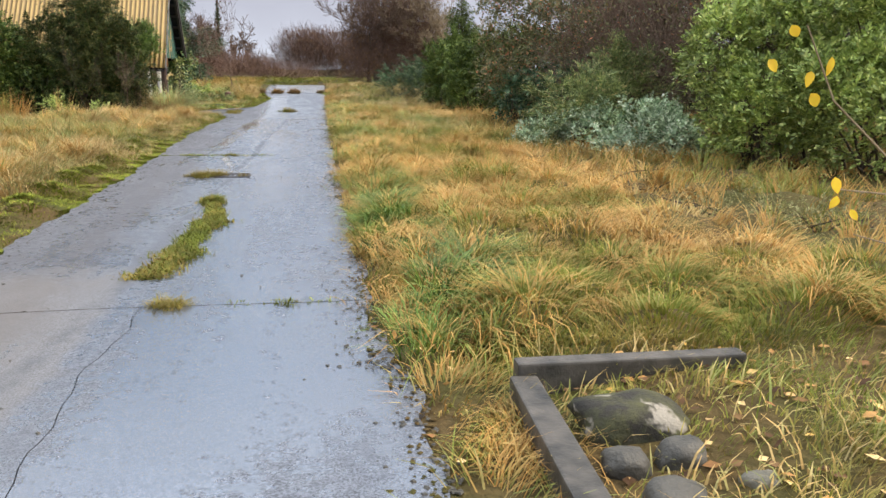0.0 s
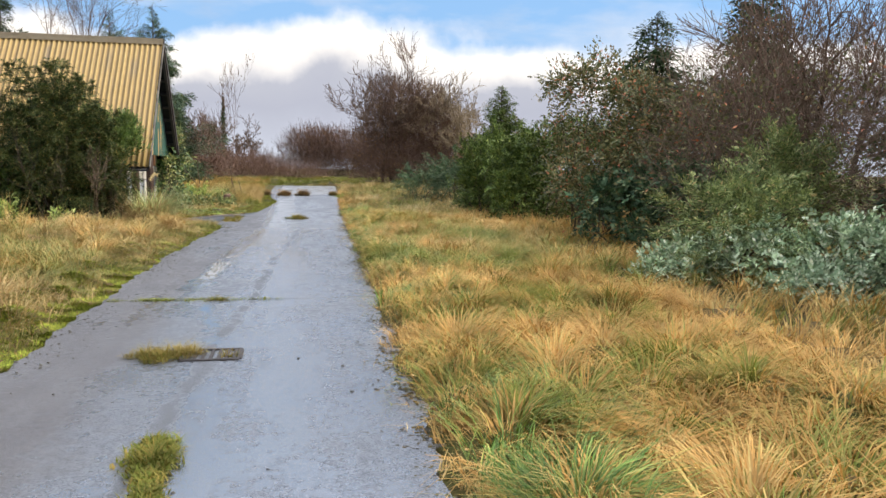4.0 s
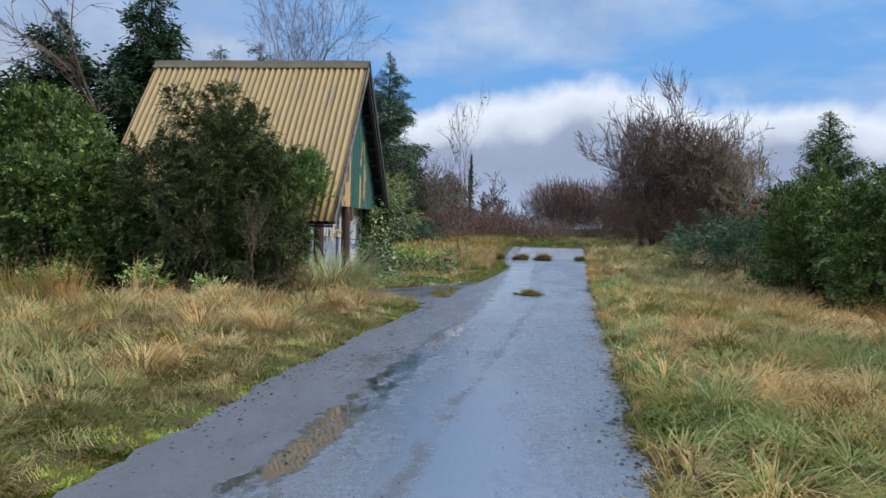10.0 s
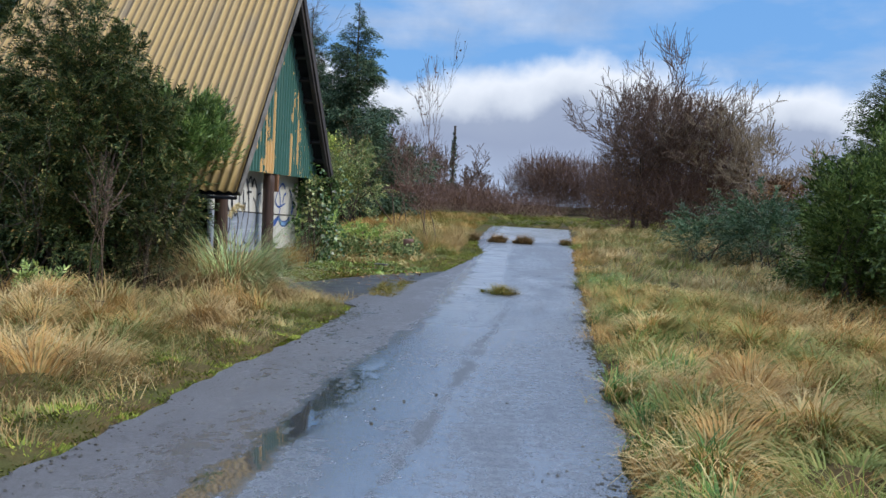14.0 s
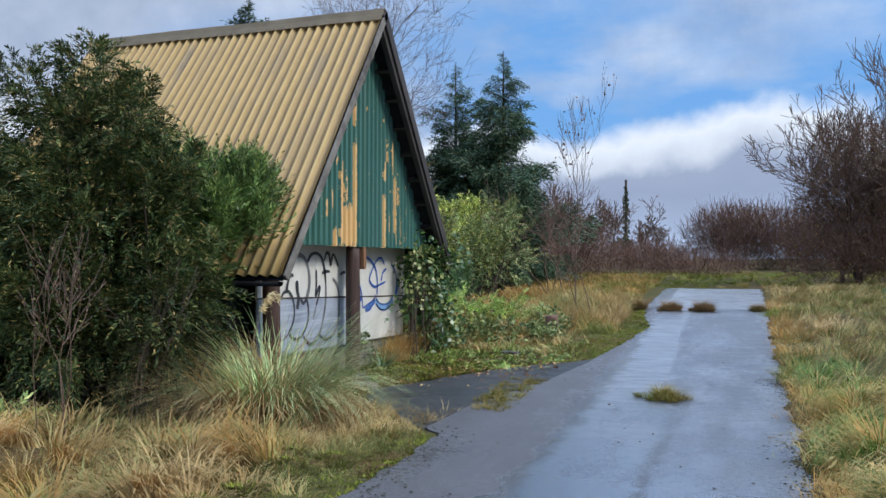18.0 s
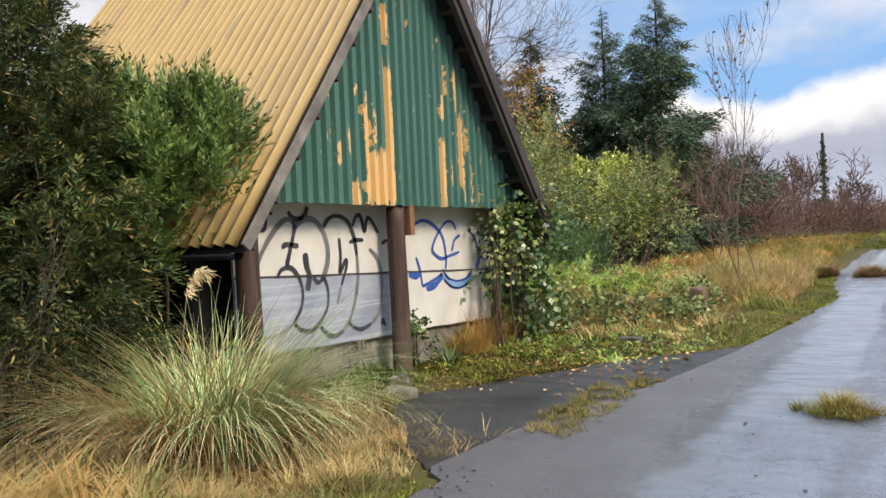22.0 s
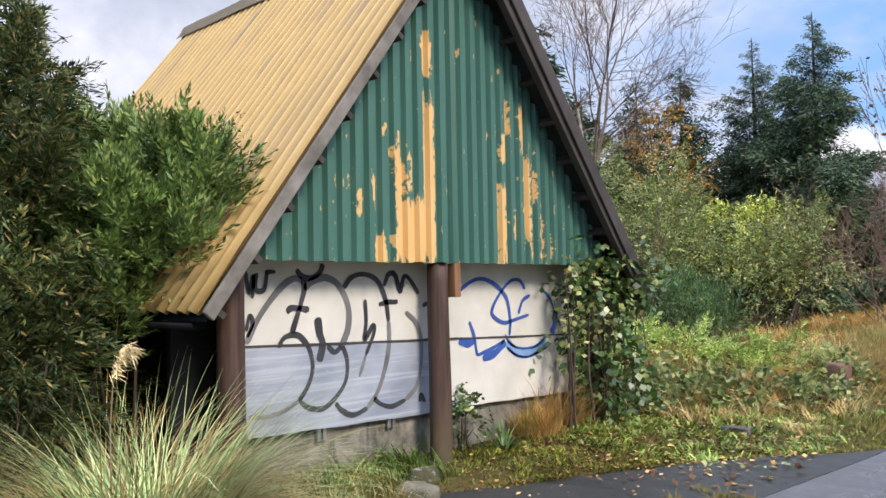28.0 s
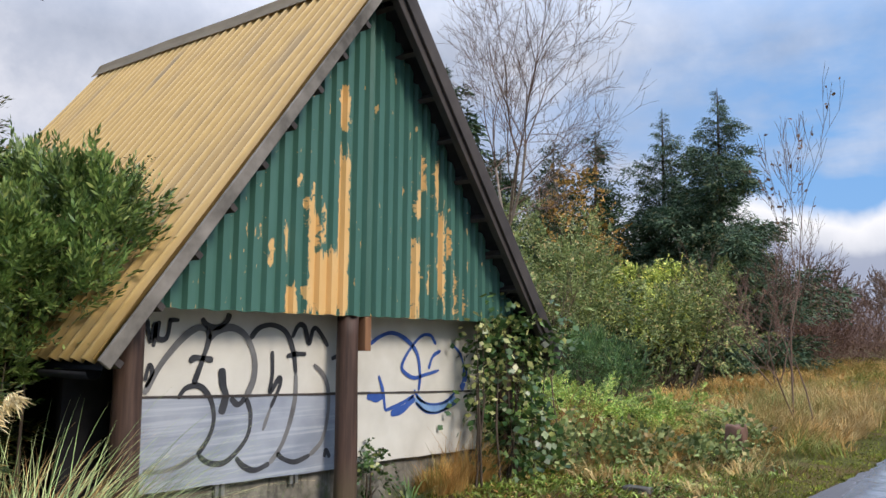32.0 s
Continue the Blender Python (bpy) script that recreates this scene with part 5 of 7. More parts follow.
shrub("willow_leaved_shrub", "glossy narrow-leaved shrub leaning over the roof edge", [(-7.25, 27.7, 2.55, 0.34, 0.32, 0.34), (-7.35, 27.95, 2.68, 0.28, 0.24, 0.20), (-7.75, 27.75, 2.65, 0.5, 0.36, 0.38), (-8.4, 27.8, 2.75, 0.6, 0.4, 0.40), (-9.1, 27.75, 2.8, 0.7, 0.42, 0.45), (-7.55, 27.3, 2.15, 0.42, 0.28, 0.45), (-7.7, 27.2, 1.6, 0.3, 0.22, 0.4), (-8.3, 27.1, 1.6, 0.7, 0.36, 0.8), (-8.8, 27.2, 2.3, 0.7, 0.4, 0.65), (-7.95, 27.45, 2.2, 0.5, 0.3, 0.5), (-7.35, 27.6, 2.12, 0.36, 0.2, 0.25), (-7.12, 27.75, 2.36, 0.28, 0.2, 0.22), (-7.05, 27.55, 2.06, 0.26, 0.18, 0.2), (-7.35, 27.5, 1.82, 0.26, 0.14, 0.16)], 56000, (0.078, 0.021), M["willow"], flat=0.22, deep=0.4, seed=4, stems=3, lumps=9, lump_size=(0.25, 0.45), m=12, reach=3.0, splay=0.75, rise=0.75, droop=0.05, plumes=190, slim=0.15, over=(0.85, 1.3), stem_limit=27.35)
for x, y, z, q in ((-7.25, 27.75, 2.75, 211), (-7.5, 27.85, 2.85, 212), (-8.0, 27.8, 2.85, 213)):
    bare_sprig(x, y, z, q)
for x, y, h, q, bark in ((-7.6, 25.35, 2.1, 201, "twig"), (-8.6, 25.15, 2.3, 202, "bark"), (-7.1, 25.75, 1.8, 203, "bark")):
    bare_tree("twiggy_bush", "bare brown twiggy bush standing against the yew", x, y, h, 0.006, bark, bark, 3, q, 0.42, "twiggy bushes", 0.42, 0.72, 0.5, stems=5, fork=(1, 3), leaves=160, leaf_mat=M["yew"], leaf=(0.05, 0.025), cat="shrub")
shrub("low_green_shrub", "low bright green shrub at the foot of the yew", [(-9.6, 25.3, 0.25, 0.4, 0.35, 0.4), (-8.3, 25.1, 0.15, 0.35, 0.3, 0.3), (-11.5, 25.6, 0.2, 0.7, 0.4, 0.35)], 3600, (0.09, 0.03), M["laurel_bright"], stems=4, seed=5, lumps=7)
bare_tree("dead_tree", "leafless grey tree behind the laurel bush", -12.3, 28.9, 7.5, 0.09, "bark", "twig", 4, 11, 0.7, trunk_part=0.42, upward=0.1)

# ivy over the corner of the shelter
shrub("ivy", "variegated ivy climbing the corner post of the shelter", [(-6.95, 32.85, 1.15, 0.20, 0.24, 0.85), (-6.88, 32.75, 1.72, 0.26, 0.55, 0.20), (-6.95, 32.7, 0.35, 0.24, 0.3, 0.42), (-6.9, 33.0, 0.7, 0.22, 0.22, 0.7), (-6.8, 33.3, 1.62, 0.18, 0.28, 0.14), (-7.0, 32.35, 1.45, 0.12, 0.2, 0.3), (-7.0, 32.3, 1.0, 0.1, 0.14, 0.22)], 1900, (0.10, 0.085), M["ivy"], flat=0.9, hang=0.6, seed=6, stems=3, m=5, reach=3.0, rise=-0.5, ragged=0.7, lumps=12)
shrub("ivy", "pale variegated ivy sprays below the eave", [(-6.78, 32.6, 1.72, 0.16, 0.5, 0.2), (-6.75, 32.45, 1.25, 0.12, 0.25, 0.3), (-6.8, 32.0, 1.85, 0.1, 0.3, 0.14), (-6.85, 32.1, 1.2, 0.08, 0.14, 0.2)], 200, (0.085, 0.075), M["ivy_pale"], flat=0.9, hang=0.5, seed=7, stems=2, m=3, reach=2.5, lumps=6)
# pampas
pam = thing("pampas_grass", "large clump of pampas grass with green and withered blades", "plant", (-6.75, 26.95, 0.12))


def mop(n, reach, length, width, droop, material, name, cx=-6.40, cy=27.0, away=0.0):
    """Long thin blades that rise from a crown and arch over to the ground."""
    a = R.uniform(0, 2 * np.pi, n)
    rr = reach * np.sqrt(R.uniform(0, 1, n))
    base = np.stack([cx + rr * np.cos(a), cy + rr * np.sin(a), np.full(n, 0.10)], 1)
    a2 = a + R.normal(0, 0.6, n)
    lean = unit(np.stack([np.cos(a2) + away, np.sin(a2)], 1))
    V, Q = blades(base, lean, R.uniform(*length, n), R.uniform(*width, n), R.uniform(*droop, n), 9)
    return np_mesh(name, V, Q, material, pam)


mop(1150, 0.32, (1.0, 1.8), (0.006, 0.010), (0.5, 1.3), M["pampas"], "blade_cluster", away=0.35)
mop(50, 0.3, (1.4, 1.9), (0.007, 0.012), (0.5, 1.0), M["pampas"], "blade_cluster", away=0.1)
tagged(mop(1700, 0.45, (0.8, 1.7), (0.005, 0.010), (0.6, 1.4), M["pampas_dead"], "dead_blade_cluster", -6.65, 26.85, -0.25), "withered brown blades")
# ---- plants, beyond the shelter ----
shrub("spreading_juniper", "low bright green juniper spreading in layered feathery sprays", [(-7.5, 36.2, 0.30, 1.0, 0.9, 0.42), (-6.7, 36.9, 0.22, 0.9, 0.8, 0.34), (-8.2, 35.6, 0.40, 0.7, 0.7, 0.42), (-6.3, 35.9, 0.12, 0.7, 0.6, 0.28), (-8.6, 36.9, 0.3, 1.0, 0.9, 0.45)], 30000, (0.075, 0.018), M["bramble"], flat=0.25, stems=5, seed=8, m=15, reach=5.0, droop=0.35, rise=0.05, ragged=0.25, plumes=90, slim=0.13, over=(0.9, 1.5))
shrub("ground_ivy", "low leafy ground cover with pale green leaves", [(-6.6, 34.3, 0.08, 0.7, 0.8, 0.26), (-6.9, 33.6, 0.08, 0.35, 0.4, 0.26), (-5.9, 34.9, 0.05, 0.6, 0.6, 0.2), (-5.6, 36.9, 0.05, 0.6, 0.7, 0.24), (-5.4, 35.4, 0.03, 0.4, 0.5, 0.16)], 4200, (0.095, 0.075), M["olive_leaf"], flat=0.8, stems=5, seed=108, m=4, reach=2.4, droop=0.2, rise=0.5, ragged=0.6)
twig_mass("orange_bracken", "tangle of withered orange stems among the ground cover", [(-7.3, 35.2, 0.25, 0.55, 0.4, 0.3), (-6.5, 34.9, 0.12, 0.3, 0.3, 0.15)], 420, 0.45, 0.004, "twig_orange", up=0.5)
bare_tree("sapling", "thin bare grey sapling beside the ivy", -7.5, 35.1, 2.3, 0.014, "twig", "twig", 3, 133, 0.5, trunk_part=0.45, upward=0.4, cat="sapling")
shrub("olive_thicket", "dense olive green shrubs behind the shelter", [(-11.0, 42.5, 1.4, 1.8, 1.5, 1.6), (-9.2, 44.5, 1.2, 1.5, 1.4, 1.5), (-12.5, 45, 2.2, 1.8, 1.6, 2.0), (-9.8, 47.5, 1.6, 1.5, 1.5, 1.8)], 30000, (0.10, 0.05), M["olive_leaf"], seed=9, reach=3.5, plumes=130)
shrub("yellow_green_bush", "yellowing green bush before the spruces", [(-11.2, 47.2, 2.2, 1.6, 1.2, 1.2), (-12.9, 46.6, 2.4, 1.4, 1.0, 1.1), (-10.2, 46.2, 1.7, 1.0, 0.9, 1.0)], 15000, (0.11, 0.06), M["yellow_leaf"], seed=10, reach=3.5)
shrub("broom_bush", "bright green broom bush", [(-8.6, 39.6, 0.6, 0.5, 0.5, 0.7), (-9.6, 40.2, 0.7, 0.7, 0.6, 0.8)], 7000, (0.15, 0.018), M["broom"], flat=0.35, seed=12, rise=0.9, splay=0.4)
spruce("spruce_tree", "tall dark spruce with a pointed top", -10.5, 52.0, 9.9, 3.7, M["spruce"], 36, 10, (0.32, 0.075), 0.03, 21, "spruces behind the shelter", power=0.95, droop=0.12, full=1.6)
spruce("spruce_tree", "tall dark spruce with a thin pointed top", -13.1, 53.5, 9.9, 3.1, M["spruce"], 34, 9, (0.32, 0.075), 0.03, 22, "spruces behind the shelter", power=0.95, droop=0.12, full=1.6)
for x, y, h, q in ((-24.8, 71.5, 14.6, 23), (-28.2, 72.0, 14.4, 28), (-31.5, 70.5, 14.2, 29)):
    spruce("pine_tree", "broad dark pine with an open crown", x, y, h, 3.2, M["fir_dark"], 26, 7, (0.6, 0.14), 0.2, q, "pines behind the shelter", power=0.7, droop=0.0, full=0.6)
spruce("conifer_tree", "broad dark conifer standing above the bushes", -31.2, 55.6, 13.2, 5.0, M["fir_dark"], 30, 9, (0.75, 0.19), 0.05, 24, "dark conifers", power=0.95, droop=0.2, full=0.55)
spruce("conifer_tree", "broad dark conifer standing above the bushes", -26.2, 57.0, 15.3, 5.4, M["fir_dark"], 30, 9, (0.75, 0.19), 0.05, 25, "dark conifers", power=0.95, droop=0.2, full=0.55)
spruce("conifer_tree", "dark conifer behind the shelter", -17.0, 52.0, 7.0, 2.4, M["fir_dark"], 24, 9, (0.4, 0.11), 0.05, 26, "dark conifers", power=0.7, droop=0.1)
shrub("ochre_tree", "autumn tree with thin ochre foliage", [(-15.0, 50.0, 5.6, 1.2, 1.2, 1.6), (-14.6, 50.2, 3.8, 1.3, 1.2, 1.4)], 4200, (0.11, 0.065), M["ochre_leaf"], deep=0.9, seed=13, lumps=8, ragged=0.8)
shrub("green_tree", "olive green tree behind the shelter", [(-16.0, 47.0, 3.2, 1.8, 1.6, 2.6), (-14.0, 47.5, 2.4, 1.5, 1.4, 2.2)], 14000, (0.12, 0.06), M["olive_leaf"], seed=14, reach=3.5)
bare_tree("birch_tree", "leafless birch with a fine airy crown", -11.75, 40.6, 12.0, 0.085, "bark_birch", "twig", 6, 51, 0.6, trunk_part=0.3, shrink=0.74, upward=0.15, lean=(0.05, 0, 1), fine=0.0032)
bare_tree("sapling", "thin leafless sapling with a few last leaves", -5.35, 39.5, 6.0, 0.018, "twig", "twig", 4, 32, 0.35, trunk_part=0.42, upward=0.6, leaves=60, leaf_mat=M["brown_leaf"], leaf=(0.09, 0.07))
bare_tree("young_shrub_tree", "bare reddish many-stemmed young tree", -5.0, 38.9, 3.2, 0.016, "twig", "twig_red", 4, 33, 0.6, trunk_part=0.4, stems=2)
bare_tree("young_shrub_tree", "bare reddish many-stemmed young tree", -7.2, 46.5, 4.2, 0.02, "twig", "twig_red", 4, 35, 0.55, trunk_part=0.4, stems=4)
twig_mass("red_thicket", "tall thicket of bare reddish stems", [(-9.0, 58, 1.1, 2.6, 2.0, 1.3), (-6.5, 62, 0.7, 3.0, 2.0, 0.8), (-11.0, 66, 1.5, 3.5, 2.5, 1.9), (-3.0, 63, 0.4, 3.0, 2.0, 0.6)], 8000, 0.9, 0.011, "twig_red", leaf_n=5000, leaf_mat=M["brown_leaf"])
twig_mass("brown_hedge", "long brown hedge of leafless brambles", [(-6.0, 74, 0.7, 3.4, 1.5, 1.0), (1.0, 75, 1.8, 4.0, 1.8, 2.2), (6.0, 72, 1.6, 4.5, 1.5, 2.2), (-1.4, 76, 2.2, 2.8, 1.5, 2.0), (11.0, 68, 1.4, 5.0, 1.5, 2.2)], 14000, 1.0, 0.018, "twig_red", leaf_n=26000, leaf_mat=M["brown_leaf"])
for i, (x, y, h) in enumerate([(-20, 78, 9), (-16, 84, 9.5), (-13, 76, 7.5), (-10.5, 90, 8.5), (-24, 90, 10), (-8.5, 98, 7), (-30, 96, 11)]):
    bare_tree("bare_tree", "leafless tree in the far tree line", x, y, h, 0.10, "bark", "twig", 5, 40 + i, 0.6, "far bare trees", 0.26, 0.76, upward=0.2, fine=0.018)
for i, (x, y, h) in enumerate([(-17.5, 105, 8.6), (-15.2, 106, 9.2), (-13.6, 104, 8.4), (-16.2, 99, 7.6), (-20.0, 101, 9.0), (-10.2, 112, 5.6), (-8.6, 113, 5.0)]):
    bare_tree("bare_tree", "leafless tree in the far tree line", x, y, h, 0.12, "bark", "twig", 5, 240 + i, 0.6, "far bare trees", 0.24, 0.77, upward=0.2, fine=0.022)
# dead trunk wrapped in ivy, standing in the far tree line
z0 = float(land(-12.4, 118))
ivy_pole = thing("ivy_clad_trunk", "tall dead trunk wrapped in dark ivy", "tree", (-12.4, 118, z0))
np_mesh("trunk", *tube_set([[-12.4, 118, z0, -12.4, 118, z0 + 9.6, 0.2, 0.14]], 8), M["bark"], ivy_pole)
P, N = lobe_points([(-12.4, 118, z0 + 4, 0.26, 0.26, 4.6), (-12.9, 118, z0 + 1.0, 1.4, 1.2, 1.4)], 1500, 0.4)
np_mesh("crown", *leaves_at(P, N, 0.3, 0.2, 0.7, 0.4), M["fir_dark"], ivy_pole)

# ---- plants, across the lane ----
bare_tree("bare_tree", "wide leafless tree with fine upright twigs", 3.0, 54.2, 10.8, 0.10, "bark", "twig", 6, 61, 0.75, "", 0.24, 0.78, 0.35, stems=4, fine=0.010)
bare_tree("bare_tree", "wide leafless tree with fine upright twigs", 8.0, 54.0, 9.0, 0.09, "bark", "twig_pale", 6, 64, 0.75, "", 0.24, 0.78, 0.35, stems=3, fine=0.010)
twig_mass("brown_bush", "tall withered brown bush", [(4.2, 53.8, 3.2, 3.0, 1.8, 3.2), (5.8, 54, 2.6, 1.9, 1.5, 2.8), (2.4, 54, 2.0, 1.9, 1.4, 2.2), (3.8, 53.4, 1.0, 3.6, 1.6, 1.3)], 7000, 1.1, 0.011, "twig_red", leaf_n=15000, leaf_mat=M["brown_leaf"], up=0.9)
shrub("juniper_bush", "low spreading blue-green juniper", [(3.0, 38.6, 0.65, 1.2, 1.2, 0.65), (4.4, 39.4, 0.95, 1.4, 1.2, 0.9), (2.4, 37.9, 0.5, 0.7, 0.7, 0.5), (4.0, 37.8, 0.8, 1.0, 1.0, 0.75)], 30000, (0.10, 0.022), M["juniper"], flat=0.4, seed=15, m=12, reach=4.5, droop=0.35, rise=0.05, ragged=0.3, plumes=80, slim=0.16, over=(0.9, 1.6))
shrub("purple_shrub", "small dark purple-leaved shrub", [(5.2, 41.0, 1.5, 0.8, 0.8, 0.9)], 1800, (0.12, 0.06), M["brown_leaf"], seed=16)
spruce("cypress_tree", "slender green cypress with a nodding tip", 4.35, 31.8, 4.5, 1.35, M["laurel_big"], 34, 16, (0.18, 0.055), 0.02, 27, power=0.75, droop=0.05, full=1.8)
shrub("green_cypress_bush", "bushy green conifer beside the cypress", [(3.9, 31.2, 1.1, 1.1, 1.1, 1.4), (3.6, 30.4, 1.4, 0.9, 0.9, 1.5), (4.5, 29.8, 1.1, 1.1, 1.0, 1.4)], 30000, (0.11, 0.035), M["laurel_big"], flat=0.4, seed=17, m=10, reach=3.2, rise=0.6, plumes=90)
shrub("evergreen_bush", "rounded green evergreen bush", [(4.5, 27.8, 1.1, 1.5, 1.4, 1.7), (3.6, 27.0, 0.6, 0.8, 0.8, 0.85), (5.8, 27.6, 1.4, 1.5, 1.4, 1.7)], 40000, (0.10, 0.045), M["laurel_big"], seed=18, lumps=24)
shrub("rowan_bush", "dark rusty-leaved rowan bush with red tints", [(4.3, 21.6, 2.3, 1.5, 1.5, 1.7), (3.7, 20.6, 1.3, 1.1, 1.1, 1.3), (4.9, 19.7, 1.7, 1.3, 1.2, 1.7), (3.7, 21.8, 3.1, 0.9, 0.9, 0.9)], 24000, (0.10, 0.045), M["rust_leaf"], deep=0.8, seed=19, reach=4.0, ragged=0.4)
shrub("dark_holly", "dark blue-green holly under the rowan", [(3.8, 19.4, 0.7, 0.9, 0.9, 0.85), (4.6, 18.2, 0.8, 1.0, 0.9, 1.0)], 9000, (0.12, 0.06), M["juniper"], seed=20)
twig_mass("bare_thicket", "tangle of bare brown branches in the hedge", [(5.0, 17.0, 1.8, 1.8, 2.0, 1.7), (6.5, 14.5, 2.0, 2.0, 2.0, 2.0), (6.5, 19.0, 2.4, 2.0, 2.0, 2.2)], 6000, 0.9, 0.006, "twig", leaf_n=4000, leaf_mat=M["rust_leaf"], up=0.5)
shrub("juniper_bush", "spreading dark juniper with drooping sprays", [(3.4, 14.6, 0.8, 1.1, 0.9, 0.75), (4.6, 15.4, 1.1, 1.1, 1.0, 1.0)], 30000, (0.09, 0.02), M["olive_leaf"], flat=0.35, seed=28, m=12, reach=4.5, droop=0.35, rise=0.1, ragged=0.3, plumes=60, slim=0.2)
shrub("grey_leaved_shrub", "low grey-green felted shrub before the hedge", [(2.7, 14.9, 0.18, 0.6, 0.5, 0.45), (3.5, 14.3, 0.32, 0.75, 0.6, 0.62), (4.3, 13.7, 0.45, 0.75, 0.65, 0.62), (3.7, 13.3, 0.15, 0.6, 0.5, 0.4), (4.6, 12.9, 0.2, 0.6, 0.5, 0.5)], 16000, (0.085, 0.042), M["grey_leaf"], seed=29, reach=3.0, rise=0.4)
shrub("laurel_bush", "tall bright green evergreen bush", [(5.85, 12.0, 1.5, 1.35, 1.3, 1.7), (7.2, 11.2, 1.7, 1.6, 1.5, 1.8), (5.25, 11.4, 0.9, 0.75, 0.75, 1.0), (6.5, 10.2, 1.0, 1.2, 1.2, 1.2)], 60000, (0.10, 0.046), M["laurel_bright"], seed=30, lumps=34, lump_size=(0.14, 0.34), m=7, reach=2.2, splay=1.1, rise=0.5)
shrub("yellow_green_bush", "yellow-green leafy tree in the hedge", [(7.2, 14.0, 3.4, 1.2, 1.2, 1.2), (6.0, 13.0, 3.0, 0.8, 0.8, 0.7)], 4200, (0.10, 0.055), M["yellow_leaf"], deep=0.8, seed=33)
for i, (x, y, h) in enumerate([(6.5, 17.5, 7.5), (8.0, 20.5, 8.5), (9.5, 16.0, 9.0), (7.5, 24.0, 7.0), (10.5, 22.0, 9.0), (8.0, 13.5, 8.0), (10.5, 11.0, 8.5)]):
    bare_tree("bare_tree", "leafless tree standing in the hedge", x, y, h, 0.10, "bark", "twig", 5, 70 + i, 0.65, "hedge trees", 0.24, 0.76, 0.2)
for i, (x, y, h) in enumerate([(13, 30, 9), (14, 22, 10), (12, 36, 8), (13, 14, 10)]):
    spruce("conifer_tree", "dark conifer behind the hedge", x, y, h, 2.4, M["fir_dark"], 24, 8, (0.65, 0.17), 0.05, 80 + i, "dark conifers", power=0.7, droop=0.1, full=0.55)

# ---- grass ----


def tussocks(name, label, zone, clumps, per, height, material, width=(0.005, 0.010), droop=(0.5, 0.95), wind=(0.35, -0.25), segs=2, spread=0.16, seed=1):
    """A sward of leaning tufts. zone(n) gives n points on the ground."""
    r = np.random.RandomState(seed)
    c = zone(clumps, r)
    bed = (c[:, 0] > -1.75) & (c[:, 0] < 0.9) & (c[:, 1] < 3.1) & (height[1] > 0.25)
    bed |= (c[:, 1] < 7.5) & (c[:, 0] > -0.9) & (height[1] > 0.45) & (r.uniform(0, 1, len(c)) < 0.55)
    c = c[~bed]
    size = r.choice([0.5, 0.7, 0.9, 1.0, 1.3], len(c)) * r.uniform(0.85, 1.1, len(c))
    k0 = np.repeat(np.arange(len(c)), per)
    n = len(k0)
    a = r.uniform(0, 2 * np.pi, n)
    rad = spread * np.sqrt(r.uniform(0, 1, n)) * size[k0]
    xy = c[k0] + np.stack([rad * np.cos(a), rad * np.sin(a)], 1)
    comb = r.normal(0, 0.7, (len(c), 2)) + np.array(wind) * 0.8
    x0, y0 = xy[:, 0], xy[:, 1]
    fall = -np.stack([mounds(x0 + 0.05, y0) - mounds(x0 - 0.05, y0), mounds(x0, y0 + 0.05) - mounds(x0, y0 - 0.05)], 1) * 5.0
    lean = unit(np.stack([np.cos(a), np.sin(a)], 1) * 0.45 + comb[k0] * 0.8 + fall * 1.4 + r.normal(0, 0.22, (n, 2)))
    base = np.concatenate([xy, (land(xy[:, 0], xy[:, 1]) - 0.01)[:, None]], 1)
    L = r.uniform(*height, n) * size[k0]
    V, Q = blades(base, lean, L, r.uniform(*width, n), r.uniform(*droop, n), segs)
    ob = np_mesh(name, V, Q, material)
    return tagged(ob, label, "grass", kind="stuff")


def box_zone(x0, x1, y0, y1):
    return lambda n, r: np.stack([r.uniform(x0, x1, n), r.uniform(y0, y1, n)], 1)


def verge_right(x0, x1, y0, y1):
    def zone(n, r):
        y = r.uniform(y0, y1, n)
        return np.stack([xr(y) + x0 + (x1 - x0) * r.uniform(0, 1, n), y], 1)
    return zone


def verge_left(x0, x1, y0, y1):
    def zone(n, r):
        y = r.uniform(y0, y1, n)
        return np.stack([xl(y) - x0 - (x1 - x0) * r.uniform(0, 1, n), y], 1)
    return zone


tussocks("tall_grass", "long golden dead grass in leaning tufts", verge_right(0.28, 3.4, 0.6, 16.0), 980, 56, (0.24, 0.52), M["grass_gold"], (0.006, 0.013), (0.9, 1.5), segs=3, spread=0.20, seed=1)
tussocks("tall_grass", "long golden dead grass in leaning tufts", verge_right(0.28, 3.8, 16.0, 31.0), 860, 50, (0.24, 0.50), M["grass_pale"], (0.008, 0.015), (0.8, 1.45), segs=3, spread=0.20, seed=2)
tussocks("tall_grass", "rough golden grass before the hedge", verge_right(3.3, 6.5, 0.0, 31.0), 900, 26, (0.25, 0.5), M["grass_gold"], (0.009, 0.016), seed=3)
tussocks("tall_grass", "rough dry grass beside the far lane", verge_right(0.2, 6.0, 31.0, 52.0), 900, 24, (0.2, 0.45), M["grass_mixed"], (0.011, 0.02), seed=4)
tussocks("verge_grass", "green grass tufts at the edge of the lane", verge_right(0.15, 1.0, 2.9, 34.0), 240, 70, (0.2, 0.40), M["grass_green"], (0.005, 0.010), (0.6, 1.1), segs=3, seed=5)
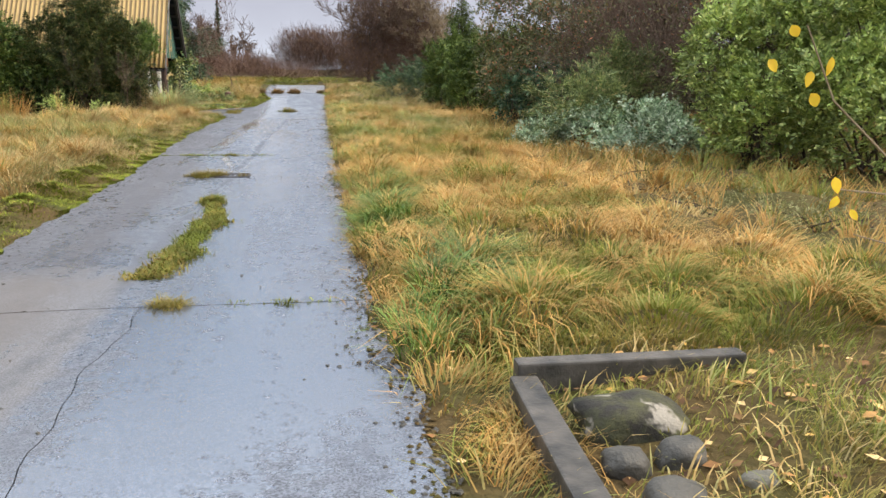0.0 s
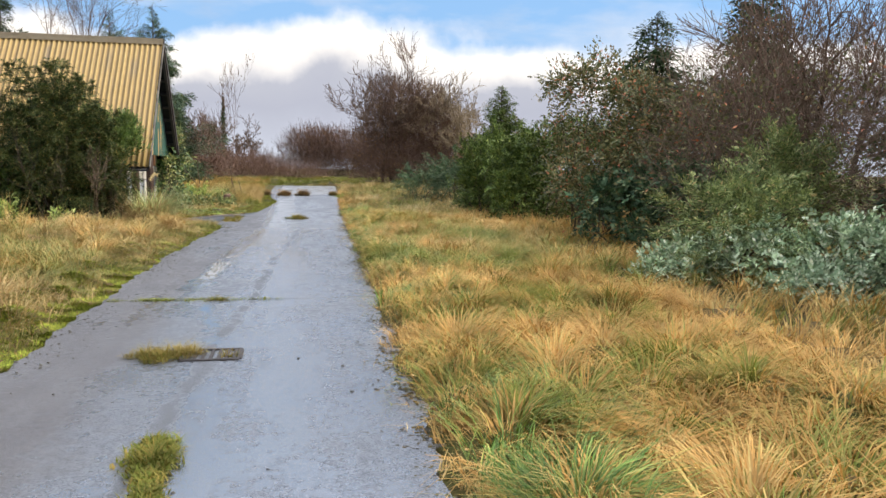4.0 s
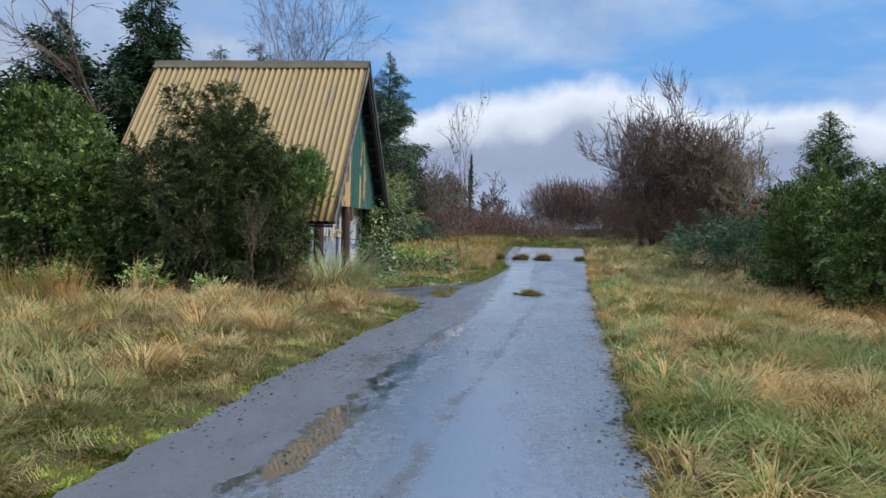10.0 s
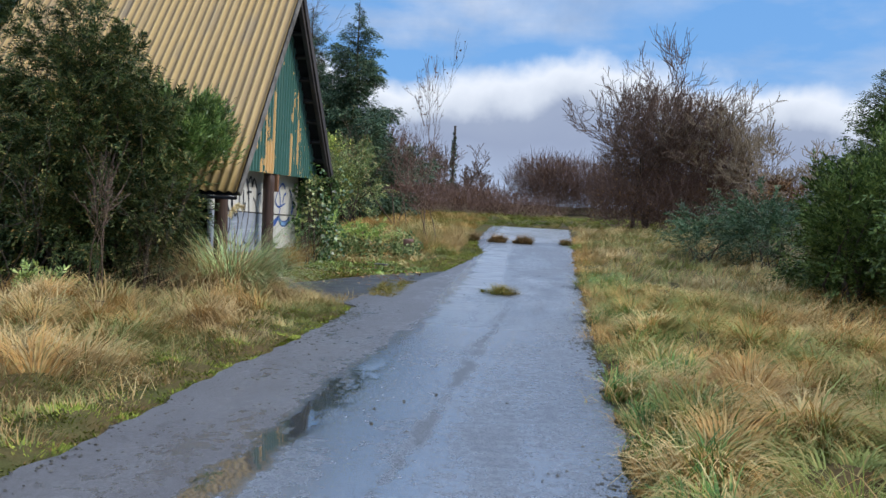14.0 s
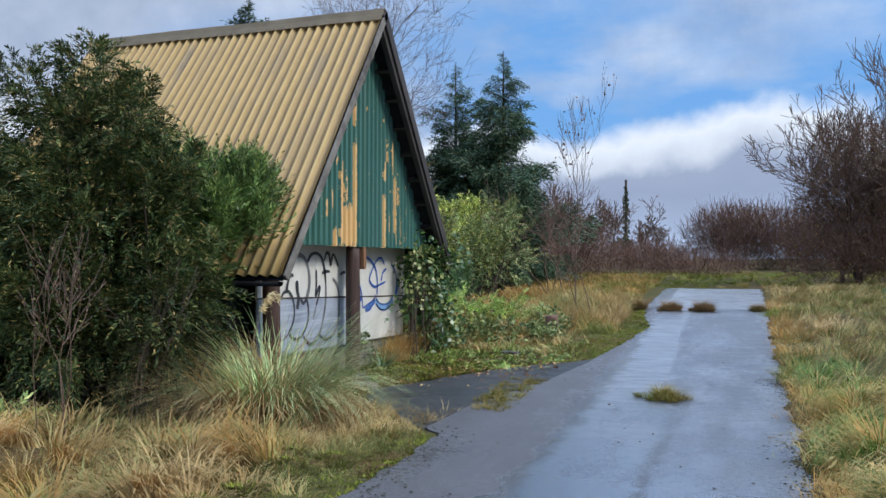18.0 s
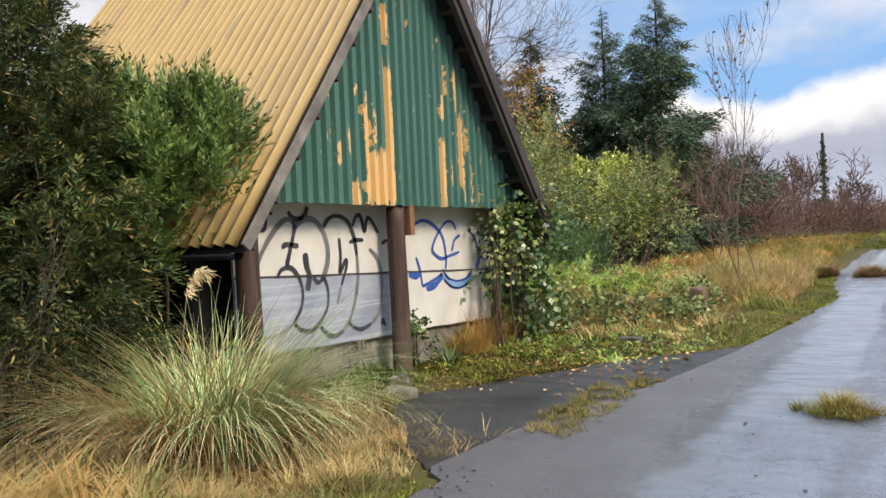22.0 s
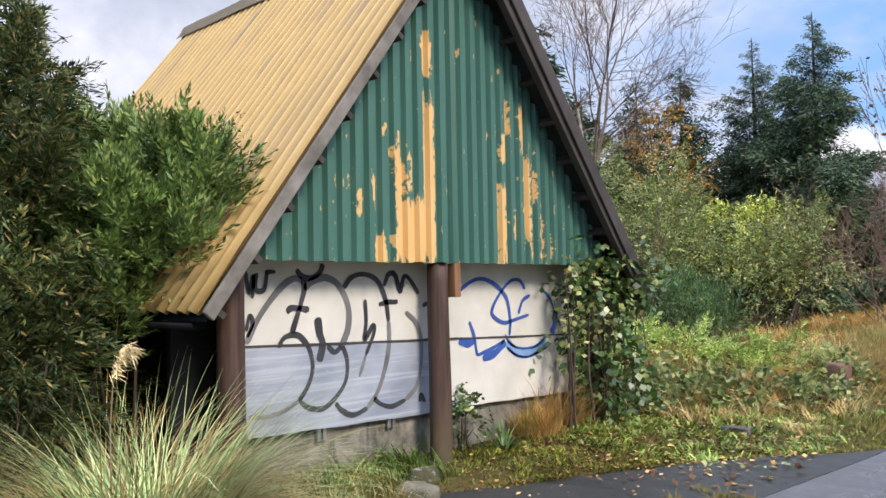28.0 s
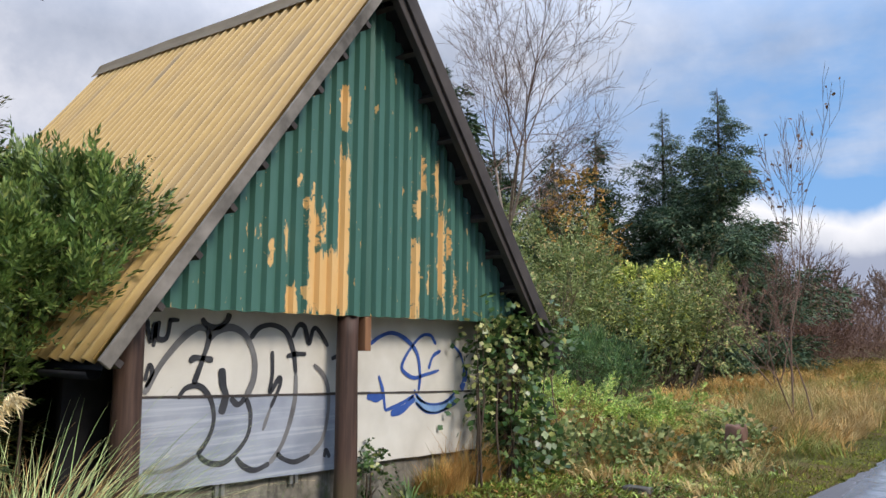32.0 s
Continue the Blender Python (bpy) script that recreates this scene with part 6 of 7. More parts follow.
clump_x, clump_y = np.array([-1.5, -1.62, -1.35, -0.65, -1.35, -1.2, -1.55, -1.3]), np.array([8.3, 5.8, 4.7, 5.4, 4.1, 6.6, 7.2, 9.6])
tussocks("verge_grass", "arching green and straw grass clumps by the lane", lambda n, r: np.stack([clump_x[np.arange(n) % 8] + r.normal(0, 0.12, n), clump_y[np.arange(n) % 8] + r.normal(0, 0.12, n)], 1), 48, 110, (0.25, 0.48), M["grass_green"], (0.005, 0.011), (0.7, 1.2), segs=4, spread=0.16, seed=51)
tussocks("short_grass", "short yellow-green grass around the sunken bed", verge_right(0.10, 2.2, 2.9, 8.0), 480, 30, (0.07, 0.22), M["tuft_green"], (0.005, 0.011), spread=0.22, seed=52)
tussocks("short_grass", "cropped grass fringe beside the kerb", box_zone(-1.72, -1.4, 0.4, 3.2), 70, 40, (0.06, 0.16), M["grass_gold"], (0.004, 0.009), spread=0.12, seed=53)
tussocks("tussock_grass", "heavy tussocks of drooping straw grass", verge_right(0.35, 3.2, 7.0, 30.0), 150, 190, (0.30, 0.58), M["grass_gold"], (0.005, 0.010), (0.7, 1.45), segs=4, spread=0.15, seed=71)
tussocks("tussock_grass", "heavy tussocks of drooping green grass", verge_right(0.3, 2.6, 8.0, 30.0), 70, 190, (0.26, 0.50), M["tuft_green"], (0.005, 0.010), (0.7, 1.45), segs=4, spread=0.15, seed=72)
tussocks("tussock_grass", "heavy tussocks of drooping straw grass", verge_left(0.9, 4.5, 6.0, 25.5), 170, 150, (0.30, 0.60), M["grass_gold"], (0.005, 0.010), (0.6, 1.3), segs=4, spread=0.15, seed=73)
tussocks("dead_stalks", "brown dead stalks standing before the laurel", lambda n, r: np.stack([-10.5 + r.normal(0, 0.55, n), 24.0 + r.normal(0, 0.25, n)], 1), 22, 26, (0.5, 1.0), M["grass_gold"], (0.006, 0.012), (0.1, 0.45), segs=3, seed=54)
tussocks("verge_grass", "matted brown grass fringe at the lane", verge_right(0.02, 0.5, 0.0, 45.0), 700, 24, (0.12, 0.3), M["grass_gold"], droop=(0.7, 1.1), wind=(-0.5, -0.2), seed=6)
tussocks("short_grass", "short matted grass between the tufts", verge_right(0.05, 4.0, 0.5, 31.0), 1500, 18, (0.08, 0.2), M["grass_pale"], (0.007, 0.014), spread=0.3, seed=15)
tussocks("tall_grass", "pale dry grass on the field side", verge_left(0.8, 4.0, 4.0, 26.0), 850, 50, (0.24, 0.48), M["grass_mixed"], (0.008, 0.015), (0.6, 1.25), wind=(0.4, -0.2), segs=3, spread=0.2, seed=7)
tussocks("tall_grass", "pale dry grass on the field side", verge_left(3.8, 10.0, 4.0, 25.0), 900, 24, (0.25, 0.48), M["grass_mixed"], (0.012, 0.020), seed=8)
tussocks("short_grass", "brown dry grass creeping over the moss", verge_left(0.25, 1.1, 12.0, 27.0), 420, 26, (0.10, 0.26), M["grass_mixed"], (0.005, 0.010), (0.6, 1.2), spread=0.18, seed=75)
tussocks("short_grass", "short matted grass between the tufts", verge_left(0.6, 5.0, 5.0, 26.0), 1000, 18, (0.08, 0.2), M["grass_mixed"], (0.007, 0.014), spread=0.3, seed=16)
tussocks("tall_grass", "dry grass beside the far lane", verge_left(0.5, 5.0, 36.0, 60.0), 1000, 24, (0.18, 0.45), M["grass_gold"], (0.010, 0.018), seed=9)


tussocks("tall_grass", "short greenish grass beyond the end of the lane", box_zone(-9, 9, 51.6, 66), 1500, 22, (0.12, 0.3), M["tuft_green"], (0.014, 0.026), segs=1, seed=10)
tussocks("moss_strip", "green moss and weeds along the lane edge", verge_left(-0.12, 0.8, 6.0, 27.0), 2700, 24, (0.015, 0.05), M["moss"], (0.010, 0.020), segs=1, seed=11)
tussocks("moss_strip", "bright moss carpet along the lane edge", verge_left(-0.10, 0.75, 8.5, 17.0), 1500, 26, (0.015, 0.045), M["moss"], (0.012, 0.022), segs=1, seed=111, spread=0.12)
tussocks("moss_strip", "green moss and weeds along the lane edge", verge_left(-0.05, 0.6, 29.6, 42.0), 900, 24, (0.02, 0.06), M["moss"], (0.010, 0.018), segs=1, seed=12)
tussocks("weeds", "yellow-green weeds before the shelter", box_zone(-7.4, -4.9, 25.6, 28.4), 420, 34, (0.08, 0.24), M["grass_mixed"], seed=13)


def tuft(label, x0, x1, y0, y1, clumps, per, height, material, seed, name="grass_tuft"):
    """A tuft growing in a joint of the lane, standing on the paving."""
    r = np.random.RandomState(seed)
    u = np.clip(r.normal(0, 0.42, (clumps, 2)), -1.15, 1.15)
    if (x1 - x0) > 2.5 * (y1 - y0) or (y1 - y0) > 2.5 * (x1 - x0):
        u = r.uniform(-1, 1, (clumps, 2))
    c = np.array([(x0 + x1) / 2, (y0 + y1) / 2]) + u * np.array([(x1 - x0) / 2, (y1 - y0) / 2])
    k0 = np.repeat(np.arange(clumps), per)
    n = len(k0)
    tall = (1.15 - 0.45 * np.minimum((u ** 2).sum(1), 1.3))[k0] * r.choice([0.7, 1.0, 1.2], clumps)[k0]
    a = r.uniform(0, 2 * np.pi, n)
    xy = c[k0] + 0.07 * np.sqrt(r.uniform(0, 1, (n, 1))) * np.stack([np.cos(a), np.sin(a)], 1)
    lean = unit(np.stack([np.cos(a), np.sin(a)], 1) + r.normal(0, 0.3, (n, 2)) + np.array([0.2, -0.2]))
    base = np.concatenate([xy, (gz(xy[:, 1]) - 0.005)[:, None]], 1)
    V, Q = blades(base, lean, r.uniform(*height, n) * tall, r.uniform(0.004, 0.009, n), r.uniform(0.5, 1.3, n), 2)
    ob = thing(name, label, "grass", (float(c[:, 0].mean()), float(c[:, 1].mean()), float(gz(c[:, 1].mean()))), "tufts in the lane")
    np_mesh("blade_cluster", V, Q, material, ob)
    return ob


M["tussock"] = grass_material("brown_tussock_grass", (0.24, 0.14, 0.055), (0.36, 0.24, 0.10), (0.10, 0.105, 0.03), (0.15, 0.09, 0.04), 0.62)
M["tuft"] = grass_material("tuft_grass", (0.30, 0.22, 0.05), (0.42, 0.34, 0.12), (0.13, 0.155, 0.025), (0.22, 0.14, 0.05), 0.55)
strip = thing("grass_strip", "long strip of moss and grass in the lane seam", "grass", (-3.5, 7.0, 0), "tufts in the lane")
n = 11000
y = R.uniform(5.2, 9.4, n)
x = np.interp(y, (5.2, 6, 8, 9.4), (-3.68, -3.5, -3.38, -3.5)) + 0.02 * np.sin(y * 2.6) + R.normal(0, 1, n) * np.interp(y, (5.2, 6.5, 9.4), (0.11, 0.085, 0.06)) * (0.75 + 0.35 * np.sin(y * 6.3 + 1) * np.sin(y * 2.3))
a = R.uniform(0, 2 * np.pi, n)
V, Q = blades(np.stack([x, y, gz(y) - 0.004], 1), np.stack([np.cos(a), np.sin(a)], 1), R.uniform(0.025, 0.085, n), R.uniform(0.008, 0.016, n), R.uniform(0.5, 1.2, n), 2)
np_mesh("blade_cluster", V, Q, M["tuft"], strip)
tuft("grass tuft in the crossing of two joints", -3.55, -3.25, 4.4, 4.62, 9, 60, (0.05, 0.13), M["tuft"], 1)
tuft("small grass tuft in the lane seam", -3.6, -3.32, 8.9, 9.3, 9, 60, (0.06, 0.15), M["tuft"], 2)
tuft("grass tuft beside the drain grate", -4.1, -3.5, 11.4, 11.85, 26, 70, (0.08, 0.2), M["tuft"], 3)
tuft("small tuft beside the drain grate", -3.32, -3.2, 11.45, 11.65, 4, 40, (0.04, 0.09), M["tuft"], 4)
tuft("bright mossy line in the cross joint", -4.9, -3.75, 14.40, 14.54, 34, 70, (0.02, 0.05), M["moss"], 5)
tuft("small brown tuft in the cross joint", -3.72, -3.5, 14.42, 14.54, 5, 50, (0.04, 0.09), M["tuft"], 55)
tussocks("moss_strip", "bright cushion of moss spreading from the cross joint", lambda n, q: np.stack([-4.45 - 0.75 * np.sqrt(q.uniform(0, 1, n)), 14.5 - 1.1 * q.uniform(0, 1, n)], 1), 420, 40, (0.015, 0.045), M["moss"], (0.010, 0.02), segs=1, seed=56, spread=0.12)
tuft("specks of moss in the cross joint", -3.5, -2.9, 14.46, 14.54, 8, 24, (0.02, 0.04), M["moss"], 11)
tuft("specks of moss in the cross joint", -3.0, -2.0, 4.42, 4.48, 10, 20, (0.02, 0.04), M["moss"], 12)
tuft("tussock of dry grass in the lane", -2.95, -2.4, 29.65, 30.15, 18, 70, (0.10, 0.26), M["tuft"], 6)
tuft("line of moss and dry grass between lane and forecourt", -4.85, -4.35, 28.4, 30.9, 60, 45, (0.04, 0.13), M["tuft"], 7)
tuft("brown tussock at the step of the lane", -3.45, -2.95, 41.75, 42.15, 34, 80, (0.20, 0.42), M["tussock"], 8)
tuft("brown tussock at the step of the lane", -2.62, -2.1, 41.75, 42.15, 34, 80, (0.20, 0.42), M["tussock"], 9)
tuft("brown tussock at the edge of the lane step", -4.35, -3.85, 41.8, 42.4, 26, 80, (0.2, 0.42), M["tussock"], 58)
tuft("brown tussock at the edge of the lane step", -1.15, -0.75, 42.0, 42.6, 18, 80, (0.15, 0.3), M["tussock"], 59)

# ---- spray paint on the boards ----


def stroke(width, points, material, board_ob):
    """A band of paint along a smooth line through points (y, z) of the boards' plane."""
    p = np.array(points, float)
    ext = np.concatenate([[2 * p[0] - p[1]], p, [2 * p[-1] - p[-2]]])
    line = []
    for i in range(1, len(ext) - 2):
        for t in np.linspace(0, 1, 8, endpoint=False):
            a, b, c, d = ext[i - 1:i + 3]
            line.append(0.5 * (2 * b + (c - a) * t + (2 * a - 5 * b + 4 * c - d) * t ** 2 + (3 * b - a - 3 * c + d) * t ** 3))
    line.append(p[-1])
    line = np.array(line)
    d = unit(np.gradient(line, axis=0))
    n = np.stack([-d[:, 1], d[:, 0]], 1)
    u = np.linspace(0, 1, len(line))
    w = width * 0.5 * np.clip(np.minimum(u, 1 - u) * 16 + 0.55, 0, 1) * (1 + 0.12 * np.sin(u * 9 + points[0][0] * 5))
    a, b = line + n * w[:, None], line - n * w[:, None]
    x = PX + 0.0085
    V = np.concatenate([np.column_stack([np.full(len(a), x), a]), np.column_stack([np.full(len(b), x), b])])
    k1, m = np.arange(len(a) - 1), len(a)
    ob = np_mesh("graffiti_stroke", V, np.stack([k1, k1 + 1, m + k1 + 1, m + k1], 1), M[material])
    ob.parent = board_ob
    ob.matrix_parent_inverse = board_ob.matrix_world.inverted()
    return ob


bpy.context.view_layer.update()
stroke(0.055, [(28.22, 1.4), (28.35, 1.62), (28.53, 1.82), (28.67, 1.91), (28.77, 1.9)], "spray_faded", upper_l)
stroke(0.05, [(28.77, 1.9), (28.79, 1.82), (28.73, 1.64), (28.66, 1.46)], "spray_black", upper_l)
stroke(0.06, [(28.79, 1.82), (28.87, 1.89), (29.02, 1.92), (29.17, 1.85), (29.27, 1.67), (29.27, 1.48), (29.19, 1.32)], "spray_faded", upper_l)
stroke(0.05, [(29.19, 1.32), (29.11, 1.27), (29.03, 1.33)], "spray_black", lower_l)
stroke(0.05, [(28.61, 1.64), (28.67, 1.67), (28.84, 1.65)], "spray_black", upper_l)
stroke(0.045, [(28.52, 1.35), (28.59, 1.43), (28.72, 1.44), (28.83, 1.33), (28.87, 1.16), (28.82, 1.01), (28.72, 0.89)], "spray_black", lower_l)
stroke(0.035, [(28.72, 0.89), (28.55, 0.82), (28.37, 0.8), (28.24, 0.82)], "spray_faded", lower_l)
stroke(0.07, [(28.93, 1.58), (28.95, 1.44), (28.98, 1.35), (28.94, 1.2)], "spray_black", upper_l)
stroke(0.045, [(29.2, 1.32), (29.25, 1.18), (29.23, 1.01), (29.12, 0.88), (28.98, 0.8), (28.83, 0.82), (28.73, 0.89)], "spray_black", lower_l)
stroke(0.05, [(29.22, 1.83), (29.31, 1.92), (29.46, 1.95), (29.62, 1.89), (29.72, 1.72), (29.76, 1.51)], "spray_black", upper_l)
stroke(0.05, [(29.76, 1.51), (29.76, 1.32), (29.71, 1.1), (29.61, 0.88), (29.48, 0.74)], "spray_faded", lower_l)
stroke(0.05, [(29.48, 0.74), (29.32, 0.7), (29.19, 0.75), (29.11, 0.83)], "spray_black", lower_l)
stroke(0.045, [(29.47, 1.72), (29.48, 1.52), (29.46, 1.36), (29.56, 1.48), (29.57, 1.41), (29.47, 1.22)], "spray_black", upper_l)
stroke(0.035, [(29.47, 1.22), (29.39, 1.03)], "spray_faded", lower_l)
stroke(0.045, [(29.64, 1.67), (29.74, 1.69), (29.88, 1.69)], "spray_black", upper_l)
stroke(0.05, [(29.7, 1.84), (29.77, 1.95), (29.85, 1.94), (29.91, 1.79), (29.96, 1.92), (30.03, 1.91), (30.16, 1.76)], "spray_black", upper_l)
stroke(0.045, [(29.98, 1.59), (30.11, 1.49), (30.18, 1.33), (30.18, 1.11), (30.11, 0.88), (29.96, 0.76)], "spray_faded", lower_l)
stroke(0.045, [(29.96, 0.76), (29.78, 0.72), (29.64, 0.76), (29.56, 0.82)], "spray_black", lower_l)
stroke(0.04, [(30.21, 1.64), (30.3, 1.67), (30.39, 1.67)], "spray_black", upper_l)
stroke(0.04, [(30.15, 0.72), (30.17, 0.79), (30.22, 0.71)], "spray_black", lower_l)
stroke(0.05, [(28.71, 1.99), (28.77, 1.93), (28.87, 1.92), (28.96, 1.97), (28.99, 2.04)], "spray_black", upper_l)
stroke(0.04, [(28.21, 1.98), (28.25, 1.8), (28.29, 1.94), (28.28, 1.76)], "spray_black", upper_l)
stroke(0.04, [(28.32, 1.96), (28.31, 1.83), (28.39, 1.83), (28.42, 1.98)], "spray_black", upper_l)
stroke(0.035, [(28.4, 1.97), (28.5, 1.97)], "spray_black", upper_l)
stroke(0.035, [(28.22, 1.5), (28.25, 1.62), (28.28, 1.56), (28.23, 1.45)], "spray_black", upper_l)
stroke(0.045, [(30.75, 1.78), (30.93, 1.87), (31.11, 1.9), (31.32, 1.84), (31.52, 1.69), (31.58, 1.44), (31.56, 1.28)], "spray_blue", upper_r)
stroke(0.04, [(31.86, 1.78), (31.76, 1.88), (31.59, 1.87), (31.39, 1.72), (31.27, 1.56), (31.32, 1.48), (31.48, 1.42), (31.68, 1.45), (31.92, 1.49)], "spray_blue", upper_r)
stroke(0.04, [(31.73, 1.51), (31.81, 1.65), (31.95, 1.71)], "spray_blue", upper_r)
stroke(0.04, [(30.9, 1.46), (30.97, 1.3), (31.01, 1.1)], "spray_blue", upper_r)
stroke(0.09, [(30.73, 1.27), (30.86, 1.24), (30.97, 1.26)], "spray_blue", lower_r)
stroke(0.08, [(31.1, 1.06), (31.3, 1.1), (31.49, 1.21)], "spray_blue", lower_r)
stroke(0.04, [(31.01, 1.1), (31.24, 1.15), (31.48, 1.23)], "spray_blue", lower_r)
stroke(0.09, [(31.51, 1.21), (31.68, 1.09), (31.88, 1.06), (32.1, 1.1), (32.24, 1.17)], "spray_pale", lower_r)
stroke(0.03, [(31.48, 1.29), (31.58, 1.18), (31.78, 1.12), (32.04, 1.13), (32.24, 1.23)], "spray_blue", lower_r)
stroke(0.03, [(31.51, 1.15), (31.68, 1.05), (31.88, 1.02), (32.09, 1.06), (32.26, 1.11)], "spray_blue", lower_r)
stroke(0.09, [(32.43, 1.53), (32.42, 1.37), (32.35, 1.26)], "spray_blue", upper_r)
stroke(0.035, [(32.16, 1.79), (32.33, 1.67), (32.41, 1.51)], "spray_blue", upper_r)

# ---- small things ----


def rock(name, label, x, y, z, sx, sy, sz, material, seed, category="stone", turn=0.0, blocky=0.62):
    bm = bmesh.new()
    bmesh.ops.create_icosphere(bm, subdivisions=3, radius=1.0)
    for v in bm.verts:
        c = v.co.copy()
        k1 = 1 + 0.22 * noise.noise(c * 1.3 + Vector((seed, 0, 0))) + 0.07 * noise.noise(c * 4 + Vector((0, seed, 0)))
        for i in range(3):
            c[i] = max(-blocky, min(blocky, c[i])) * (1 + 0.35 * (1 - blocky) / 0.38)
        v.co = Vector((c.x * sx * k1, c.y * sy * k1, c.z * sz * k1))
    for f in bm.faces:
        f.smooth = True
    me = bpy.data.meshes.new(name)
    bm.to_mesh(me)
    bm.free()
    me.materials.append(material)
    ob = new(name, me)
    ob.matrix_world = pose(x, y, z, 0, 0, turn)
    return tagged(ob, label, category)


def kerb(label, x0, y0, x1, y1, w, z0, z1):
    """A straight kerb stone from one end to the other."""
    L = math.hypot(x1 - x0, y1 - y0)
    bm = box(bmesh.new(), 0, L, -w / 2, w / 2, z0, z1, 0.012)
    for v in bm.verts:
        v.co += Vector((0, 0.006 * math.sin(v.co.x * 9), 0.005 * math.sin(v.co.x * 6)))
    me = bpy.data.meshes.new("kerb_stone")
    bm.to_mesh(me)
    bm.free()
    me.materials.append(M["kerb"])
    ob = new("kerb_stone", me)
    ob.matrix_world = pose(x0, y0, 0, 0, 0, math.degrees(math.atan2(y1 - y0, x1 - x0)))
    return tagged(ob, label, "kerb", "kerbs of the sunken bed")


kerb("dark wet concrete kerb along a sunken bed", -1.42, 2.60, -0.20, 2.57, 0.11, -0.1, 0.18)
kerb("weathered grey kerb lying beside the lane", -1.40, 2.53, -1.52, 0.9, 0.14, -0.1, 0.13)
rock("boulder", "dark mossy boulder with a pale broken patch", -1.02, 2.10, 0.05, 0.25, 0.16, 0.12, M["boulder"], 3, turn=-8, blocky=0.85)
rock("stone", "small dark stone in the sunken bed", -0.93, 1.78, 0.03, 0.11, 0.09, 0.08, M["stone_dark"], 5, blocky=0.9)
rock("stone", "small dark stone in the sunken bed", -1.18, 1.78, 0.02, 0.10, 0.09, 0.07, M["stone_dark"], 17, blocky=0.9)
rock("stone", "small grey stone in the sunken bed", -0.72, 1.52, 0.03, 0.08, 0.06, 0.05, M["stone"], 7, blocky=0.9)
rock("stone", "small dark stone in the sunken bed", -1.12, 1.45, 0.02, 0.12, 0.1, 0.08, M["stone_dark"], 19, blocky=0.85)
rock("stone", "pale stone lump at the foot of the post", -6.5, 29.3, 0.15, 0.19, 0.12, 0.08, M["stone"], 9, turn=35, blocky=0.85)
rock("stone", "mossy stone block at the foot of the post", -6.66, 29.55, 0.20, 0.13, 0.10, 0.09, M["boulder"], 11, turn=60, blocky=0.85)
rock("brick", "dark broken brick lying in the weeds", -5.42, 33.05, 0.22, 0.18, 0.1, 0.06, M["stone_dark"], 13, "brick", 15)
rock("tree_stump", "reddish rotten stump among the weeds", -5.3, 36.1, 0.48, 0.15, 0.14, 0.26, M["twig_red"], 15, "stump")

# log
lg = thing("log", "grey rotting log lying in the grass", "log", (-6.1, 38.3, 0.4))
np_mesh("trunk", *tube_set([[-6.7, 38.9, 0.55, -6.0, 38.2, 0.52, 0.11, 0.12], [-6.0, 38.2, 0.52, -5.1, 37.5, 0.47, 0.12, 0.10]], 10), M["log"], lg, smooth=True)

# drain grate
gr = thing("drain_grate", "rusty iron drain grate half hidden by grass", "drain", (-3.42, 11.6, 0.0))
for i in range(7):
    part("bar", box(bmesh.new(), -0.2 + i * 0.066 - 0.014, -0.2 + i * 0.066 + 0.014, -0.19, 0.19, 0.002, 0.016, 0.003), M["iron"], gr)
for y in (-0.2, 0.2):
    part("frame_bar", box(bmesh.new(), -0.24, 0.24, y - 0.02, y + 0.02, 0.001, 0.018, 0.003), M["iron"], gr)
for x in (-0.24, 0.24):
    part("frame_bar", box(bmesh.new(), x - 0.02, x + 0.02, -0.179, 0.179, 0.001, 0.018, 0.003), M["iron"], gr)
# thin near-black sheet in place of the pit's shade
part("pit_shade", box(bmesh.new(), -0.215, 0.215, -0.178, 0.178, 0.0002, 0.0014), M["interior"], gr, "near-black sheet standing for the shaded gap under the bars")

SEAM_LINE = ((15, 16, 17, 19.2, 20.4, 22.6, 24.3, 27.6), (-4.0, -4.0, -3.9, -3.9, -3.85, -3.75, -3.5, -3.2))
r = np.random.RandomState(77)
# litter: crumbs of stone and fallen leaves


def scatter(name, label, xy, size, material, category, flat=0.35, lift=None, seed=1):
    r = np.random.RandomState(seed)
    n = len(xy)
    z = (lift if lift is not None else gz(xy[:, 1]))
    c = np.concatenate([xy, np.reshape(z, (-1, 1)) * np.ones((n, 1))], 1)
    s = r.uniform(*size, (n, 1, 1))
    cube = np.array([[-1, -1, 0], [1, -1, 0], [1, 1, 0], [-1, 1, 0], [-0.6, -0.7, 1], [0.7, -0.6, 1], [0.6, 0.7, 1], [-0.7, 0.6, 1]], float)
    V = cube[None] * s * np.array([1, 1, flat * 2]) * r.uniform(0.6, 1.3, (n, 8, 1))
    a = r.uniform(0, 2 * np.pi, n)
    ca, sa = np.cos(a)[:, None], np.sin(a)[:, None]
    V = np.stack([V[:, :, 0] * ca - V[:, :, 1] * sa, V[:, :, 0] * sa + V[:, :, 1] * ca, V[:, :, 2]], 2) + c[:, None]
    f = np.array([[0, 1, 5, 4], [1, 2, 6, 5], [2, 3, 7, 6], [3, 0, 4, 7], [4, 5, 6, 7]])
    ob = np_mesh(name, V.reshape(-1, 3), (np.arange(n)[:, None, None] * 8 + f[None]).reshape(-1, 4), material)
    return tagged(ob, label, category, kind="stuff")


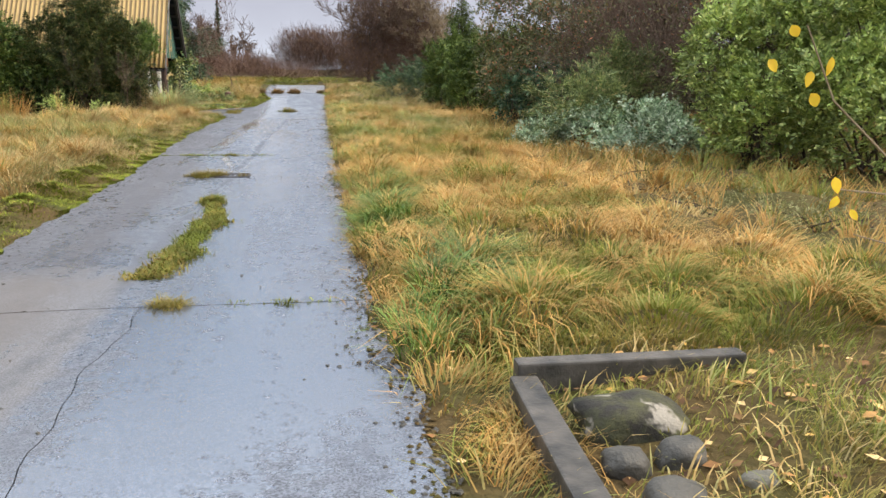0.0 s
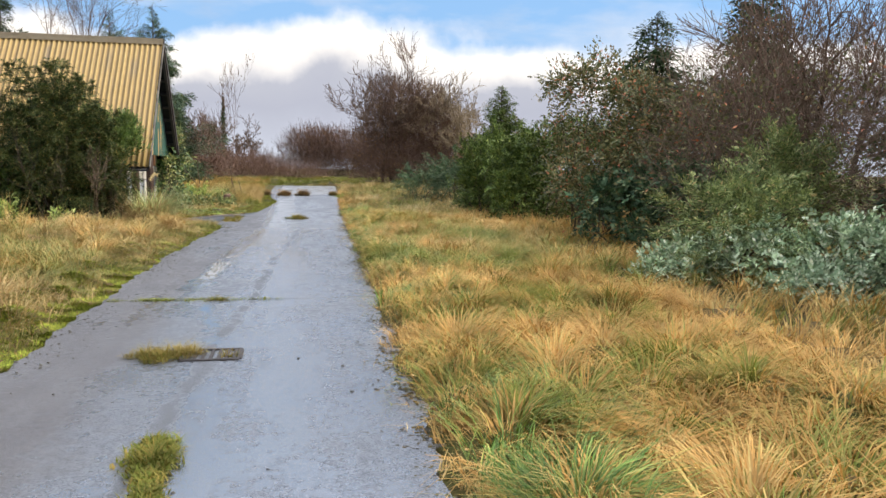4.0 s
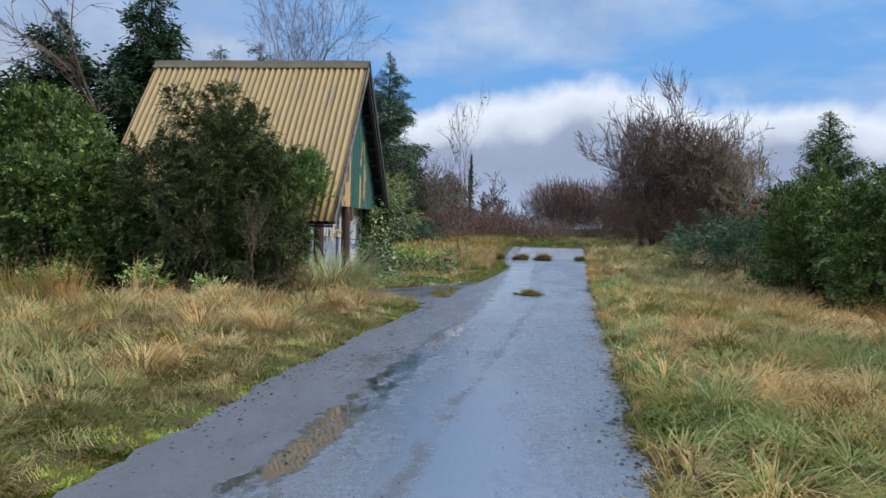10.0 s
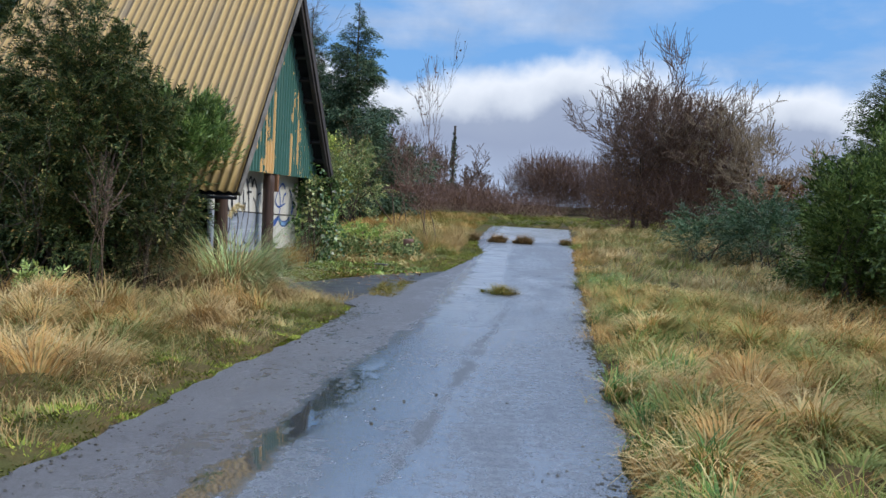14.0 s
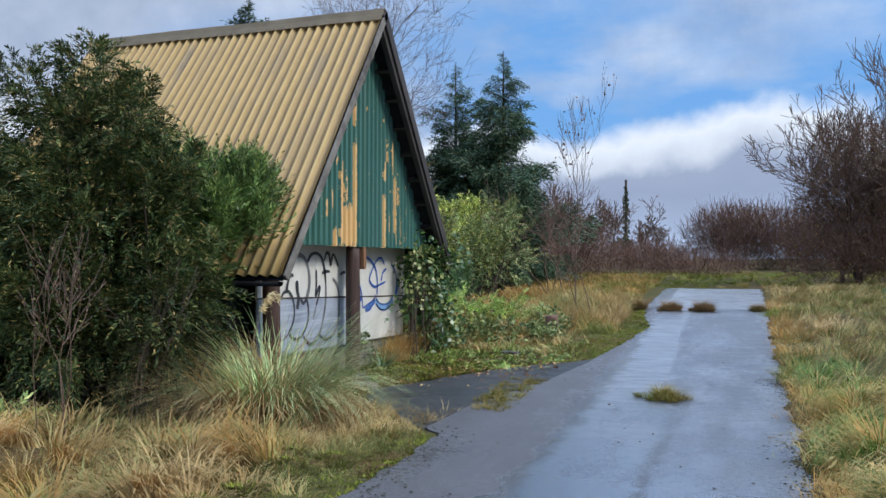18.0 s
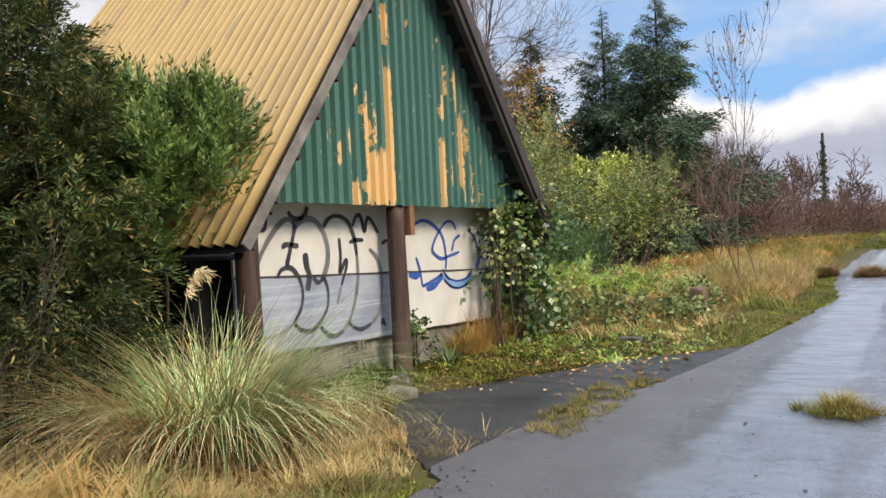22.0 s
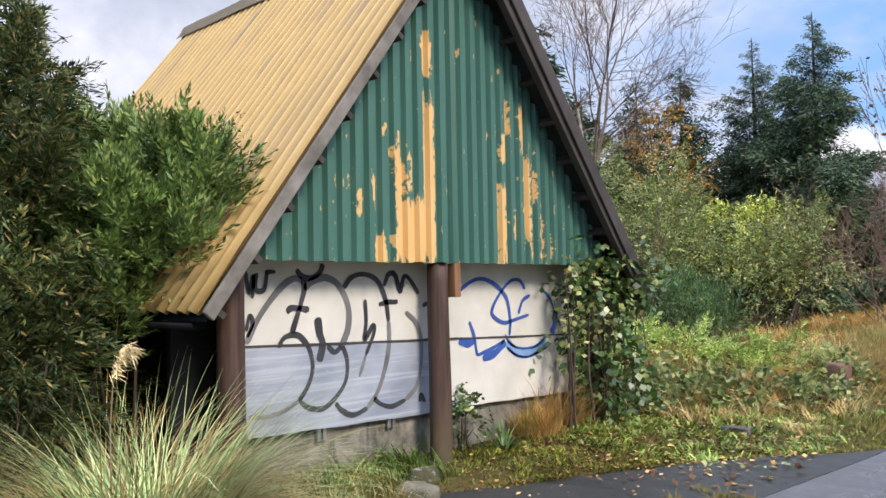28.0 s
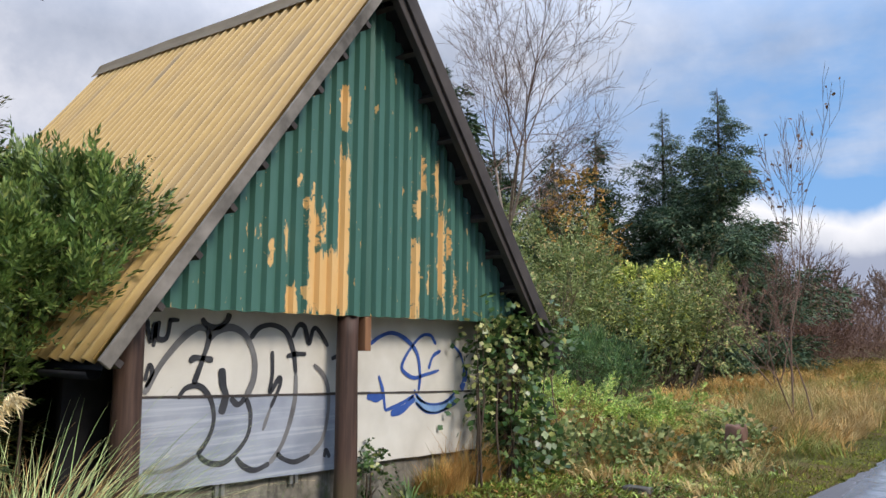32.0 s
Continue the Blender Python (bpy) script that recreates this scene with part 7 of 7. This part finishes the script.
yy = 16.5 + 8.0 * r.uniform(0, 1, 70) ** 2.0
scatter("debris", "dark broken crumbs along the old seam", np.stack([np.interp(yy, *SEAM_LINE) + r.normal(0, 0.09, 70), yy], 1), (0.004, 0.011), M["stone_dark"], "gravel", seed=8)
r = np.random.RandomState(5)
y = r.uniform(0, 34, 2600)
y = y + 0.22 * np.sin(y * 5.1) + 0.15 * np.sin(y * 11.7)
inward = r.exponential(0.11, 2600) * (0.8 + 0.6 * np.sin(y * 3.3) * np.sin(y * 1.1 + 1))
scatter("gravel", "dark crumbs of broken asphalt along the verge", np.stack([xr(y) + 0.05 - np.abs(inward), y], 1), (0.003, 0.013), M["stone_dark"], "gravel", flat=0.25)
y = r.uniform(0.5, 32, 3200)
scatter("gravel", "brown clods of soil along the edge of the lane", np.stack([xr(y) + 0.06 - np.abs(r.normal(0, 0.11, 3200)) * (0.6 + 0.7 * np.abs(np.sin(y * 2.3) * np.sin(y * 0.9 + 1))), y], 1), (0.004, 0.014), M["soil"], "gravel", flat=0.2, seed=11)
y = r.uniform(5, 27.5, 700)
scatter("gravel", "dark crumbs of broken asphalt along the moss", np.stack([xl(y) + np.abs(r.normal(0, 0.18, 700)), y], 1), (0.004, 0.013), M["stone_dark"], "gravel", seed=2)
y = r.uniform(0, 40, 260)
scatter("gravel", "scattered crumbs on the wet lane", np.stack([r.uniform(-4.7, -1.9, 260), y], 1), (0.004, 0.012), M["stone_dark"], "gravel", seed=3)


def fallen(label, xy, size, seed, material):
    r2 = np.random.RandomState(seed)
    n = len(xy)
    z = np.maximum(gz(xy[:, 1]) + 0.006, land(xy[:, 0], xy[:, 1]) + 0.02)
    N = unit(np.stack([r2.normal(0, 1, n), r2.normal(0, 1, n), r2.uniform(-0.1, 0.35, n)], 1))
    side = unit(np.cross(N, np.array([0, 0, 1.0])))
    L = r2.uniform(*size, (n, 1))
    c = np.column_stack([xy, z])
    V = np.stack([c, c + N * L * 0.5 - side * L * 0.35 + [0, 0, 0.006], c + N * L, c + N * L * 0.5 + side * L * 0.35], 1).reshape(-1, 3)
    return tagged(np_mesh("fallen_leaves", V, np.arange(4 * n).reshape(n, 4), material), label, "leaf litter", kind="stuff")


y = r.uniform(0, 20, 130)
fallen("fallen brown leaves along the lane", np.stack([xr(y) + np.abs(r.normal(0.15, 0.35, 130)), y], 1), (0.03, 0.07), 1, M["leaf_orange"])
fallen("fallen leaves around the sunken bed", np.stack([r.uniform(-1.3, 1.2, 150), r.uniform(0.6, 2.9, 150)], 1), (0.04, 0.09), 2, M["leaf_orange"])
fallen("fallen leaves and scraps before the shelter", np.stack([r.uniform(-7.2, -4.9, 240), r.uniform(29.6, 34.5, 240)], 1), (0.02, 0.06), 3, M["leaf_orange"])
tussocks("moss_strip", "moss and low weeds at the foot of the shelter", lambda n, q: np.stack([q.uniform(-7.3, -5.4, n), q.uniform(30.2, 33.8, n)], 1), 700, 24, (0.02, 0.09), M["moss"], (0.009, 0.018), seed=21)
tussocks("dry_grass", "reddish dry grass against the plinth", box_zone(-7.25, -6.9, 31.5, 32.5), 34, 60, (0.25, 0.6), M["grass_gold"], (0.005, 0.009), (0.3, 0.8), segs=3, seed=22)
tussocks("weeds", "green weeds against the plinth", box_zone(-7.3, -6.7, 28.6, 29.9), 40, 40, (0.12, 0.34), M["grass_green"], (0.008, 0.016), segs=3, seed=23)
tussocks("dry_grass", "withered orange stalks among the brambles", box_zone(-6.9, -5.6, 34.2, 36.4), 40, 50, (0.25, 0.6), M["grass_gold"], (0.005, 0.010), (0.3, 0.8), segs=3, seed=24)
shrub("ivy_seedling", "young ivy growing at the plinth", [(-7.2, 30.75, 0.4, 0.12, 0.16, 0.32)], 420, (0.055, 0.040), M["ivy"], flat=0.8, hang=0.3, stems=3, seed=41, lumps=4)
fern = thing("hart_fern", "small strap-leaved fern beside the post", "plant", (-6.95, 31.0, 0.12))
n = 26
a = R.uniform(0, 2 * np.pi, n)
V, Q = blades(np.stack([-6.95 + 0.03 * np.cos(a), 31.0 + 0.03 * np.sin(a), np.full(n, 0.1)], 1), np.stack([np.cos(a), np.sin(a)], 1), R.uniform(0.25, 0.5, n), R.uniform(0.02, 0.035, n), R.uniform(0.5, 1.0, n), 5)
np_mesh("blade_cluster", V, Q, M["ivy"], fern)
# plume of the pampas
bm_seg = [[-6.75, 26.9, 0.3, -6.62, 26.83, 1.0, 0.006, 0.005], [-6.62, 26.83, 1.0, -6.50, 26.80, 1.42, 0.005, 0.003]]
plume = np_mesh("plume_stalk", *tube_set(bm_seg, 5), M["twig_pale"], pam)
n = 220
u = R.uniform(0, 1, n)
P = np.stack([-6.53 + 0.17 * u, 26.8 + 0.05 * u, 1.33 + 0.17 * np.sin(u * 2.2)], 1) + R.normal(0, 0.012, (n, 3))
tagged(np_mesh("plume", *leaves_at(P, unit(np.tile([0.7, 0.2, -0.25], (n, 1))), 0.08, 0.009, 0.35, 0.2), M["plume"], pam), "pale feathery seed plume")
# twig with the last yellow leaves, hanging in from the hedge side
tw = thing("yellow_leaved_twig", "bare sapling twig with a few yellow leaves", "sapling", (0.35, 1.6, 0.0))
segs = [[0.35, 1.6, 0.0, 0.05, 1.35, 0.75, 0.010, 0.008], [0.05, 1.35, 0.75, -0.55, 1.1, 1.22, 0.008, 0.005], [-0.55, 1.1, 1.22, -1.0, 0.98, 1.52, 0.005, 0.003], [-1.0, 0.98, 1.52, -1.12, 0.96, 1.72, 0.003, 0.002], [-0.55, 1.1, 1.22, -0.9, 1.05, 1.26, 0.004, 0.002], [-0.2, 1.25, 0.95, -0.75, 1.15, 1.1, 0.005, 0.002]]
np_mesh("stem", *tube_set(segs, 5), M["twig_pale"], tw)
for i, (x, y, z) in enumerate([(-1.16, 0.97, 1.72), (-1.2, 1.0, 1.63), (-1.1, 0.95, 1.60), (-1.06, 1.0, 1.54), (-1.02, 0.98, 1.64), (-0.93, 1.03, 1.30), (-0.90, 1.05, 1.24), (-0.86, 1.04, 1.20)]):
    r2 = np.random.RandomState(i)
    along = unit(np.array([r2.normal(0, 0.5), r2.normal(0, 0.4), -1.0]))
    side = unit(np.cross(along, [0.3, 1.0, r2.normal(0, 0.5)]))
    up2 = np.cross(along, side)
    L, W = r2.uniform(0.034, 0.058), r2.uniform(0.010, 0.017)
    rows = []
    for u in np.linspace(0, 1, 7):
        w = W * (math.sin(math.pi * u ** 0.75) ** 0.8 if 0 < u < 1 else 0.03)
        c = np.array([x, y, z]) + along * L * u + up2 * (-0.25 * L * u * u)
        rows.append([c - side * w + up2 * w * 0.35, c, c + side * w + up2 * w * 0.35])
    V = np.array(rows).reshape(-1, 3)
    Q = [(3 * a + b, 3 * a + b + 1, 3 * a + b + 4, 3 * a + b + 3) for a in range(6) for b in range(2)]
    np_mesh("leaf", V, Q, M["leaf_yellow"], tw, smooth=True)
shrub("heath_patch", "low grey-green heathy growth in the grass", [(2.1, 7.2, 0.0, 1.0, 0.9, 0.24), (2.9, 6.2, 0.0, 1.0, 0.9, 0.24), (1.9, 9.0, 0.0, 0.7, 0.8, 0.2)], 9000, (0.05, 0.012), M["heath"], flat=0.8, stems=6, seed=45, lumps=10, m=8, reach=4.0)
bare_tree("sapling", "small sapling with yellow-green leaves before the laurel", -12.6, 24.4, 1.7, 0.012, "twig", "twig", 2, 91, 0.4, trunk_part=0.6, leaves=80, leaf_mat=M["yellow_leaf"], leaf=(0.10, 0.06), cat="sapling")
tussocks("weeds", "straggling grass beside the forecourt", box_zone(-7.35, -6.3, 27.6, 29.3), 150, 34, (0.08, 0.26), M["grass_mixed"], (0.007, 0.013), seed=31)
tussocks("weeds", "broad green weeds among dry grass", box_zone(-6.9, -4.3, 33.4, 38.5), 260, 26, (0.08, 0.3), M["grass_mixed"], (0.012, 0.022), seed=32)
tussocks("short_grass", "short yellow-green grass in the sunken bed", box_zone(-1.25, 1.4, 0.2, 2.6), 200, 30, (0.05, 0.15), M["tuft_green"], (0.004, 0.009), seed=33)
tussocks("short_grass", "short yellow-green grass behind the kerb", box_zone(-1.3, 2.2, 2.85, 5.0), 380, 34, (0.07, 0.20), M["tuft_green"], (0.004, 0.009), spread=0.2, seed=34)
fallen("brown leaves lying in the sunken bed", np.stack([r.uniform(-1.2, 1.4, 260), r.uniform(0.5, 2.6, 260)], 1), (0.03, 0.08), 6, M["brown_leaf"])
tussocks("dry_grass", "pale dry grass around the bare saplings", box_zone(-6.4, -4.2, 37.0, 43.5), 240, 40, (0.3, 0.7), M["grass_mixed"], (0.006, 0.012), (0.4, 0.9), segs=3, seed=61)
tussocks("weeds", "low green weeds along the forecourt edge", box_zone(-6.9, -4.5, 31.6, 35.0), 500, 20, (0.03, 0.12), M["bramble"], (0.018, 0.034), (0.5, 1.1), seed=62)
fallen("fallen leaves and scraps along the forecourt edge", np.stack([r.uniform(-6.9, -4.5, 420), r.uniform(31.0, 35.5, 420)], 1), (0.03, 0.08), 4, M["leaf_orange"])
fallen("dark rotting leaves along the forecourt edge", np.stack([r.uniform(-6.8, -4.4, 500), r.uniform(30.8, 34.5, 500)], 1), (0.03, 0.09), 5, M["brown_leaf"])
tussocks("leaf_litter", "dark damp litter along the forecourt edge", box_zone(-7.0, -5.0, 30.4, 33.6), 520, 16, (0.02, 0.06), M["brown_leaf"], (0.018, 0.035), (0.6, 1.3), seed=63)
fallen("pale green leaf scraps along the forecourt edge", np.stack([r.uniform(-6.9, -4.4, 420), r.uniform(31.4, 36.5, 420)], 1), (0.03, 0.08), 7, M["ivy_pale"])
tussocks("tall_grass", "rough dry grass of the open field", box_zone(-24, -9.8, -6, 24), 2400, 16, (0.2, 0.45), M["grass_mixed"], (0.012, 0.022), segs=1, seed=81)
tussocks("tall_grass", "rough dry grass beyond the hedge", box_zone(4.5, 16, -6, 34), 2200, 16, (0.2, 0.45), M["grass_gold"], (0.012, 0.022), segs=1, seed=82)
tussocks("tall_grass", "rough dry grass beside the lane", lambda n, q: np.stack([np.where(q.uniform(0, 1, n) < 0.5, q.uniform(-10, -5.4, n), q.uniform(-1.0, 4.5, n)), q.uniform(-7, 0.3, n)], 1), 700, 24, (0.2, 0.45), M["grass_mixed"], (0.008, 0.014), seed=83)
tussocks("tall_grass", "rough dry grass beside the lane", box_zone(-9.9, -5.5, 0.0, 4.4), 420, 30, (0.2, 0.45), M["grass_mixed"], (0.008, 0.014), seed=84)
